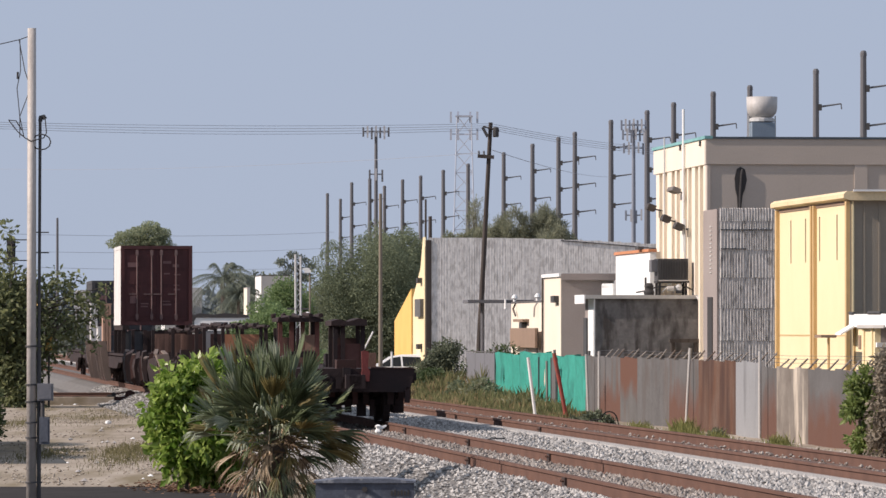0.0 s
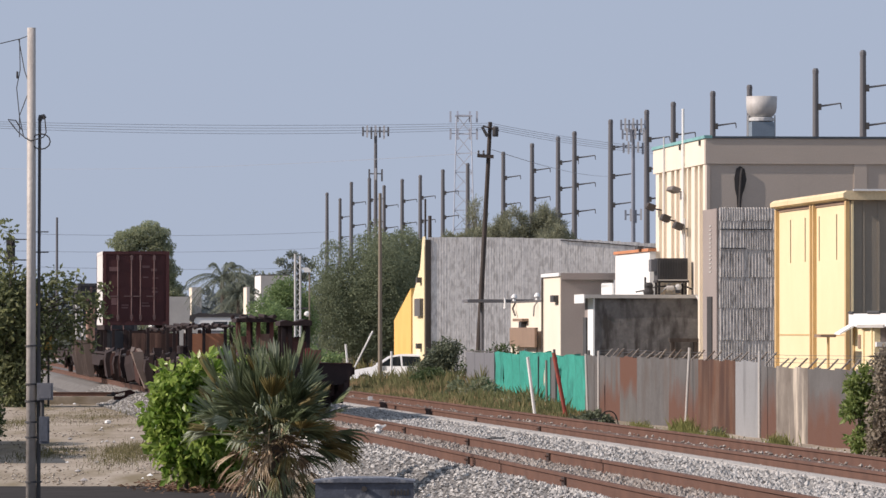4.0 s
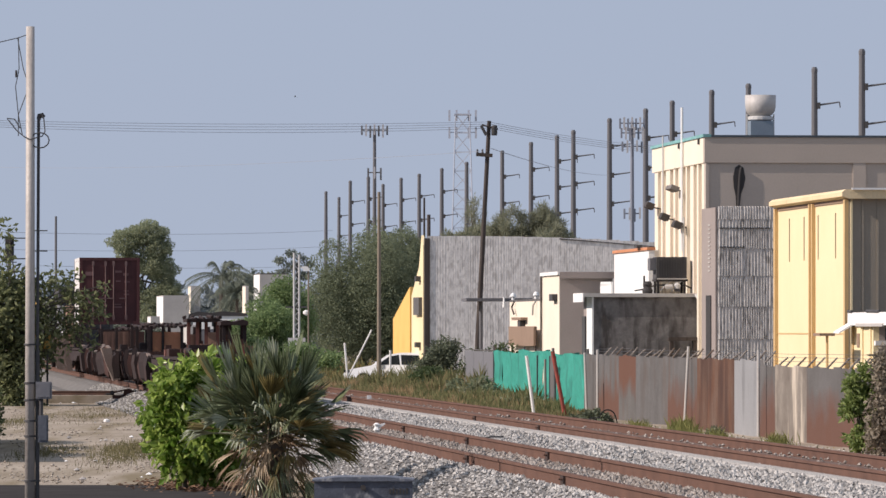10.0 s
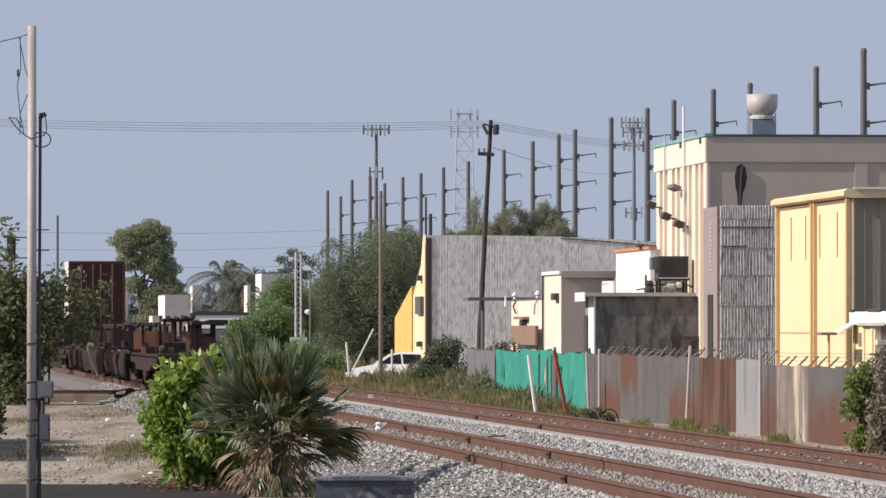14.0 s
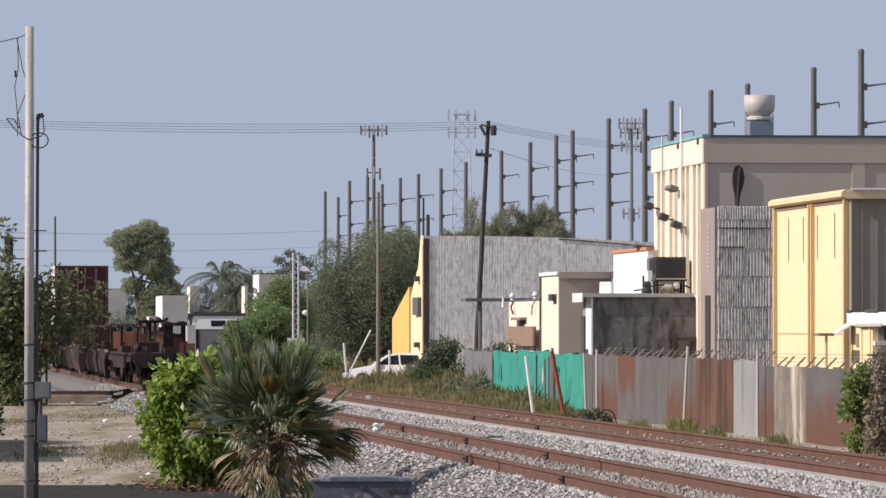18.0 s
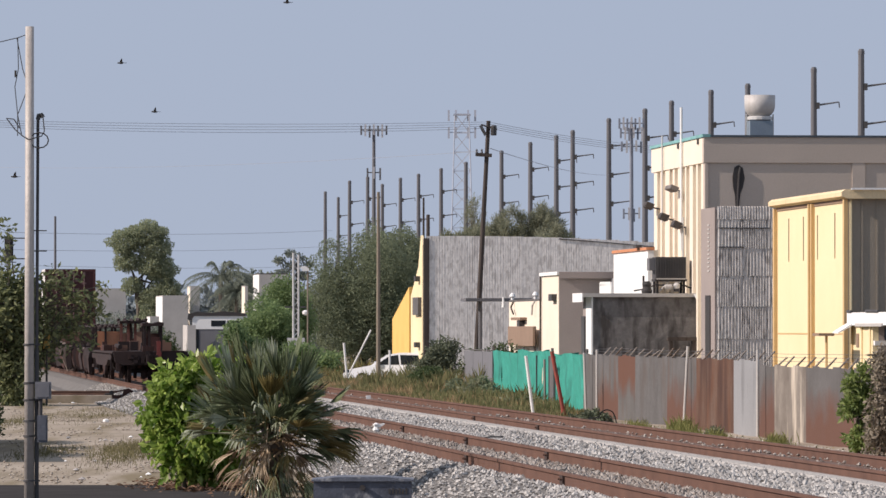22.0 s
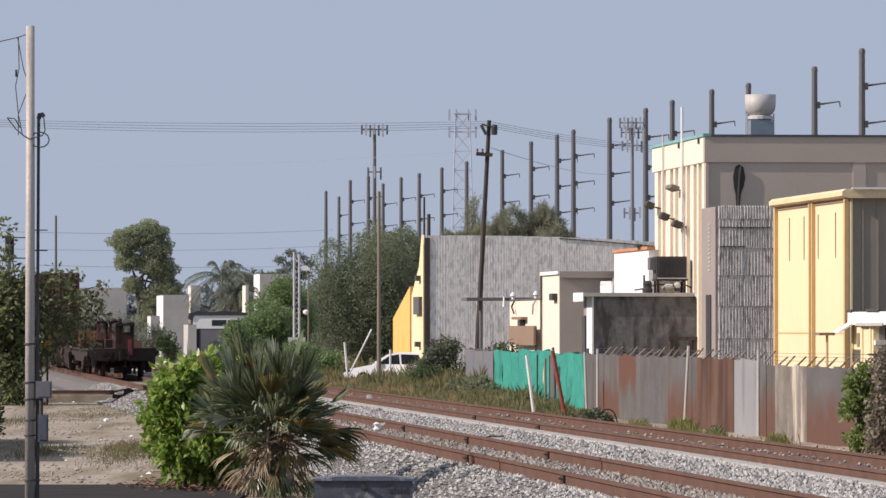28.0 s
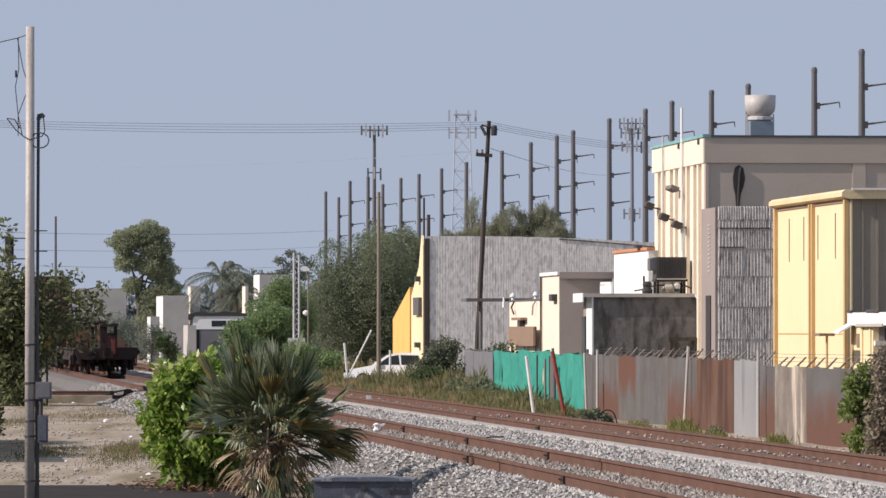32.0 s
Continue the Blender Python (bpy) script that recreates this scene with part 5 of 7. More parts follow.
M_box_red = mat("maroon_container_paint", (0.085, 0.032, 0.033), (0.055, 0.023, 0.026), 0.75, scale=0.7, streak=(0.05, 0.02, 0.02), streak_at=0.66)
M_box_rod = mat("worn_lock_rod", (0.19, 0.125, 0.12), (0.09, 0.05, 0.05), 0.65)
M_box_mark = mat("faded_white_marking", (0.19, 0.11, 0.11), (0.10, 0.05, 0.05), 0.8)
M_box_white = mat("white_container_side", (0.66, 0.65, 0.63), (0.5, 0.48, 0.46), 0.7, scale=1.2, fine_amount=0.2)
M_box_grey = mat("grey_container_paint", (0.07, 0.07, 0.075), (0.05, 0.05, 0.055), 0.85)
AXLES = []
CARS = []


def wheel_pair():
    s = Shape().tube((-0.8, 0, 0), (0.8, 0, 0), 0.08)
    for sg in (-1, 1):
        for x0, x1, r in ((0.68, 0.72, 0.455), (0.721, 0.81, 0.42), (0.811, 0.86, 0.16)):
            s.tube((sg * x0, 0, 0), (sg * x1, 0, 0), r, n=20)
        for k in range(4):
            a = k * math.pi / 2
            s.tube((sg * 0.81, 0.24 * math.cos(a), 0.24 * math.sin(a)), (sg * 0.83, 0.24 * math.cos(a), 0.24 * math.sin(a)), 0.07, n=6)
    return s.mesh("wheelset", M_car_black)


WHEELS = wheel_pair()


def flatcar(d, label, length=17.4, decked=True):
    """An old skeleton car: centre sill, side sills, cross bearers, two bogies; its rear end d metres out."""
    c = thing("railway_flatcar", label, "rail car", along(TRACKS[0], d), "cars of the train")
    if decked:
        part("deck", Shape().box(-1.36, 1.26, 0.25, length - 0.25, 1.02, 1.09), M_car_black, c)
    part("centre_sill", Shape().box(-0.22, 0.22, 0.3, length - 0.3, 0.62, 1.018), M_car_black, c)
    for x in (-1.4, 1.16):
        part("side_sill", Shape().prism([(0.3, 0.98), (0.3, 0.8), (3.2, 0.8), (4.6, 0.58), (length - 4.6, 0.58), (length - 3.2, 0.8), (length - 0.3, 0.8), (length - 0.3, 0.98)], "x", x, x + 0.12), M_car_black, c)
    for y in (0.0, length - 0.22):
        beam = part("end_beam", Shape().prism([(-1.34, 1.1), (-1.28, 0.72), (-1.0, 0.62), (1.0, 0.62), (1.18, 0.72), (1.27, 1.1)], "y", y, y + 0.22), M_car_black, c, "grimy black end beam")
        for x in (-1.24, 1.06):
            part("step", Shape().box(x, x + 0.1, y, y + 0.2, 0.4, 0.72), M_car_black, beam)
        out = -0.55 if y == 0 else 0.22
        part("coupler", Shape().box(-0.12, 0.12, y + out, y + out + 0.55, 0.72, 0.96).box(-0.2, 0.2, y + (out if y == 0 else 0.5), y + (out if y == 0 else 0.5) + 0.25, 0.7, 0.98), M_car_black, c)
    for k in range(8):
        y = 1.2 + k * (length - 2.4) / 7
        part("cross_bearer", Shape().box(-1.4, 1.4, y - 0.08, y + 0.08, 0.84, 1.015), M_car_black, c)
    if not decked:
        rng = random.Random(int(d))
        for k in range(14):
            x, y = rng.uniform(-1.35, 1.1), rng.uniform(0.8, length - 1.2)
            part("fitting", Shape().box(x, x + rng.uniform(0.12, 0.5), y, y + rng.uniform(0.1, 0.6), 1.016, 1.06 + rng.uniform(0, 0.35)), rng.choice((M_car_black, M_car_rust, M_car_black)), c)
        # black skirts added inside the car only to keep the gaps dark
        for x in (-1.25, 1.0):
            part("inner_sill", Shape().prism([(0.5, 1.0), (0.5, 0.42), (length - 0.5, 0.42), (length - 0.5, 1.0)], "x", x, x + 0.06), M_car_black, c)
        for k in range(11):
            y, h = 0.7 + k * (length - 2.0) / 10 + rng.uniform(-0.2, 0.2), rng.uniform(1.0, 1.3)
            w = rng.uniform(0.5, 1.1)
            if d == 152.0 and 3.5 < y < 8.6:
                continue
            rib = part("hanger_plate", Shape().prism([(0.08, h), (-0.04, h - 0.04), (-0.08, h - 0.3), (-0.05, 0.6), (0.0, rng.uniform(0.2, 0.45)), (0.1, 0.3), (0.08, 0.6)], "y", -w / 2, w / 2), M_car_rust if k % 4 == 2 else M_car_black, c, m=pose(-1.46, y + w / 2, 0, rng.uniform(-14, 14), rng.uniform(-3, 3), rng.uniform(-14, 14)))
            if k % 3 == 0:
                # highlight on the plate's top, put in as a pale cap
                part("cap", Shape().box(-0.03, 0.08, -w * 0.4, w * 0.3, h + 0.002, h + 0.05), M_car_pale, rib, "pale cap standing for a highlight on top")
            z = rng.uniform(1.1, 1.4)
            x = rng.uniform(-1.1, 0.9)
            part("rack_stake", Shape().box(x, x + rng.uniform(0.08, 0.3), y, y + 0.12, 1.016, z), rng.choice((M_car_black, M_car_black, M_car_rust)), c)
        for k in range(15):
            x, y = rng.choice((-1.34, -1.34, 1.22)), 0.8 + k * (length - 1.6) / 14
            z = rng.uniform(0.2, 0.7)
            part("side_stake", Shape().prism([(y, z), (y - 0.05, z + 0.4), (y, rng.uniform(0.85, 1.15)), (y + rng.uniform(0.08, 0.5), rng.uniform(0.85, 1.12)), (y + 0.16, z + 0.3), (y + 0.1, z)][::-1], "x", x, x + 0.08), rng.choice((M_car_black, M_car_rust, M_car_black)), c)
    part("brake_reservoir", Shape().tube((-0.8, length / 2 - 1.2, 0.6), (-0.8, length / 2 + 0.4, 0.6), 0.22, n=12), M_car_black, c)
    part("brake_cylinder", Shape().tube((0.7, length / 2 - 0.6, 0.55), (0.7, length / 2 + 0.5, 0.55), 0.18, n=12), M_car_black, c)
    for y in (1.9, length - 1.9):
        bogie = part("bogie", Shape().box(-1.0, 1.0, y - 0.2, y + 0.2, 0.42, 0.66), M_car_black, c)
        for x in (-1.02, 0.92):
            part("side_frame", Shape().prism([(y - 1.15, 0.36), (y - 1.15, 0.58), (y - 0.5, 0.66), (y + 0.5, 0.66), (y + 1.15, 0.58), (y + 1.15, 0.36), (y + 0.8, 0.36), (y + 0.35, 0.18), (y - 0.35, 0.18), (y - 0.8, 0.36)], "x", x, x + 0.1), M_car_black, bogie)
            for k in (-0.2, 0, 0.2):
                part("spring", Shape().tube((x + 0.05, y + k, 0.2), (x + 0.05, y + k, 0.5), 0.07), M_car_rust, bogie)
        for dy in (-0.88, 0.88):
            AXLES.append((part("wheelset", WHEELS, None, c, m=pose(0, y + dy, 0.42)), (0, y + dy, 0.42)))
    CARS.append(c)
    return c


def posts(car, xs, ys, z1, w=0.1, material=None, z0=1.092):
    for x in xs:
        for y in ys:
            part("stake", Shape().box(x - w / 2, x + w / 2, y - w / 2, y + w / 2, z0, z1), material or M_car_black, car)


def top_bundle(car, x0, x1, y0, y1, z, seed, material=None):
    """Uneven dark beams and pipes lying along the stakes' heads."""
    rng = random.Random(seed)
    for k in range(5):
        x = x0 + (x1 - x0) * k / 4
        s = Shape()
        y = y0
        while y < y1:
            ln = min(rng.uniform(1.6, 3.4), y1 - y)
            zz = z + rng.uniform(-0.04, 0.05)
            s.tube((x, y, zz), (x + rng.uniform(-0.05, 0.05), y + ln, zz + rng.uniform(-0.03, 0.03)), rng.uniform(0.035, 0.06), n=7)
            y += ln * 0.97
        part("beam", s, material or M_car_black, car)


# the last car, with an open shelter frame and a stake rack
car = flatcar(115.0, "rusty flatcar at the train's rear with an open shelter frame")
y = 3.8
posts(car, (-0.06, 0.1, 0.52), (y, y + 1.2), 2.0, 0.09)
part("shelter_panel", Shape().box(-0.02, 0.5, y + 0.02, y + 0.07, 1.092, 1.60), M_car_frame, car, "dark red-brown shelter panel")
part("shelter_panel", Shape().box(-0.02, 0.48, y + 1.13, y + 1.18, 1.092, 1.72), M_car_rust, car, "dark red-brown shelter panel")
part("shelter_roof", Shape().prism([(-0.16, 1.98), (-0.16, 2.08), (0.0, 2.12), (0.2, 2.07), (0.45, 2.14), (0.6, 2.1), (0.6, 1.98)], "y", y - 0.2, y + 1.4), M_car_black, car, "sagging black shelter roof")
part("brake_stand", Shape().prism([(0.15, 0.84), (0.32, 0.84), (0.33, 1.05), (0.29, 1.12), (0.31, 1.44), (0.24, 1.47), (0.16, 1.45), (0.17, 1.1)][::-1], "y", -0.1, -0.01), M_car_red, car, "faded red brake stand")
part("deck_lip", Shape().box(0.36, 1.22, -0.03, 0.2, 1.102, 1.125), M_car_rust, car, "brown rusted lip on the end beam")
part("hose_box", Shape().box(-0.3, 0.1, 0.5, 1.0, 1.092, 1.28), M_car_rust, car)
posts(car, (-0.36, -0.1, 0.16, 0.5), (15.7,), 2.1, 0.1, M_car_frame)
posts(car, (-0.3, 0.05, 0.5), (17.0,), 2.1, 0.09, M_car_black)
part("rack_panel", Shape().box(-0.3, 0.0, 16.6, 16.66, 1.1, 1.72), M_car_brown, car, "brown rusted rack panel")
part("rack_panel", Shape().box(0.2, 0.48, 16.2, 16.26, 1.1, 1.78), M_car_pink, car, "faded pinkish rack panel")
part("rack_lump", Shape().lathe([(0.12, 0), (0.16, 0.05), (0.1, 0.11), (0.03, 0.13)], 9, (0.05, 15.4, 1.09)), M_car_pink, car, "faded pinkish sack")
part("rack_roof", Shape().prism([(-0.44, 2.08), (-0.44, 2.16), (-0.2, 2.2), (0.1, 2.17), (0.4, 2.21), (0.62, 2.14), (0.62, 2.08)], "y", 15.3, 17.3), M_car_black, car, "ragged black rack roof")
top_bundle(car, -0.4, 0.55, 15.2, 17.35, 2.19, 4)
rng = random.Random(77)
for k in range(26):
    x, y = rng.uniform(-1.4, 0.9), rng.uniform(5.6, 15.0)
    part("fitting", Shape().box(x, x + rng.uniform(0.1, 0.45), y, y + rng.uniform(0.1, 0.7), 1.092, 1.14 + rng.uniform(0, 0.32)), rng.choice((M_car_black, M_car_rust, M_car_frame, M_car_brown)), car)
for k in range(12):
    x, z = -1.42 + k * 0.24, rng.uniform(0.35, 0.6)
    part("brake_hanger", Shape().box(x, x + rng.uniform(0.04, 0.16), 0.4 + 0.3 * (k % 3), 0.5 + 0.3 * (k % 3), z, 0.86), rng.choice((M_car_black, M_car_rust)), car)
for k in range(9):
    x, z = rng.uniform(-1.2, 0.0), rng.uniform(0.62, 0.95)
    part("end_fitting", Shape().box(x, x + rng.uniform(0.05, 0.22), -0.08, -0.004, z, z + rng.uniform(0.05, 0.22)), M_car_black, car)
for k in range(9):
    x = -1.1 + k * 0.25
    part("brake_rigging", Shape().box(x, x + rng.uniform(0.1, 0.24), 0.75 + 0.1 * (k % 3), 0.82 + 0.1 * (k % 3), rng.uniform(0.08, 0.2), rng.uniform(0.36, 0.6)), M_car_black, car)
part("side_box", Shape().box(-1.3, -0.7, 9.0, 10.4, 1.092, 1.3), M_car_rust, car, "dark brown side locker")
part("tarp_roll", Shape().path([(-0.9, 4.5, 1.25), (-0.95, 6.5, 1.28), (-0.85, 8.6, 1.24)], 0.08, 8), M_car_black, car)

# the cars ahead
car = flatcar(133.5, "rusty skeleton rail car with orange rusted bulkheads", decked=False)
posts(car, (-0.6, -0.22, 0.4), (14.6,), 1.98, 0.09)
posts(car, (-0.95, 0.95), (9.0, 17.0), 1.95, 0.09)
for x0, x1 in ((-0.56, -0.24), (-0.2, 0.38)):
    part("bulkhead", Shape().box(x0, x1, 14.7, 14.76, 1.1, 1.78), M_car_orange, car, "orange rusted bulkhead panel")
part("bulkhead", Shape().box(0.45, 0.95, 12.0, 12.06, 1.1, 1.5), M_car_rust, car)
top_bundle(car, -0.65, 0.5, 14.2, 17.2, 2.0, 6)
for i in range(5):
    part("drum", Shape().lathe([(0.16, 0), (0.17, 0.1), (0.16, 0.2), (0.17, 0.3), (0.15, 0.34)], 12, (-0.8 + i * 0.4, 15.2, 1.092)), M_car_black, car)
part("sill_panel", Shape().box(-0.85, -0.1, 13.0, 13.06, 0.66, 1.06), M_car_pink, car, "faded pinkish sill panel")

car = flatcar(152.0, "rusty skeleton rail car with a pale slanted side plate", decked=False)
posts(car, (-0.95, 0.3, 0.95), (2.0, 14.0), 1.95, 0.1)
top_bundle(car, -0.3, 1.0, 1.5, 16.5, 2.0, 8)
part("bulkhead", Shape().box(-1.05, -0.72, 14.2, 14.26, 1.25, 1.76), M_car_brown, car, "brown bulkhead")
part("bulkhead", Shape().box(-0.66, -0.35, 14.5, 14.56, 1.2, 1.76), M_car_brown, car, "brown bulkhead")
part("chute_plate", Shape().prism([(-1.74, 1.2), (-1.4, 1.22), (-1.3, 0.75), (-1.08, 0.12), (-1.32, 0.07), (-1.6, 0.72)], "y", 8.0, 8.08), M_car_pale, car, "pale slanted chute plate")
part("chute_side", Shape().prism([(-1.74, 1.2), (-1.7, 1.2), (-1.28, 0.07), (-1.32, 0.07)], "y", 8.09, 9.2), M_car_pale, car, "pale slanted chute plate")

car = flatcar(170.5, "rusty skeleton rail car with low brown bulkheads", decked=False)
posts(car, (-1.2, -0.1, 1.1), (2.2, 15.5), 1.9, 0.1)
for x in (-1.15, -0.65, -0.05, 0.55):
    part("bulkhead", Shape().box(x, x + 0.42, 2.0, 2.06, 1.1, 1.78), M_car_brown if x < -0.3 else M_car_rust, car)
top_bundle(car, 0.1, 1.1, 9.0, 16.8, 1.9, 9)

car = flatcar(189.0, "rusty flatcar carrying a maroon container on a raised cradle")
posts(car, (-1.15, -0.4, 0.4, 1.15), (5.1, 8.0, 11.0), 1.9, 0.14)
part("cradle_panel", Shape().box(-1.1, -0.45, 5.2, 5.26, 1.1, 1.86), M_box_grey, car, "grey cradle panel")
part("cradle_panel", Shape().box(-0.35, 0.35, 5.2, 5.26, 1.1, 1.86), M_car_black, car)
part("cradle_panel", Shape().box(0.45, 1.1, 5.2, 5.26, 1.1, 1.86), M_car_rust, car)
for x in (-1.2, 0.98):
    part("cradle_beam", Shape().box(x, x + 0.22, 4.7, 11.4, 1.902, 2.068), M_car_black, car)
for k in range(3):
    y = 12.2 + k * 1.8
    part("side_plate", Shape().prism([(y, 1.5), (y + 1.5, 1.5), (y + 1.75, 1.0), (y + 1.7, 0.5), (y + 1.3, 0.1), (y + 0.3, 0.12), (y + 0.15, 0.8)][::-1], "x", -1.48, -1.42), M_car_rust, car, "dusty brown hopper side plate")


def stave(car, y):
    """A tall curved side stave that bellies outwards."""
    part("stave", Shape().prism([(-1.72, 1.5), (-1.48, 1.5), (-1.4, 0.9), (-1.3, 0.3), (-1.28, 0.1), (-1.5, 0.1), (-1.56, 0.3), (-1.66, 0.9)], "y", y, y + 0.12), M_car_pale, car, "dusty brown curved stave")


for y in (11.4, 13.6, 16.0):
    stave(car, y)
car = flatcar(207.5, "rusty flatcar carrying a dark container and white crates")
stave(car, 2.5)
stave(car, 6.0)
car = flatcar(226.0, "rusty flatcar at the head of the train")


def container(d, z, paint, side, label, w=2.47, h=2.74, length=5.7):
    """A shipping container with corrugated sides and two end doors with four lock rods."""
    c = thing("shipping_container", label, "container", along(TRACKS[0], d, z))
    x = w / 2
    frame_parts = [(-x, -x + 0.13, 0, 0.13, 0, h), (x - 0.13, x, 0, 0.13, 0, h), (-x, -x + 0.13, length - 0.13, length, 0, h), (x - 0.13, x, length - 0.13, length, 0, h)]
    for b in frame_parts:
        part("corner_post", Shape().box(*b), paint, c)
    for z0, z1 in ((0.0, 0.14), (h - 0.12, h)):
        part("end_rail", Shape().box(-x + 0.131, x - 0.131, 0, 0.12, z0, z1), paint, c)
        part("end_rail", Shape().box(-x + 0.131, x - 0.131, length - 0.12, length, z0, z1), paint, c)
        for sx in (-x, x - 0.08):
            part("side_rail", Shape().box(sx, sx + 0.08, 0.131, length - 0.131, z0, z1), side if sx < 0 else paint, c)
    for sx, m, tw in ((-x + 0.03, side, 90), (x - 0.03, paint, -90)):
        part("side_wall", Shape().sheet(-length / 2 + 0.12, length / 2 - 0.12, 0.14, h - 0.12, 0.28, 0.036, 0.004), m, c, m=pose(sx, length / 2, 0, 0, 0, tw))
    part("roof", Shape().box(-x + 0.05, x - 0.05, 0.121, length - 0.121, h - 0.06, h - 0.03), paint, c)
    part("floor", Shape().box(-x + 0.09, x - 0.09, 0.13, length - 0.13, 0.08, 0.13), paint, c)
    part("front_wall", Shape().box(-x + 0.131, x - 0.131, length - 0.11, length - 0.07, 0.14, h - 0.12), paint, c)
    for sg in (-1, 1):
        x0, x1 = (-x + 0.14, -0.006) if sg < 0 else (0.006, x - 0.14)
        door = part("door", Shape().box(x0, x1, 0.035, 0.075, 0.15, h - 0.13), paint, c)
        for k in range(4):
            zz = 0.3 + k * (h - 0.5) / 4
            part("door_panel", Shape().box(x0 + 0.08, x1 - 0.08, 0.022, 0.034, zz, zz + (h - 0.5) / 4 - 0.12), paint, door)
        for rx in (x0 + 0.42, x1 - 0.16) if sg < 0 else (x0 + 0.16, x1 - 0.42):
            part("lock_rod", Shape().tube((rx, -0.005, 0.16), (rx, -0.005, h - 0.14), 0.024), M_box_rod, door, "worn steel lock rod")
            for zc in (0.24, h - 0.3):
                part("rod_guide", Shape().box(rx - 0.05, rx + 0.05, -0.03, 0.0, zc - 0.03, zc + 0.14), M_box_rod, door)
            part("handle", Shape().box(rx - 0.28, rx, -0.03, -0.012, 1.05, 1.09), M_box_rod, door)
        marks = ((x0 + 0.1, 0.36, 2.0, 0.16), (x0 + 0.18, 0.2, 0.75, 0.26), (x0 + 0.55, 0.24, 0.62, 0.05), (x0 + 0.55, 0.26, 0.72, 0.04)) if sg < 0 else \
            ((x0 + 0.22, 0.28, 2.12, 0.09), (x0 + 0.55, 0.22, 2.0, 0.1), (x0 + 0.25, 0.2, 1.75, 0.05), (x0 + 0.6, 0.22, 1.72, 0.05), (x0 + 0.58, 0.22, 1.2, 0.06), (x0 + 0.2, 0.3, 0.68, 0.06), (x0 + 0.2, 0.26, 0.8, 0.04), (x0 + 0.58, 0.2, 1.35, 0.05))
        for mx, mw, mz, mh in marks:
            part("marking", Shape().box(mx, mx + mw, 0.012, 0.02, mz, mz + mh), M_box_mark, door, "faded white marking bar")
    CARS.append(c)
    return c


container(194.2, 2.07, M_box_red, M_box_white, "maroon shipping container with white side on a flatcar")
container(219.5, 1.09, M_box_grey, M_box_grey, "dark grey shipping container on a flatcar")


def crate(d, x, w, l, h, material, label):
    c = thing("crate", label, "crate", along(TRACKS[0], d, 1.09) @ pose(x, 0, 0))
    part("body", Shape().box(0, w, 0, l, 0, h), material, c)
    for k in range(3):
        part("batten", Shape().box(0.0 + k * (w - 0.08) / 2, 0.08 + k * (w - 0.08) / 2, -0.03, -0.002, 0, h), material, c)
    part("lid", Shape().box(-0.03, w + 0.03, -0.03, l + 0.03, h + 0.001, h + 0.05), material, c)
    CARS.append(c)


crate(217.4, -1.36, 0.26, 1.0, 1.8, M_box_white, "white upright crate on a flatcar")
crate(212.2, -1.3, 0.3, 1.2, 0.9, M_box_white, "low white crate on a flatcar")
crate(209.0, -1.24, 0.3, 1.2, 1.75, M_car_pink, "faded pinkish crate on a flatcar")
SPEED = 3.70


# ---- birds ----
def bird(t, y, x, z, vx, vz, late=0.0):
    """A dark bird that is at (x, y, z) at t seconds, flies with a steady course and rises by late from 21 to 22 s."""
    b = thing("bird", "small dark bird in flight", "bird", None, "flock of birds")
    part("body", Shape().lathe([(0.01, -0.16), (0.05, -0.08), (0.06, 0.02), (0.035, 0.1), (0.04, 0.14), (0.01, 0.19)], 8), M_black, b, m=pose(0, 0, 0, 0, -90, 0), smooth=True)
    part("tail", Shape().prism([(0.12, -0.02), (0.3, -0.05), (0.3, 0.05), (0.12, 0.02)], "z", -0.01, 0.01), M_black, b)
    wings = []
    for sg in (-1, 1):
        w = part("wing", Shape().prism([(-0.08, 0), (-0.03, sg * 0.16), (0.06, sg * 0.3), (0.07, sg * 0.15), (0.08, 0)][::sg], "z", -0.006, 0.006), M_black, b)
        wings.append((w, sg))
    BIRDS.append((b, wings, t, Vector((x, y, z)), Vector((vx, 0, vz)), late))


BIRDS = []
bird(20.0, 293, 17.412, 15.017, -17.059, -0.05, 0.82)
bird(20.0, 301.879, 21.152, 12.931, -18.273, 0.303)
bird(20.5, 284.629, 16.943, 16.47, -16.514, 1.657, -0.55)
bird(10.5, 900, -31.0, 40.9, -14.9, 3.7)
bird(21.5, 276.722, -13.222, 8.12, -15.556, 2.5)

# ---- poles, masts and wires ----
def wire(name, label, a, b, sag, r=0.012, n=24, material=None):
    a, b = Vector(a), Vector(b)
    pts = [a.lerp(b, i / n) - Vector((0, 0, sag * 4 * (i / n) * (1 - i / n))) for i in range(n + 1)]
    return solid(name, Shape().path(pts, r, 4), material or M_line, label, "cable")


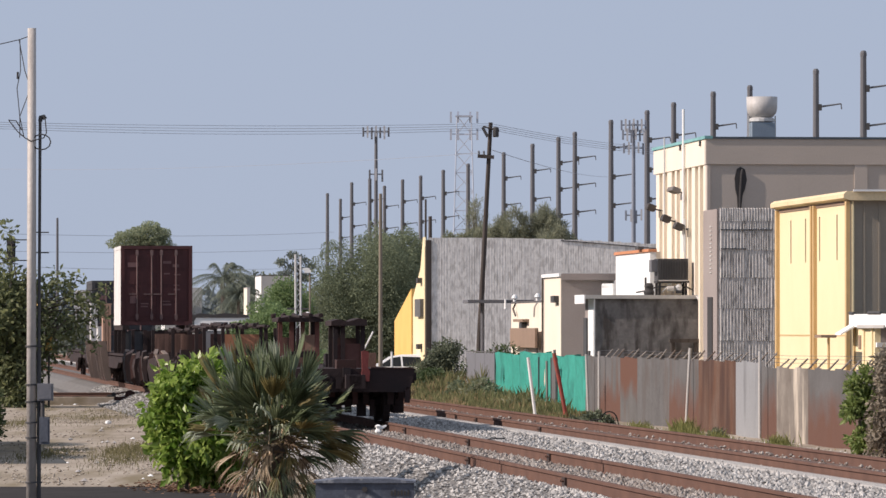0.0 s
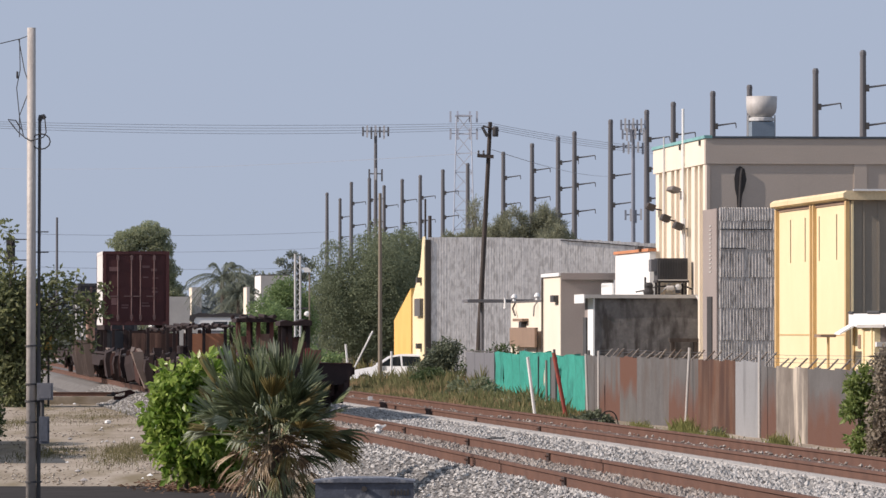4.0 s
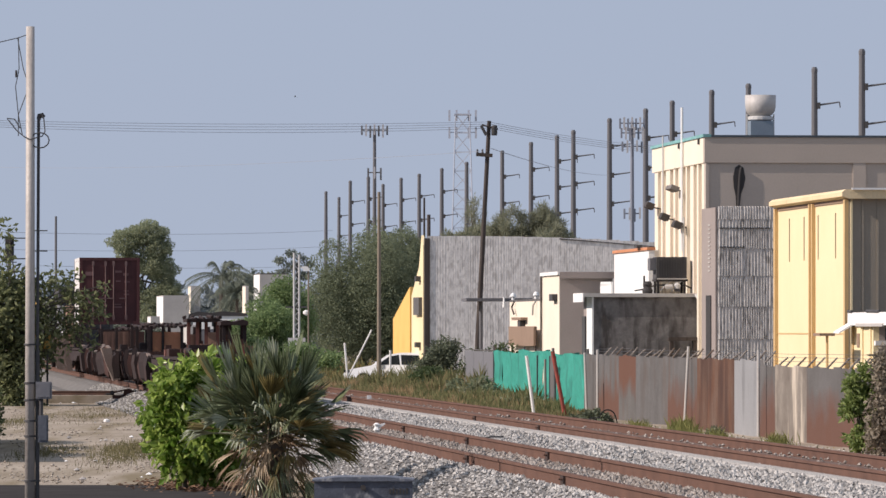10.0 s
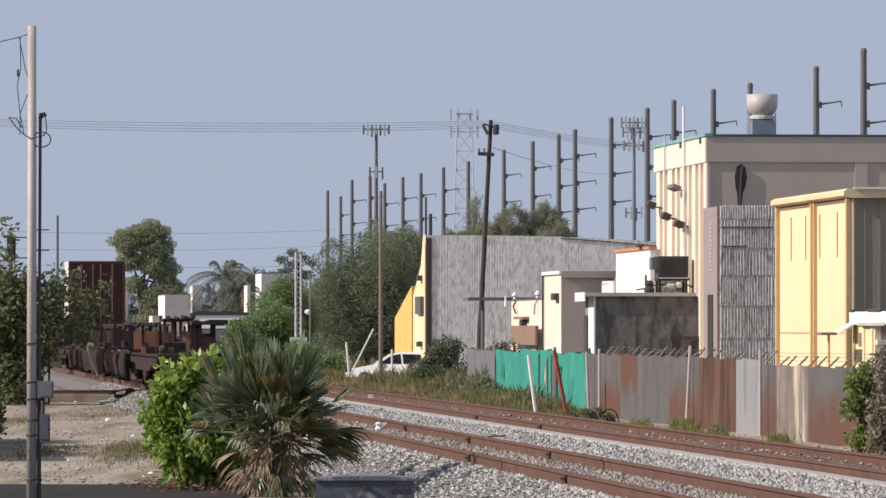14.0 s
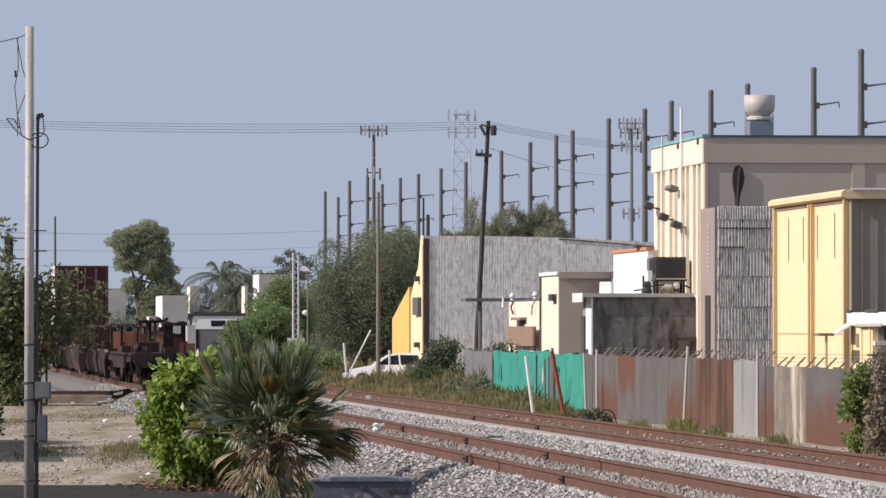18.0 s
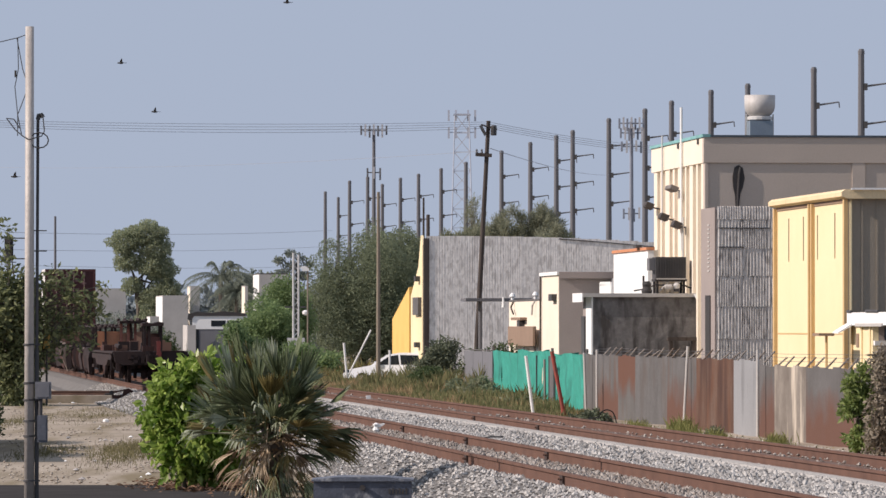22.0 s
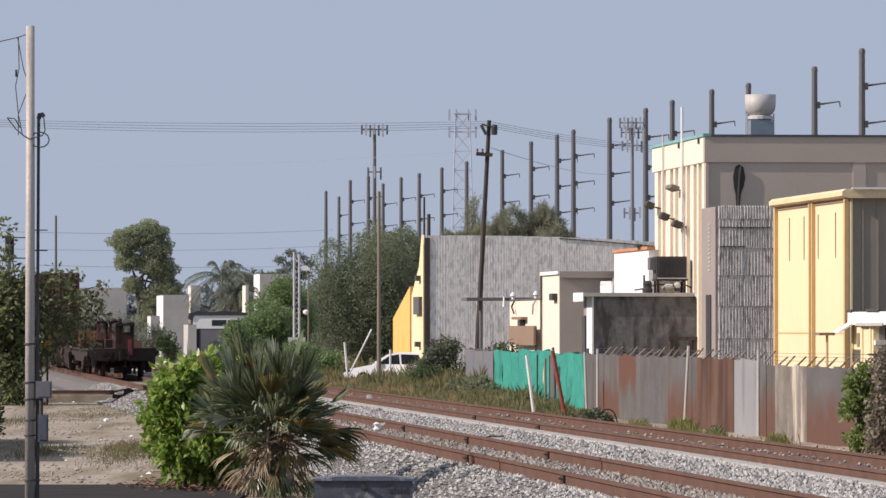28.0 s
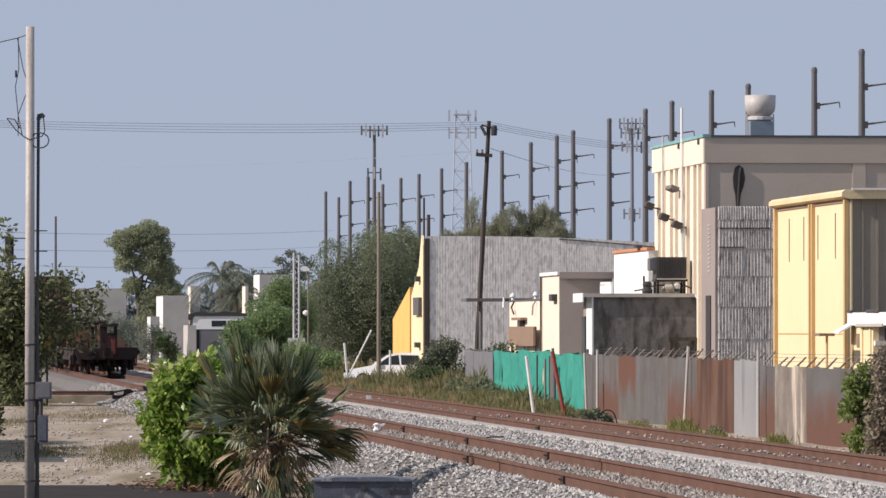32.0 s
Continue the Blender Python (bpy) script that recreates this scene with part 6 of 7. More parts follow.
# slim steel mast with service conduit
def service_mast():
    s = 125.0
    m = thing("service_mast", "slim pale steel mast with strapped conduit and meter boxes", "pole", pose(-5.836, 79.696, GROUND))
    top = 6.788
    part("mast", Shape().tube((0, 0, 0), (0.0, 0, top), 0.072, 0.06, 16), M_mast, m, smooth=True)
    part("conduit", Shape().tube((0.105, 0, 0), (0.105, 0, 2.2), 0.03).tube((0.105, 0, 2.2), (0.118, 0, 5.484), 0.022), M_dark, m, "dark conduit pipe")
    part("weather_head", Shape().path([(0.118, 0, 5.468), (0.13, 0, 5.532), (0.165, 0, 5.54), (0.19, 0, 5.5)], 0.032, 8), M_dark, m)
    z0 = 5.204
    part("cable_loop", Shape().path([(0.19, -0.02, z0 + 0.3), (0.21, -0.02, z0 + 0.1), (0.17, -0.02, z0 + 0.03), (0.1, -0.06, z0 + 0.01), (0.0, -0.08, z0 - 0.02), (-0.08, -0.06, z0 + 0.02), (-0.2, -0.04, z0 + 0.12), (-0.3, -0.03, z0 + 0.25), (-0.33, -0.03, z0 + 0.28), (-0.22, -0.03, z0 + 0.27), (-0.14, -0.03, z0 + 0.14)], 0.009, 5), M_dark, m)
    part("cable_loop", Shape().path([(0.11 + 0.13 * math.cos(k * 0.55) + 0.03, -0.04, z0 - 0.03 + 0.11 * math.sin(k * 0.55)) for k in range(-5, 7)], 0.010, 5), M_dark, m)
    zt = top - 0.1
    part("span_wire", Shape().path([(0, 0, zt), (-0.17, 0, zt - 0.06), (-0.6, 0, zt - 0.16), (-2.5, 0.5, zt - 0.5)], 0.007, 5), M_dark, m)
    for o, q in ((0.0, 0), (0.06, 1)):
        part("drop_wire", Shape().path([(-0.17 - o * 0.2, 0, zt - 0.06), (-0.16 + o, 0, zt - 0.5), (-0.21 + o * 3.2, 0, zt - 0.75), (-0.17, 0, zt - 1.15), (-0.17 + o, 0, zt - 1.45)], 0.007, 5), M_dark, m)
        part("splice", Shape().tube((-0.2 + o * 2.8, 0, zt - 0.62), (-0.2 + o * 2.8, 0, zt - 0.52), 0.016, n=6), M_black, m)
    for y in (610, 678, 708, 745, 772, 851):
        z = 2.284 - (y - 610) / s
        part("strap", Shape().tube((-0.005, 0, z - 0.012), (-0.005, 0, z + 0.012), 0.083, n=16).box(0.0, 0.15, -0.035, 0.035, z - 0.012, z + 0.012), M_dark, m)
    box = part("junction_box", Shape().box(0.09, 0.31, -0.13, 0.02, 1.516, 1.756), M_zinc_plain, m, "grey junction box")
    part("cover", Shape().box(0.11, 0.29, -0.145, -0.132, 1.54, 1.732), M_zinc_plain, box)
    box = part("meter_box", Shape().box(0.12, 0.26, -0.14, 0.0, 0.9, 1.284), M_meter, m, "blue-grey meter box")
    part("cover", Shape().box(0.135, 0.245, -0.155, -0.142, 0.932, 1.252), M_meter, box)
    part("box_neck", Shape().tube((0.16, -0.04, 1.284), (0.16, -0.04, 1.516), 0.03), M_dark, m)


M_mast = mat("weathered_mast_paint", (0.52, 0.48, 0.44), (0.42, 0.39, 0.36), 0.6, 0.1, scale=1.5, streak=(0.24, 0.21, 0.19), streak_at=0.64)
M_meter = mat("meter_grey", (0.12, 0.13, 0.155), (0.085, 0.095, 0.115), 0.75)
service_mast()

M_cab = mat("worn_cabinet_paint", (0.095, 0.11, 0.145), (0.055, 0.06, 0.08), 0.8, scale=5, amount=0.9, streak=(0.26, 0.27, 0.29), streak_at=0.63, streak_scale=(7, 7, 4), fine=30, fine_amount=0.4)
M_lid = mat("worn_lid_paint", (0.15, 0.17, 0.215), (0.09, 0.10, 0.125), 0.85, scale=5, amount=1.0, fine=40, fine_amount=0.5, streak=(0.42, 0.42, 0.42), streak_at=0.62, streak_scale=(6, 6, 6))
cab = thing("signal_cabinet", "low blue-grey metal trackside cabinet", "cabinet", pose(-1, 71.157, GROUND))
zc = 0.579
part("body", Shape().box(-0.62, 0.62, 0, 0.9, 0, zc), M_cab, cab)
part("lid", Shape().prism([(-0.645, zc), (-0.645, zc + 0.02), (-0.3, zc + 0.055), (0.3, zc + 0.055), (0.645, zc + 0.02), (0.645, zc)], "y", -0.03, 0.93), M_lid, cab, "blue-grey lid")
for k in range(6):
    part("letter_bar", Shape().box(0.33 + k * 0.042, 0.355 + k * 0.042, -0.006, -0.002, zc - 0.16, zc - 0.1 + 0.012 * (k % 2)), M_black, cab, "dark lettering bar")
part("lock_knob", Shape().tube((0.0, -0.05, zc - 0.08), (0.0, 0.0, zc - 0.08), 0.035, n=12), M_black, cab)


def signal_mast(x, y, h, head_z):
    m = thing("railway_signal", "dark railway colour-light signal on a mast", "signal", pose(x, y, GROUND), "railway signals")
    part("mast", Shape().tube((0, 0, 0), (0, 0, h), 0.06), M_dark, m)
    head = part("signal_head", Shape().box(-0.1, 0.1, -0.12, 0.02, head_z - 0.36, head_z + 0.36), M_black, m, "black signal head")
    for k in (-0.26, 0, 0.26):
        part("hood", Shape().tube((0, -0.36, head_z + k + 0.02), (0, -0.121, head_z + k), 0.1, n=12), M_black, head)
    part("backing", Shape().box(-0.15, 0.15, 0.021, 0.035, head_z - 0.42, head_z + 0.42), M_black, m)
    for k in (0.35, -0.35):
        part("bracket", Shape().box(0.0, 0.6, 0.04, 0.08, head_z + k - 0.02, head_z + k + 0.02), M_dark, m)


signal_mast(-14.731, 191.577, 5.731, 5.25)
signal_mast(-14.173, 193.437, 6.115, 5.538)
gantry = thing("signal_bracket", "dark steel bracket with thin rails", "bracket", pose(-15.216, 195.333, GROUND))
part("post", Shape().tube((0.2, 0, 0), (0.2, 0, 5.01), 0.05), M_dark, gantry)
for z in (4.873, 4.52, 5.01):
    part("rail", Shape().tube((-0.3, 0, z), (0.45, 0, z - 0.05), 0.018), M_dark, gantry)


def wood_pole(x0, s, top, base_x, label, r=0.15, material=None, top_x=None):
    d = 9962 / s
    X0 = (base_x - 784) / s
    X1 = ((top_x if top_x is not None else base_x) - 784) / s
    h = 1.87 + (583 - top) / s - GROUND
    p = thing("utility_pole", label, "pole", pose(X0, d, GROUND))
    part("shaft", Shape().tube((0, 0, 0), (X1 - X0, 0, h), r, r * 0.7, 10), material or M_wood, p)
    return p, X1 - X0, h


p, dx, h = wood_pole(0, 45, 214, 842, "leaning dark wooden utility pole with a transformer", 0.115, None, 867)
part("crossarm", Shape().box(-0.45, 0.2, -0.06, 0.06, -0.07, 0.07), M_wood, p, m=pose(dx * 0.88, -0.14, 9.344, 0, 4, 0))
for k in (-0.4, -0.2):
    part("insulator", Shape().lathe([(0.02, 0), (0.05, 0.05), (0.03, 0.12), (0.05, 0.16), (0.01, 0.2)], 8), M_concrete_pole, p, m=pose(dx * 0.88 + k, -0.14, 9.389))
part("transformer", Shape().lathe([(0.1, 0), (0.12, 0.03), (0.12, 0.36), (0.08, 0.4)], 12, (dx + 0.2, -0.1, h - 0.58)), M_dark, p, "dark transformer can")
part("cutout", Shape().box(-0.06, 0.06, -0.05, 0.05, -0.22, 0.22), M_dark, p, m=pose(dx - 0.22, -0.15, h - 0.38, 0, -28, 0))
part("top_arm", Shape().tube((dx - 0.3, -0.1, h - 0.16), (dx + 0.34, -0.1, h - 0.34), 0.035), M_wood, p)
POLE_TOP = (1.844, 221.378, 10.026)
p, dx, h = wood_pole(0, 43.5, 340, 672, "slim pale wooden utility pole", 0.093, M_wood_pale)
p, dx, h = wood_pole(0, 36, 350, 752, "dark wooden utility pole by the warehouse", 0.07)
p, dx, h = wood_pole(0, 37, 380, 760, "dark wooden utility pole by the warehouse", 0.12)
p, dx, h = wood_pole(0, 20, 383, 100, "distant grey utility pole", 0.14, M_concrete_pole)
for k in range(4):
    wire("power_line", "thin dark overhead power line", (-16.88, 199.24, 9.29 - k * 0.07), (POLE_TOP[0], POLE_TOP[1], POLE_TOP[2] - 0.08 * k), 0.12 + 0.03 * k, 0.009)
    wire("power_line", "thin dark overhead power line", (POLE_TOP[0], POLE_TOP[1], POLE_TOP[2] - 0.08 * k), (11.556, 276.722, 10.787 - 0.1 * k), 0.15, 0.010)
wire("power_line", "thin grey overhead power line", (-28.133, 332.067, 11.47), (1.467, 221.378, 8.87), 0.3, 0.010)
for y0, y1 in ((409, 408), (440, 436), (466, 470)):
    wire("power_line", "thin grey overhead power line", (-42.2, 498.1, 1.87 + (583 - y0) / 20), (-13.857, 711.571, 1.87 + (583 - y1) / 14), 0.4, 0.022)
wire("power_line", "thin grey overhead power line", (1.911, 221.871, 9.003), (14.8, 498.1, 15.52), 0.3, 0.014)


# transmission line
def transmission_pole(px_x, top, arms):
    """A tall concrete pole with davit arms; poles stand at equal height in a line running away."""
    s = (583 - top) / 25.0
    p = thing("transmission_pole", "tall grey concrete transmission pole with steel davit arms", "pole", pose((px_x - 784) / s, 9962 / s, GROUND), "transmission poles")
    h = 25.0 + 2.12
    part("shaft", Shape().tube((0, 0, 0), (0, 0, h), 0.42, 0.28, 10), M_concrete_pole, p)
    part("cap", Shape().lathe([(0.3, 0), (0.3, 0.3), (0.2, 0.5)], 8, (0, 0, h)), M_concrete_pole, p)
    for z, ln in arms:
        a = part("davit_arm", Shape().tube((0, 0, h - z), (ln, 0, h - z + 0.35), 0.11, 0.07, 6), M_concrete_pole, p)
        part("insulator", Shape().tube((ln, 0, h - z + 0.35), (ln + 0.06, 0, h - z - 0.2), 0.06, 0.05, 6), M_dark, a)
        part("clamp", Shape().box(0.2, 0.55, -0.3, 0.3, h - z - 0.3, h - z + 0.3), M_dark, a)


A3, A2 = ((2.9, 2.6), (6.3, 2.6), (9.7, 2.6)), ((3.2, 2.4), (7.0, 2.4))
for px_x, top, arms in ((1527, 89, A3), (1443, 121, A2), (1326, 150, ()), (1261, 161, A2), (1191, 180, A2), (1144, 194, A3), (1080, 211, A3), (1016, 232, A3), (987, 241, A3), (941, 253, A2),
                        (890, 268, A2), (827, 288, ()), (783, 299, A2), (743, 309, A2), (711, 316, A2), (679, 327, A2), (653, 314, A2), (621, 321, A2), (601, 350, A2), (578, 340, ())):
    transmission_pole(px_x, top, arms)


def cell_mast(px_x, s, top, widths, material):
    p = thing("cell_mast", "slim grey antenna mast with panel antennas", "mast", pose((px_x - 784) / s, 9962 / s, GROUND), "antenna masts")
    h = 1.87 + (583 - top) / s - GROUND
    part("shaft", Shape().tube((0, 0, 0), (0, 0, h), 0.3, 0.17, 10), material, p)
    for z, n, w in widths:
        ring = part("antenna_frame", Shape().tube((-w, 0, h - z), (w, 0, h - z), 0.07, n=6).tube((0, -w * 0.6, h - z), (0, w * 0.6, h - z), 0.07, n=6), material, p)
        for i in range(n):
            x = -w + 2 * w * i / (n - 1)
            part("antenna", Shape().box(x - 0.1, x + 0.1, -0.1 - 0.4 * (i % 2), 0.1 - 0.4 * (i % 2), h - z - 0.55 - 0.15 * (i % 3), h - z + 0.5 + 0.12 * (i % 2)), M_antenna if i % 2 else material, ring)


M_antenna = mat("pale_antenna", (0.50, 0.50, 0.52), (0.42, 0.42, 0.44), 0.6)
cell_mast(664, 16, 232, ((-0.1, 7, 1.4), (4.6, 3, 0.7)), M_concrete_pole)
# tower and far mast steels lightened and blued to carry the haze
M_far_steel = mat("haze_toned_steel", (0.45, 0.48, 0.55), (0.41, 0.44, 0.51), 0.9)
M_mast_far = mat("haze_toned_mast_steel", (0.25, 0.27, 0.32), (0.21, 0.23, 0.28), 0.9)
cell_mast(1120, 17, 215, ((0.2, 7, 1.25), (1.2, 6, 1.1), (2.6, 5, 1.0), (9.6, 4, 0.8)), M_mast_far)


def lattice_tower():
    s = 9.0
    t = thing("lattice_tower", "grey steel lattice tower, haze put into its colour", "tower", pose(4, 1106.889, GROUND))
    h = 44.833
    def half(z):
        return 2.6 - 1.2 * z / h
    for sx in (-1, 1):
        for sy in (-1, 1):
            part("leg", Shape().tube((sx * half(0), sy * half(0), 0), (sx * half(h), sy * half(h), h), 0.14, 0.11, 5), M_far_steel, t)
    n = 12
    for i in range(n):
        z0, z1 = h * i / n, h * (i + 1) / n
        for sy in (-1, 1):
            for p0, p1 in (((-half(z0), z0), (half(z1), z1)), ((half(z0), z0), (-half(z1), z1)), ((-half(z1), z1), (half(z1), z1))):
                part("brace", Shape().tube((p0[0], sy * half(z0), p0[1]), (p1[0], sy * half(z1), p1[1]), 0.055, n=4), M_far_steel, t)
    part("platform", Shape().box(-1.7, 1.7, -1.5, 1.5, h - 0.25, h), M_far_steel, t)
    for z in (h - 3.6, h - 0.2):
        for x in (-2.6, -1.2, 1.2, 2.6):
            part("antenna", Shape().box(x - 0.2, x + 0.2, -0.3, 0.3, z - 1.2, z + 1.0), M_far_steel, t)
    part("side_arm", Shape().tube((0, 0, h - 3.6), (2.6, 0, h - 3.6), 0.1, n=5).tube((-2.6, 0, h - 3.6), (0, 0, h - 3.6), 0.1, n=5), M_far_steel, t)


lattice_tower()


# grey twin mast with a cabinet by the shrubs
def twin_mast():
    t = thing("twin_mast", "pale twin steel mast with a lamp arm and base cabinet", "mast", pose(-7.667, 296.488, GROUND))
    h = 6.53
    for x, w in ((-0.14, 0.06), (0.13, 0.055)):
        part("column", Shape().tube((x, 0, 0), (x, 0, h - (0.1 if x > 0 else 0)), w), M_steel, t)
    for k in range(16):
        z0, sx = 2.1 + k * 0.27, (-1) ** k
        part("brace", Shape().tube((-0.13 * sx, 0, z0), (0.13 * sx, 0, z0 + 0.27), 0.03, n=5), M_steel, t)
    part("dark_sleeve", Shape().tube((0.01, 0.1, 2.1), (0.01, 0.1, h - 0.5), 0.045, n=8), M_dark, t, "dark cable sleeve")
    part("lamp_arm", Shape().tube((0.1, 0, 5.742), (0.5, 0, 5.803), 0.03), M_steel, t)
    part("lamp", Shape().box(0.25, 0.6, -0.08, 0.08, 5.682, 5.803), M_white, t)
    part("crossbar", Shape().box(-0.6, 0.55, -0.04, 0.04, 3.621, 3.712), M_dark, t)
    part("bell", Shape().lathe([(0.05, 0), (0.16, 0.08), (0.17, 0.2), (0.05, 0.28)], 12, (0.5, -0.1, 3.227)), M_white, t, "white round lamp housing")
    part("cabinet", Shape().box(-0.45, 0.45, -0.4, 0.3, 1.318, 2.045), M_steel, t, "pale steel cabinet")
    part("pedestal", Shape().box(-0.1, 0.1, -0.1, 0.1, 0, 1.318), M_zinc_plain, t)
    q = thing("street_lamp_post", "thin pale lamp post with a small head", "lamp post", pose(-6.971, 293, GROUND))
    part("post", Shape().tube((0, 0, 0), (0, 0, 5.588), 0.04), M_wood_pale, q)
    part("head", Shape().box(-0.28, 0.06, -0.08, 0.08, 5.529, 5.676), M_white, q)


twin_mast()
# added stand-in for an orange patch among the leaves, placed to fit the view
box = thing("orange_box", "made-up orange box on a post, for an orange patch", "cabinet", pose(-12.95, 184.6, GROUND))
part("post", Shape().tube((0, 0, 0), (0, 0, 1.85), 0.035), M_dark, box)
part("case", Shape().box(-0.11, 0.11, -0.1, 0.08, 1.86, 2.3), M_orange, box)
part("roof", Shape().prism([(-0.13, 2.302), (0, 2.37), (0.13, 2.302)], "y", -0.12, 0.1), M_orange, box)


# marker posts
def marker(x0, y0, x1, y1, s, r, material, label):
    h = (y0 - y1) / s
    lean = (x1 - x0) / s / h
    low = 1.87 - (y0 - 583) / s - GROUND + 0.05
    return solid("marker_post", Shape().tube((-lean * low, 0, -low), (lean * h, 0, h), r, n=10), material, label, "post", pose((x0 - 784) / s, 9962 / s, GROUND - 0.05 + low))


M_pvc = mat("white_plastic", (0.80, 0.80, 0.78), (0.66, 0.64, 0.6), 0.5, fine_amount=0.15)
M_red_paint = mat("faded_red_paint", (0.36, 0.07, 0.05), (0.16, 0.06, 0.05), 0.75, scale=5, amount=0.9)
marker(945, 727, 933, 630, 62, 0.045, M_pvc, "leaning white plastic marker post")
marker(998, 722, 979, 622, 60, 0.06, M_red_paint, "leaning faded red marker post")
marker(967, 712, 966, 636, 56, 0.035, M_zinc_pale, "thin pale post by the tarpaulin fence")
marker(616, 664, 611, 607, 43, 0.045, M_pvc, "white plastic marker post")
marker(619, 664, 659, 584, 43, 0.035, M_pvc, "leaning white plastic pole")
marker(692, 664, 692, 620, 44, 0.045, M_pvc, "white plastic marker post")
marker(286, 652, 286, 616, 27, 0.1, M_pvc, "distant white marker post")


# parked car
def parked_car():
    c = thing("parked_car", "white saloon car parked on the verge", "car", pose(-3.91, 236.2, -0.559, 0, 0, -17))
    side = [(0.05, 0.28), (0.02, 0.55), (0.12, 0.72), (1.25, 0.92), (1.95, 1.36), (2.5, 1.45), (3.35, 1.42), (4.05, 1.05), (4.5, 0.98), (4.55, 0.5), (4.5, 0.28)]
    part("body", Shape().prism(side[::-1], "y", -0.85, 0.85), M_car_white, c, "white painted body")
    part("side_window", Shape().prism([(1.5, 0.95), (2.05, 1.3), (2.45, 1.36), (2.5, 0.95)][::-1], "y", -0.862, -0.852), M_glass, c)
    part("side_window", Shape().prism([(2.58, 0.95), (2.54, 1.36), (3.3, 1.34), (3.8, 1.02), (3.7, 0.95)][::-1], "y", -0.862, -0.852), M_glass, c)
    part("windscreen", Shape().prism([(1.3, 0.955), (1.92, 1.362), (1.94, 1.352), (1.33, 0.945)], "y", -0.7, 0.7), M_glass, c)
    part("headlight", Shape().box(0.05, 0.3, -0.862, -0.5, 0.62, 0.74), M_glass, c)
    part("mirror", Shape().box(1.45, 1.62, -1.0, -0.86, 0.95, 1.08), M_car_white, c)
    for x in (0.9, 3.65):
        for y in (-0.86, 0.66):
            w = part("wheel", Shape().tube((x, y, 0.31), (x, y + 0.2, 0.31), 0.31, n=20), M_rubber, c)
            part("rim", Shape().tube((x, y - 0.008, 0.31), (x, y - 0.001, 0.31), 0.2, n=16), M_steel, w)


M_car_white = mat("white_car_paint", (0.86, 0.88, 0.91), (0.82, 0.84, 0.87), 0.25, fine_amount=0.03, bump=0, spec=0.6)
parked_car()


# white buildings and a coach beyond the line


def far_block(name, label, x0, xm, x1, y0, y1, s, wall=None, roof=None):
    """Side from x0 to xm in the wall's paint; front from xm to x1 greyer, for shade."""
    b = thing(name, label, "building", pose((xm - 784) / s, 9962 / s, GROUND, 0, 0, TURN), "white buildings beyond the line")
    w, h, z0 = (x1 - xm) / s, 1.87 + (583 - y0) / s - GROUND, 0
    dep = max(1.0, (xm - x0) / ((xm + 230) / (9962 / s)))
    # fronts take a greyer material than the sides, which carries their shade
    part("front_wall", Shape().box(0, w, -0.004, 0.2, z0, h), M_concrete_pale, b, "greyer front wall, shade put into its tone")
    part("side_wall", Shape().box(0, 0.2, 0.2, dep, z0, h), wall or M_white, b)
    part("back_wall", Shape().box(0.2, w, dep - 0.2, dep, z0, h), wall or M_white, b)
    part("roof", Shape().box(0, w, 0, dep, h + 0.002, h + 0.08), roof or M_concrete_pale, b)
    return b


far_block("white_building", "white flat-roofed building beyond the line", 278, 290, 336, 525, 600, 23)
far_block("white_building", "small white flat-roofed building beyond the line", 262, 268, 284, 562, 600, 23.5)
far_block("white_building", "white building behind a round tree", 334, 339, 356, 508, 600, 22.5, M_cream)
far_block("white_building", "white building with a grey roof among trees", 450, 461, 512, 486, 560, 25, M_white, M_zinc)
far_block("white_building", "narrow cream building among trees", 430, 436, 441, 508, 550, 25.5, M_cream)
far_block("grey_building", "hazy grey building with a pale roof", 130, 140, 225, 512, 600, 18, M_zinc_plain, M_concrete_pale)
far_block("yellow_building", "pale yellow building behind trees", 60, 66, 92, 530, 600, 24, M_orange)
far_block("grey_hut", "grey utility hut beside a coach", 326, 334, 349, 578, 640, 27.5, M_concrete_pale)


def coach():
    c = thing("white_coach", "white coach with dark windows and roof rack", "coach", pose(-16.259, 368.963, GROUND))
    z = 3.352
    part("body", Shape().prism([(0, 0.35), (0, z - 0.25), (0.15, z), (5.6, z), (5.6, 0.35)][::-1], "y", -1.2, 1.2), M_zinc_plain, c, "grey lower coach body")
    part("roof_band", Shape().box(-0.03, 5.62, -1.23, 1.2, z - 0.85, z + 0.015), M_white, c, "white coach upper body")
    for k in range(4):
        part("window", Shape().box(1.2 + k * 1.05, 2.15 + k * 1.05, -1.242, -1.232, z - 0.66, z - 0.28), M_glass, c)
    part("roof_rack", Shape().prism([(-0.35, z - 0.2), (-0.3, z + 0.12), (0.3, z + 0.3), (1.2, z + 0.22), (2.0, z + 0.32), (3.4, z + 0.2), (3.5, z + 0.02), (0.1, z + 0.02), (-0.1, z - 0.25)][::-1], "y", -1.3, 1.0), M_black, c, "black roof rack load")
    part("door", Shape().box(0.1, 0.4, -1.22, -1.203, 0.5, z - 0.4), M_glass, c)
    for x in (0.9, 4.4):
        for y in (-1.21, 0.95):
            part("wheel", Shape().tube((x, y, 0.42), (x, y + 0.25, 0.42), 0.42, n=16), M_rubber, c)


coach()


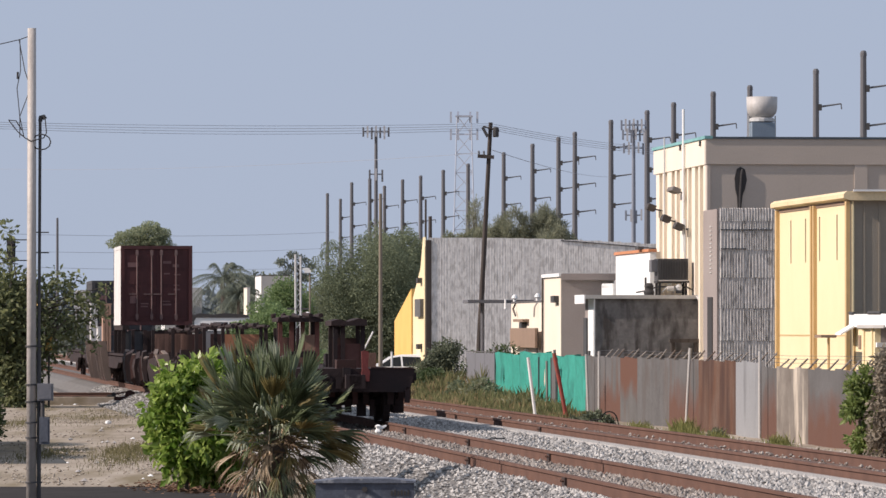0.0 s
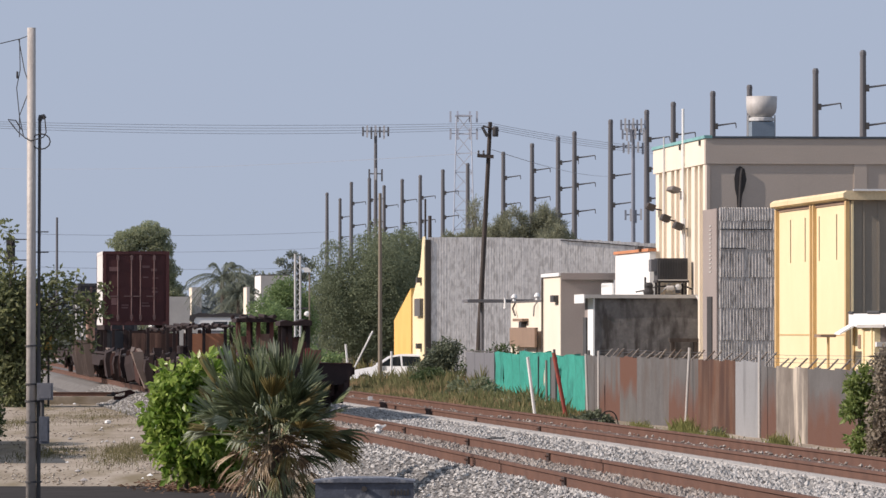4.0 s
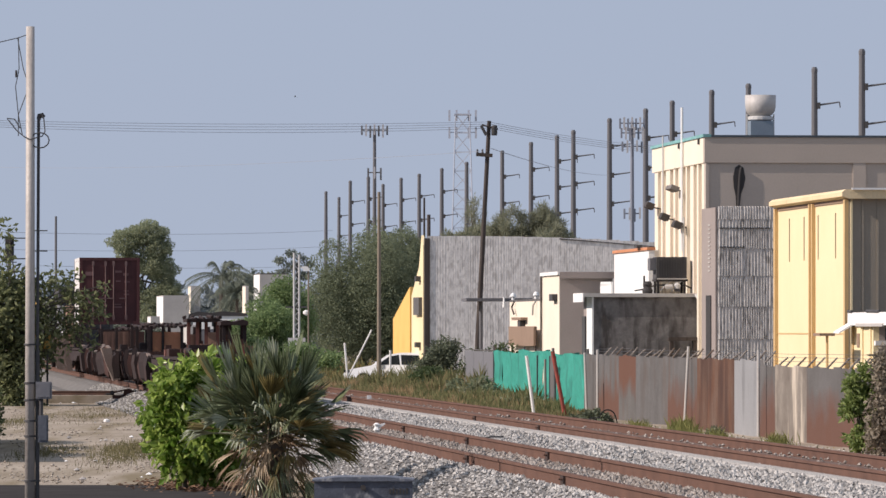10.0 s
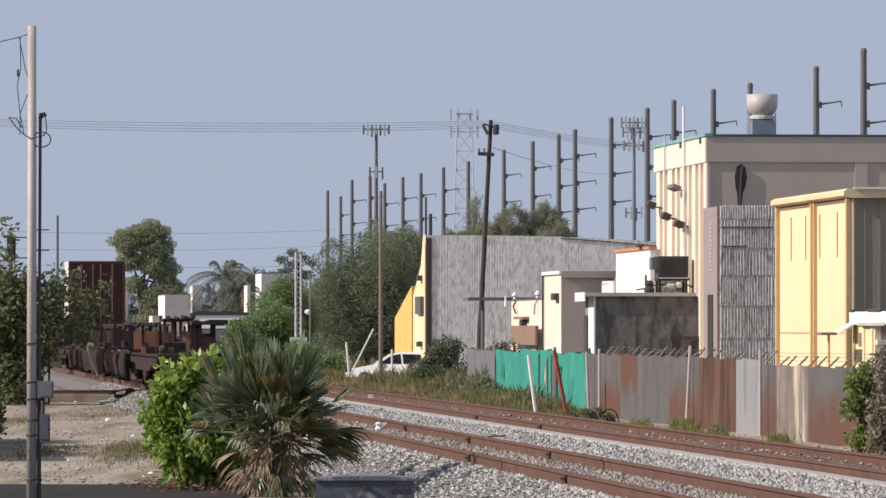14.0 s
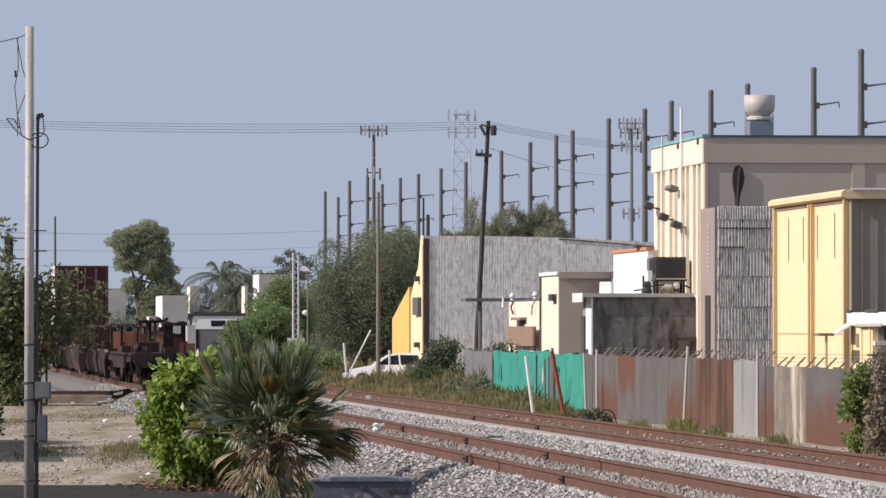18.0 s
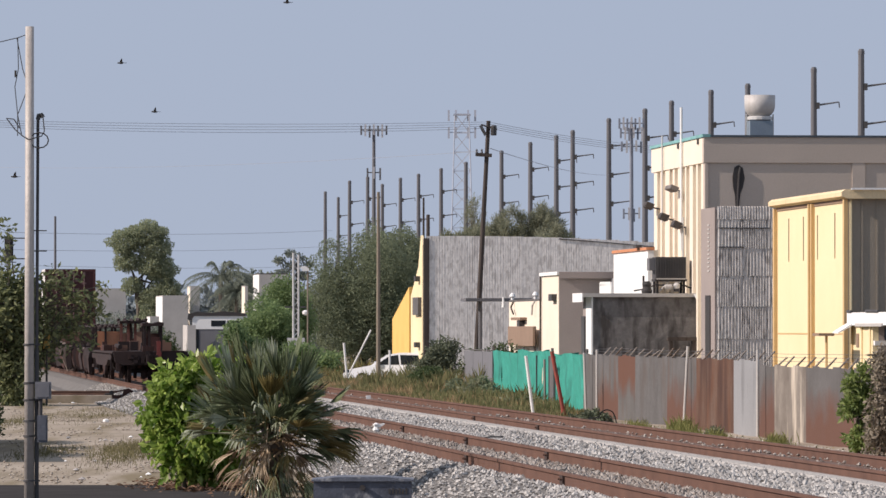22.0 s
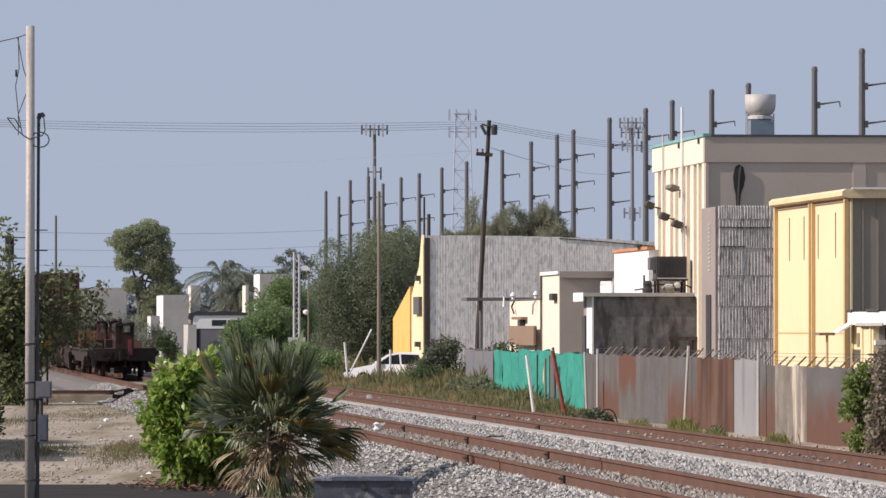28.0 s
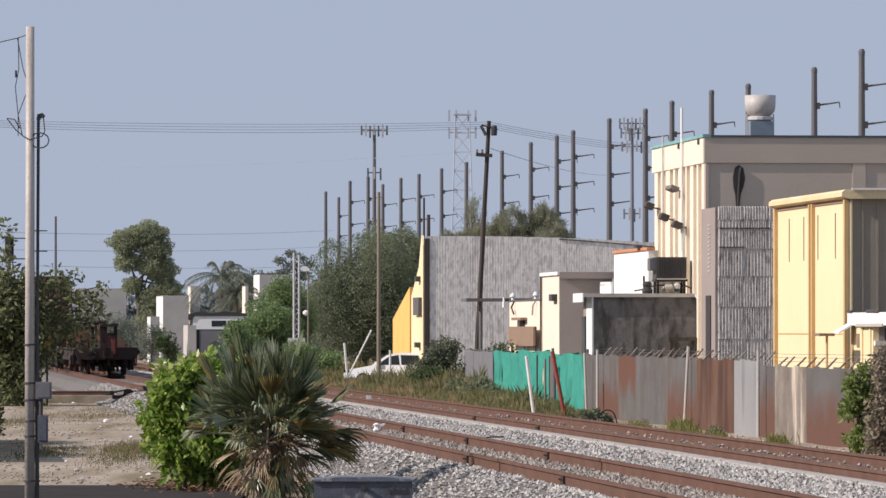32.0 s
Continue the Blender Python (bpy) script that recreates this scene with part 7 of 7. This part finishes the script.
# loose things on the yard
st = thing("switch_stand", "low rusty track switch stand", "switch stand", pose(-10.296, 184.481, -0.408))
part("base", Shape().box(-0.5, 0.6, -0.2, 0.2, 0, 0.12), M_car_rust, st)
part("housing", Shape().prism([(-0.16, 0.12), (-0.12, 0.28), (0.03, 0.34), (0.2, 0.26), (0.23, 0.12)], "y", -0.16, 0.16), M_car_rust, st)
part("lever", Shape().tube((0.05, 0, 0.32), (-0.5, 0, 0.2), 0.025), M_car_rust, st)
part("lever_weight", Shape().tube((-0.52, -0.08, 0.2), (-0.52, 0.08, 0.2), 0.07, n=12), M_black, st)
random.seed(9)
for k in range(26):
    x, yy = random.uniform(105, 265), random.uniform(700, 852)
    s = (yy - 583) / 2.5
    r = random.uniform(0.03, 0.08)
    pts = [(r * random.uniform(0.7, 1.2) * c, r * random.uniform(0.7, 1.2) * q, r * 0.55 * e) for c, q, e in ((1, 0, 0.2), (0.3, 1, 0.1), (-0.9, 0.4, 0.2), (-0.5, -0.9, 0.1), (0.6, -0.8, 0.2), (0.1, 0, 1.2), (0, 0, -0.5))]
    solid("rubble_stone", Shape().add(pts, [(i, (i + 1) % 5, 5) for i in range(5)] + [((i + 1) % 5, i, 6) for i in range(5)]), M_stone if k % 3 else M_white, "pale rubble stone on the dirt", "stone", pose((x - 784) / s, 9962 / s, GROUND + 0.02), "rubble on the yard")
solid("litter_bag", Shape().lathe([(0.02, 0), (0.09, 0.02), (0.08, 0.08), (0.02, 0.1)], 7), M_white, "crumpled white litter on the dirt", "litter", pose(-9, 150.939, GROUND))
solid("litter_sheet", Shape().lathe([(0.04, 0), (0.07, 0.06), (0.04, 0.12), (0.07, 0.17), (0.02, 0.2)], 6).prism([(0.0, 0.12), (0.05, 0.17), (0.16, 0.2), (0.17, 0.17), (0.08, 0.11)], "y", -0.03, 0.03), M_white, "white litter between the rails", "litter", pose(-1.303, 111.933, -0.19))
solid("branch", Shape().path([(0, 0, 0.0), (0.16, 0.05, 0.07), (0.34, 0.08, 0.12), (0.56, 0.1, 0.22)], 0.016, 5).path([(0.34, 0.08, 0.12), (0.46, 0.0, 0.1), (0.55, 0.0, 0.13)], 0.01, 5), M_black, "dark dead branch on the ballast", "branch", pose(-0.902, 88.946, -0.45))
solid("branch", Shape().path([(-0.25, 0, 0.02), (0.0, 0.4, 0.05), (0.22, 0.9, 0.04)], 0.014, 5), M_black, "dark dead branch on the ballast", "branch", pose(0.917, 103.771, -0.17))
pipe = [(math.cos(k * 0.3) * 0.2, 0, math.sin(k * 0.3) * 0.22) for k in range(1, 11)]
solid("rubber_hose", Shape().path([(-0.4, 0.3, 0.02)] + [(x + 0.05, y, z + 0.02) for x, y, z in pipe[::-1]] + [(0.3, 0, -0.15)], 0.016, 6), M_rubber, "black hose arched beside the track", "hose", pose(4.014, 138.361, -0.35))


# ---- loose ballast stones ----
def ballast_stones():
    rng = np.random.default_rng(7)
    base = np.array([(1, 0, 0), (-0.2, 0.9, 0.1), (-0.8, -0.5, 0), (0.3, -0.8, 0.1), (0.05, 0.05, 0.8), (-0.05, 0, -0.5)])
    fs0 = np.array([(0, 1, 4), (1, 2, 4), (2, 3, 4), (3, 0, 4), (1, 0, 5), (2, 1, 5), (3, 2, 5), (0, 3, 5)])
    n = 95000
    d = 62 + 150 * rng.random(n) ** 1.7
    a = rng.uniform(7.6, 17.4, n)
    z = np.interp(a, [b[0] for b in BED], [b[1] for b in BED])
    keep = np.ones(n, bool)
    for t in TRACKS:
        for q in (-0.753, 0.753):
            keep &= np.abs(a - t - q) > 0.1
    packed = np.abs(a - TRACKS[1]) < 0.66
    z = np.where(packed, -0.15, z)
    keep &= ~packed | (rng.random(len(a)) < 0.1)
    a, d, z = a[keep], d[keep], z[keep]
    n = len(a)
    ang = rng.uniform(0, math.tau, n)
    size = 0.018 + 0.034 * rng.random(n) ** 1.3
    v = base[None] * (0.75 + 0.5 * rng.random((n, 6, 3))) * size[:, None, None]
    c, s = np.cos(ang)[:, None], np.sin(ang)[:, None]
    x, y = v[..., 0] * c - v[..., 1] * s, v[..., 0] * s + v[..., 1] * c
    v = np.stack([x + (a + LEAN * d)[:, None], y + d[:, None], v[..., 2] + z[:, None] + size[:, None] * 0.35], -1)
    f = fs0[None] + (np.arange(n) * 6)[:, None, None]
    inner = (np.abs(a - TRACKS[0]) < 0.7) | (np.abs(a - TRACKS[1]) < 0.75)
    for pick, m, label in ((~inner, M_pebble, "loose grey crushed stones beside the rails"), (inner, M_pebble_brown, "dusty brownish crushed stones between the rails")):
        k = int(pick.sum())
        f = fs0[None] + (np.arange(k) * 6)[:, None, None]
        me = bpy.data.meshes.new("ballast_stones")
        me.from_pydata(v[pick].reshape(-1, 3).tolist(), [], f.reshape(-1, 3).tolist())
        me.materials.append(m)
        me.update()
        tagged(new("ballast_stones", me), label, "ballast", kind="stuff")


M_pebble_brown = leaf_mat("dusty_pebbles", (0.17, 0.14, 0.12), (0.38, 0.345, 0.31), 0.95, 0.0)
M_pebble = leaf_mat("pebbles", (0.20, 0.19, 0.18), (0.52, 0.50, 0.47), 0.9, 0.0)
ballast_stones()


def yard_clods():
    """Clods, pebbles and scraps strewn over the dirt yard."""
    rng = np.random.default_rng(21)
    base = np.array([(1, 0, 0), (-0.2, 0.9, 0.1), (-0.8, -0.5, 0), (0.3, -0.8, 0.1), (0.05, 0.05, 0.7), (-0.05, 0, -0.4)])
    fs0 = np.array([(0, 1, 4), (1, 2, 4), (2, 3, 4), (3, 0, 4), (1, 0, 5), (2, 1, 5), (3, 2, 5), (0, 3, 5)])
    n = 9000
    d = 91 + 130 * rng.random(n) ** 1.5
    a = rng.uniform(0.5, 7.6, n)
    patch = np.sin(a * 2.3 + d * 0.21) + np.sin(d * 0.37 - a)
    keep = patch + rng.normal(0, 0.8, n) > 0.2
    a, d = a[keep], d[keep]
    n = len(a)
    size = 0.012 + 0.035 * rng.random(n) ** 2.5
    v = base[None] * (0.7 + 0.6 * rng.random((n, 6, 3))) * size[:, None, None]
    v = np.stack([v[..., 0] + (a + LEAN * d)[:, None], v[..., 1] + d[:, None], v[..., 2] + GROUND + 0.02], -1)
    f = fs0[None] + (np.arange(n) * 6)[:, None, None]
    me = bpy.data.meshes.new("yard_clods")
    me.from_pydata(v.reshape(-1, 3).tolist(), [], f.reshape(-1, 3).tolist())
    me.materials.append(M_clod)
    me.update()
    tagged(new("yard_clods", me), "small clods and pebbles strewn on the dirt yard", "rubble", kind="stuff")


M_clod = leaf_mat("clods", (0.24, 0.20, 0.16), (0.42, 0.37, 0.31), 1.0, 0.0)
yard_clods()


def fence_rubble():
    """Pale rubble heaped here and there along the fence's foot."""
    rng = np.random.default_rng(31)
    s = Shape()
    for i in range(700):
        d0, r = ((153.891, 2.6), (150.874, 2.0), (134.552, 1.6), (130.712, 1.2), (141.637, 2.2), (124.825, 2.0))[i % 6]
        d, a, q = d0 + rng.normal(0, r), 20.7 + rng.normal(0, 0.28), rng.uniform(0.02, 0.06)
        x = a + LEAN * d
        s.add([(x + q * c, d + q * e, lie(a, d) + q * z) for c, e, z in ((1, 0, 0), (0.2, 0.9, 0.1), (-0.9, 0.3, 0), (0, -1, 0.1), (0.1, 0, 0.35 + 0.3 * rng.random()))], [(0, 1, 4), (1, 2, 4), (2, 3, 4), (3, 0, 4)])
    solid("fence_rubble", s, M_rubble, "pale rubble along the foot of the metal fence", "rubble", kind="stuff")


M_rubble = leaf_mat("pale_rubble", (0.26, 0.23, 0.20), (0.50, 0.46, 0.41), 0.95, 0.0)
fence_rubble()


def motions():
    for ob in CARS:
        m = ob.matrix_world.copy()
        step = (m.to_3x3() @ Vector((0, 1, 0))) * SPEED
        walk(ob, [(0.0, m), (32.0, Matrix.Translation(step * 32) @ m)])
    times = [i * 0.16 for i in range(200)] + [32.0]
    for ob, (x, y, z) in AXLES:
        walk(ob, [(t, pose(x, y, z, -math.degrees(SPEED * t / 0.42))) for t in times])
    for b, wings, t0, p, v, late in BIRDS:
        walk(b, [(t, Matrix.Translation(p + v * (t - t0) + Vector((0, 0, late * max(0.0, t - 21.0))))) for t in (0.0, 20.0, 20.6, 21.0, 21.5, 22.0, 22.5, 32.0)])
        for w, sg in wings:
            walk(w, [(i * 0.1, pose(0, 0, 0, sg * (18 + 38 * (-1) ** i))) for i in range(321)])


motions()
